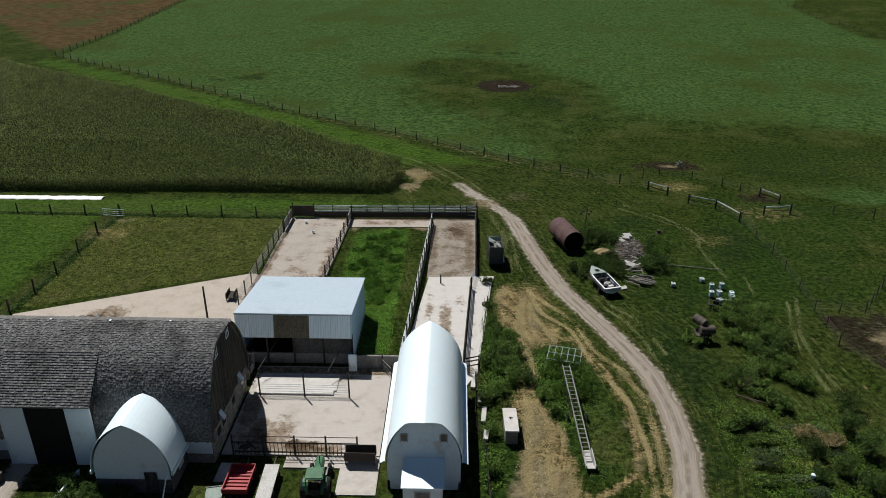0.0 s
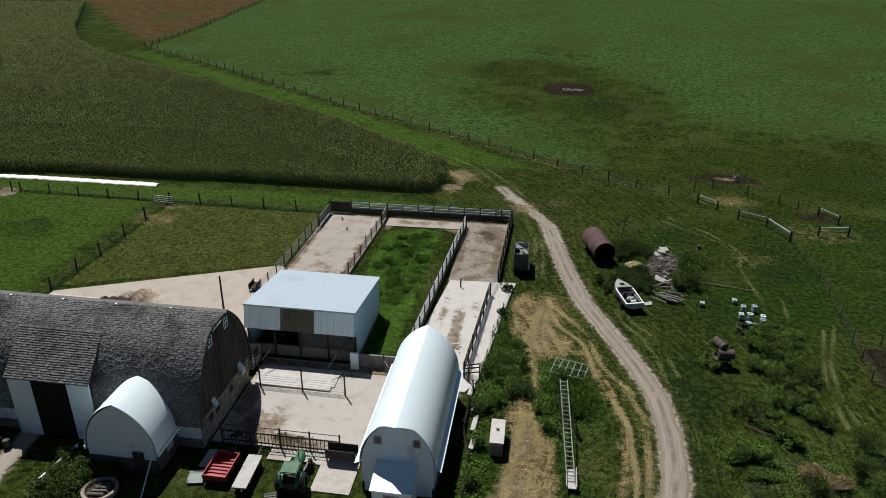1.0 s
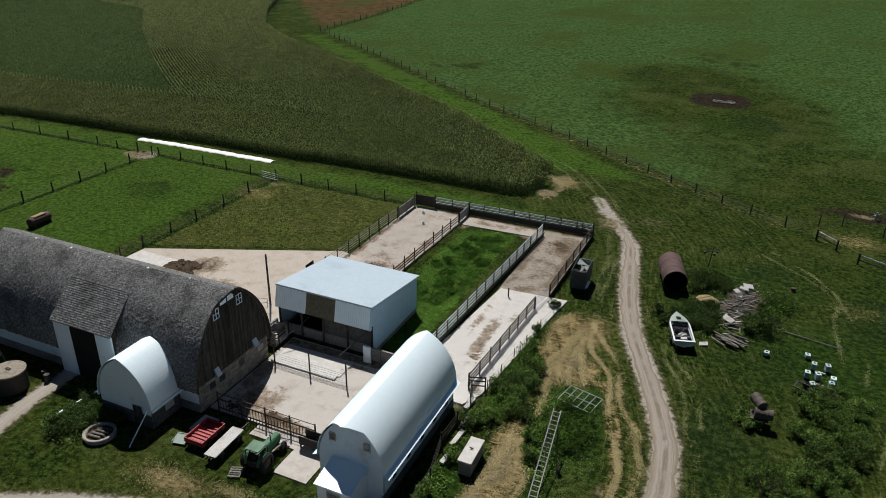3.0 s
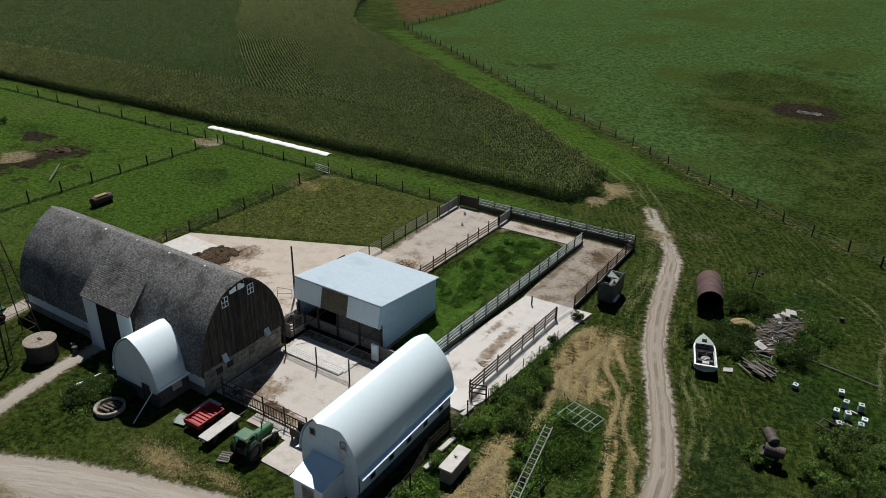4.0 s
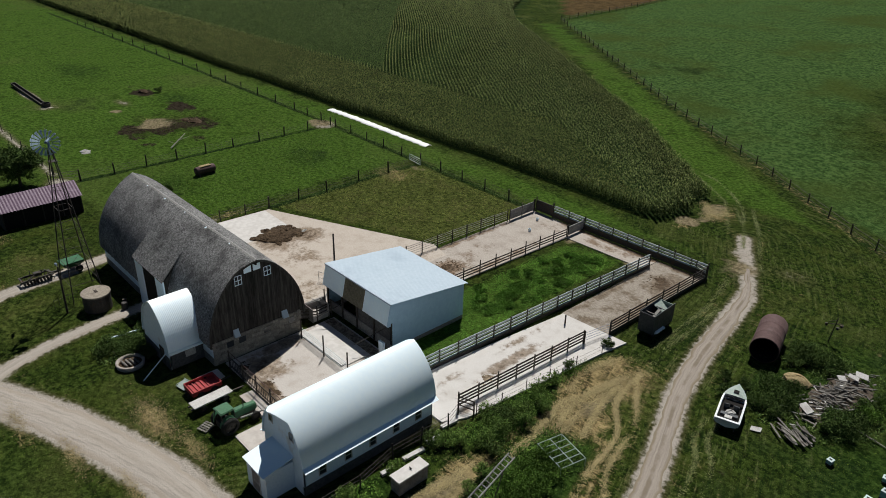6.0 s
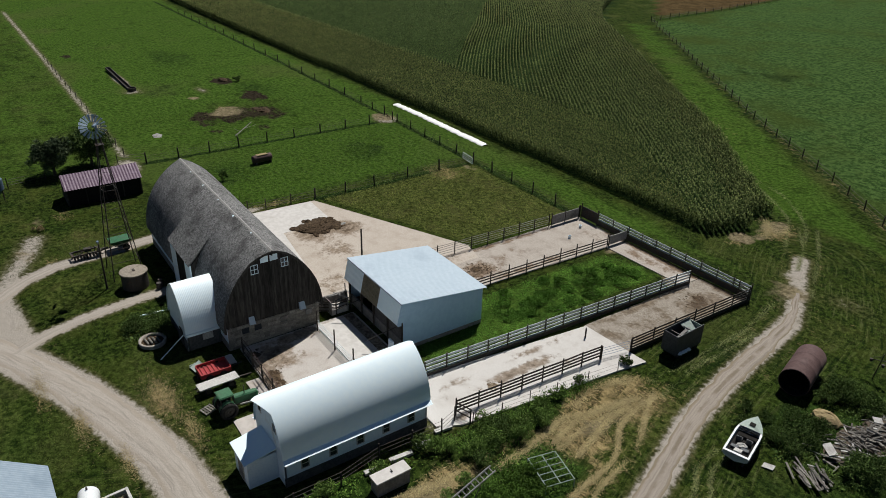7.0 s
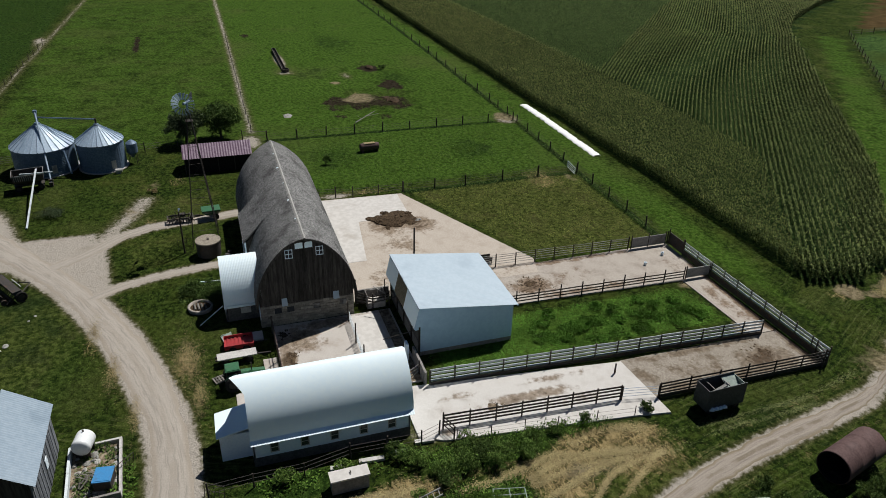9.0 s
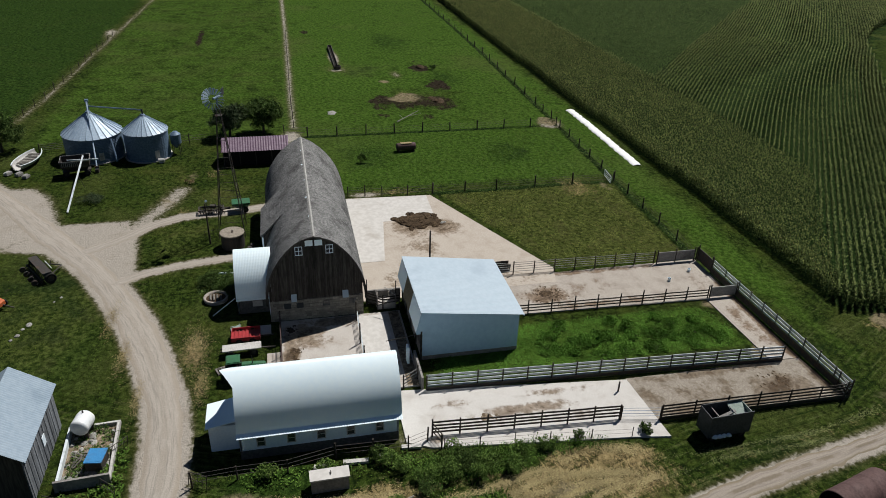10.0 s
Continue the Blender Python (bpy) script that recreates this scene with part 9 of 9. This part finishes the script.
for k, (x, y, n) in enumerate(((25.3, 74.4, 1), (29.0, 75.7, 1), (29.5, 73.8, 2), (30.7, 74.0, 2), (28.9, 72.0, 2), (29.8, 72.1, 2), (31.1, 71.9, 2), (29.3, 70.2, 2), (30.9, 71.0, 2))):
    b = thing("beehive", x, y, "stacked beehive with teal boxes and a white lid", "beehive", rz=k * 17 % 30 - 10, group="beehives")
    part("stand", Shape().box(-.22, .22, -.26, .26, 0, .12), DARKWOOD, b)
    for j in range(n):
        part("hive_box", Shape().box(-.21, .21, -.25, .25, .123 + j * .27, .39 + j * .27), TEAL, b)
    z = .393 + (n - 1) * .27
    part("lid", Shape().box(-.235, .235, -.275, .275, z, z + .08), HIVELID, b, "pale bluish hive lid")
    part("brick", Shape().box(-.1, .1, -.05, .05, z + .083, z + .14), IRON, b)
for x, y, rz_, L in ((29.9, 71.2, -12, 1.3), (30.1, 73.4, -14, .9)):
    tagged(part("timber_rail", Shape().box(-L / 2, L / 2, -.07, .07, 0.0, .16), TRIM, at=pose(x, y, 0, 0, 0, rz_)), "pale timber rail between the beehives", "rail")
c = thing("old_cart", 29.0, 69.4, "old dark cart frame beside the beehives", "cart", rz=70)
part("frame", Shape().box(-.6, -.5, -1.3, 1.3, .45, .55).box(.5, .6, -1.3, 1.3, .45, .55).box(-.5, .5, -1.2, -1.1, .45, .55).box(-.5, .5, 1.1, 1.2, .45, .55), IRON, c)
for x in (-.7, .7):
    wheel(c, x, .4, .32, .14)
tagged(part("maroon_cover", Shape().lump((31.2, 69.9, -.02), (.6, .5, .5), 44, 12, 6, .2), RUST), "maroon tarpaulin over a low heap", "tarpaulin")
k = thing("fuel_drum_stand", 24.9, 63.0, "two dark rusty drums on a wooden stand", "drum")
part("upper_drum", Shape().lathe([(.01, 0), (.44, 0), (.47, .04), (.46, .44), (.48, .47), (.46, .5), (.46, .86), (.48, .89), (.46, .92), (.47, 1.28), (.44, 1.32), (.01, 1.3)], 20), DRUM, k, at=pose(.25, -.25, 1.85, -82, 0, 35))
part("lower_drum", Shape().lathe([(.01, 0), (.44, 0), (.47, .04), (.46, .48), (.48, .51), (.46, .54), (.46, .96), (.48, .99), (.46, 1.02), (.47, 1.42), (.44, 1.46), (.01, 1.44)], 20), DRUM, k, at=pose(-.3, -.5, 1.32, 0, 90, 4))
for x in (-.4, .6):
    for y in (-.6, .3):
        part("leg", Shape().box(x - .07, x + .07, y - .07, y + .07, 0, .8), DARKWOOD, k)
part("platform", Shape().box(-.6, .9, -.8, .5, .75, .85), DARKWOOD, k)
k = thing("dead_snag", 26.0, 54.4, "leafless dead shrub with dark twigs", "shrub")
s = Shape()
rr = random.Random(6)
for j in range(16):
    a_ = rr.uniform(0, math.tau)
    s.tube((0, 0, 0), (1.2 * math.cos(a_), 1.0 * math.sin(a_), rr.uniform(.8, 2.0)), .04, .012, 5)
part("twig", s, BARK, k)
tagged(part("fallen_branch", Shape().tube((25.2, 53.3, .15), (27.7, 51.9, .25), .08, .04, 7).tube((26.1, 52.8, .18), (26.5, 51.9, .4), .04, .015, 5), BARK), "bare grey branch lying among the shrubs", "branch")
tagged(part("watering_can", Shape().lathe([(.01, 0), (.16, 0), (.17, .3), (.1, .34), (.01, .34)], 12, (27.4, 43.0, .1)).tube((27.55, 43, .2), (28.0, 43, .42), .03).tube((27.25, 43, .4), (27.45, 43, .5), .02), WHITE), "white watering can in the garden", "can")

# old bale elevator in the weeds
e = thing("bale_elevator", 10.65, 43.4, "old grey ladder-like bale elevator in the weeds", "elevator")
d_ = Vector((-.75, 10.0, 3.0))
for x in (-.3, .3):
    part("side_rail", Shape().beam((x, 0, .25), (x + d_.x, d_.y, d_.z), .07, .12), RAIL, e)
for k in range(24):
    u = (k + .5) / 24
    part("rung", Shape().beam((-.3 + d_.x * u, d_.y * u, .25 + (d_.z - .25) * u), (.3 + d_.x * u, d_.y * u, .25 + (d_.z - .25) * u), .05, .05), RAIL, e)
part("foot_tray", Shape().box(-.38, .38, -.1, 2.0, .3, .36).box(-.4, -.34, -.1, 2.0, .36, .6).box(.34, .4, -.1, 2.0, .36, .6), TRIM, e, "pale steel foot tray")
for x in (-.5, .4):
    part("strut", Shape().tube((x, 6.5, 0), (x + d_.x * .85, d_.y * .85, d_.z * .85), .04), IRON, e)
wheel(e, -.9, 6.2, .35, .14), wheel(e, .7, 6.2, .35, .14)
f = thing("wire_rack", 10.7, 58.6, "grey steel rack frame lying over weeds", "rack", rz=-14)
for k in range(6):
    part("bar", Shape().tube((-1.6 + k * .62, -1.2, .75), (-1.6 + k * .62, 1.2, .8), .035, n=6), GREENGREY, f)
for y in (-1.2, 0, 1.2):
    part("cross_bar", Shape().tube((-1.6, y, .77), (1.5, y, .77), .04, n=6), GREENGREY, f)
for x in (-1.6, 1.5):
    for y in (-1.2, 1.2):
        part("leg", Shape().tube((x, y, 0), (x, y, .77), .04, n=6), GREENGREY, f)
b = thing("water_tank", 4.76, 47.8, "rectangular pale concrete water tank with a lid", "tank", rz=1)
part("wall", Shape().box(-.5, .5, -1.42, 1.42, 0, 1.25), GREY_WALL, b)
part("lid", Shape().box(-.57, .57, -1.5, 1.5, 1.253, 1.38), CONCRETE_PALE, b, "stained pale concrete lid")
part("valve", Shape().tube((0, .1, 1.38), (0, .1, 1.48), .06).beam((-.16, .1, 1.5), (.16, .1, 1.5), .06, .05), IRON, b)
for k, (x, y, L) in enumerate(((2.7, 47.3, 1.2), (2.6, 50, 2.0), (2.4, 52.3, 1.3), (1.8, 54.6, 1.6))):
    tagged(part("concrete_piece", Shape().beam((x, y - L / 2, .12), (x + .15, y + L / 2, .14), .4, .22), TRIM), "broken pale concrete kerb piece in the weeds", "concrete", group="kerb pieces")

# ---- west pasture ----
k = thing("pasture_tank", -64.9, 65.6, "rusty red cylindrical stock tank on skids", "tank", rz=4)
part("vessel", Shape().lathe([(.01, -1.6), (.55, -1.55), (.6, -1.4), (.6, 1.4), (.55, 1.55), (.01, 1.6)], 22), RUST, k, at=pose(0, 0, .75, 90, 0, 0), smooth=True)
for y in (-1.2, 1.2):
    part("skid", Shape().box(-.7, .7, y - .1, y + .1, 0, .3), DARKWOOD, k)
part("top_plate", Shape().box(-.35, .35, -.9, .9, 1.3, 1.38), HAYTAN, k)
for x, y, a_, b_, c_, sd_ in ((-92.3, 76.9, 1.7, 1.1, .6, 1), (-94.5, 75.9, 1.1, .8, .35, 2), (-120.3, 78.4, 1.3, 1.0, .7, 3)):
    tagged(part("soil_mound", Shape().lump((x, y, H(x, y) - .1), (a_, b_, c_), sd_, 16, 7, .2), DUNG), "dark bare soil mound in the pasture", "mound")
t = thing("feed_trough", -133, 59.2, "long dark concrete feed trough in the pasture", "trough", rz=0)
part("trough_wall", Shape().box(-11, 11, -.5, -.35, 0, .55).box(-11, 11, .35, .5, 0, .55).box(-11, -10.8, -.35, .35, 0, .55).box(10.8, 11, -.35, .35, 0, .55), IRON, t)
part("trough_floor", Shape().box(-10.8, 10.8, -.35, .35, 0, .15), BLACK, t)
k = thing("water_trough", -121.3, 59.3, "small dark water trough in the pasture", "trough")
part("trough_wall", Shape().lathe([(.8, 0), (.85, .7), (.75, .7), (.7, .1), (.01, .1)], 18), IRON, k)
tagged(part("field_stone", Shape().lump((-87.2, 55.3, H(-87.2, 55.3) - .05), (1.2, .8, .2), 5, 12, 4), ROCK), "flat pale stone in the pasture", "rock")
tagged(part("dead_branch", Shape().tube((-79, 66.4, .2), (-84, 71.2, .5), .12, .06, 6).tube((-81.5, 68.8, .35), (-82.5, 71.5, .4), .06, .03, 5).tube((-80.5, 67.8, .3), (-82.6, 67.4, .3), .05, .02, 5), OLDWOOD), "bleached fallen branch in the pasture", "branch")
bush(-118.2, 81.2, 1.2, 1.0, 1.0, 160, .3, LEAF_DARK, "dark low shrub in the pasture", 77)
k = thing("brush_pile", 12.5, 176.6, "pale brush pile in a worn hollow", "brush pile", z=H(12.5, 176.6) - .05)
s = Shape()
rr = random.Random(4)
for j in range(40):
    x, y, a_ = rr.uniform(-3, 3), rr.uniform(-1.6, 1.6), rr.uniform(0, 3.14)
    L = rr.uniform(.6, 2.0)
    s.tube((x * .7 - L * .5 * math.cos(a_), y * .6 - L * .5 * math.sin(a_), rr.uniform(.05, .3)), (x * .7 + L * .5 * math.cos(a_), y * .6 + L * .5 * math.sin(a_), rr.uniform(.05, .4)), .05, .03, 5)
part("branches", s, TRIM, k, kind="stuff")
k = thing("corner_brace", 38.2, 118.8, "weathered timber corner brace of the corral", "brace")
part("brace", Shape().beam((-.6, 0, .4), (.6, .4, .9), .1, .14).beam((.6, 0, .2), (-.4, .6, .8), .1, .12).box(-.1, .1, -.1, .1, 0, 1.2), RAIL, k)
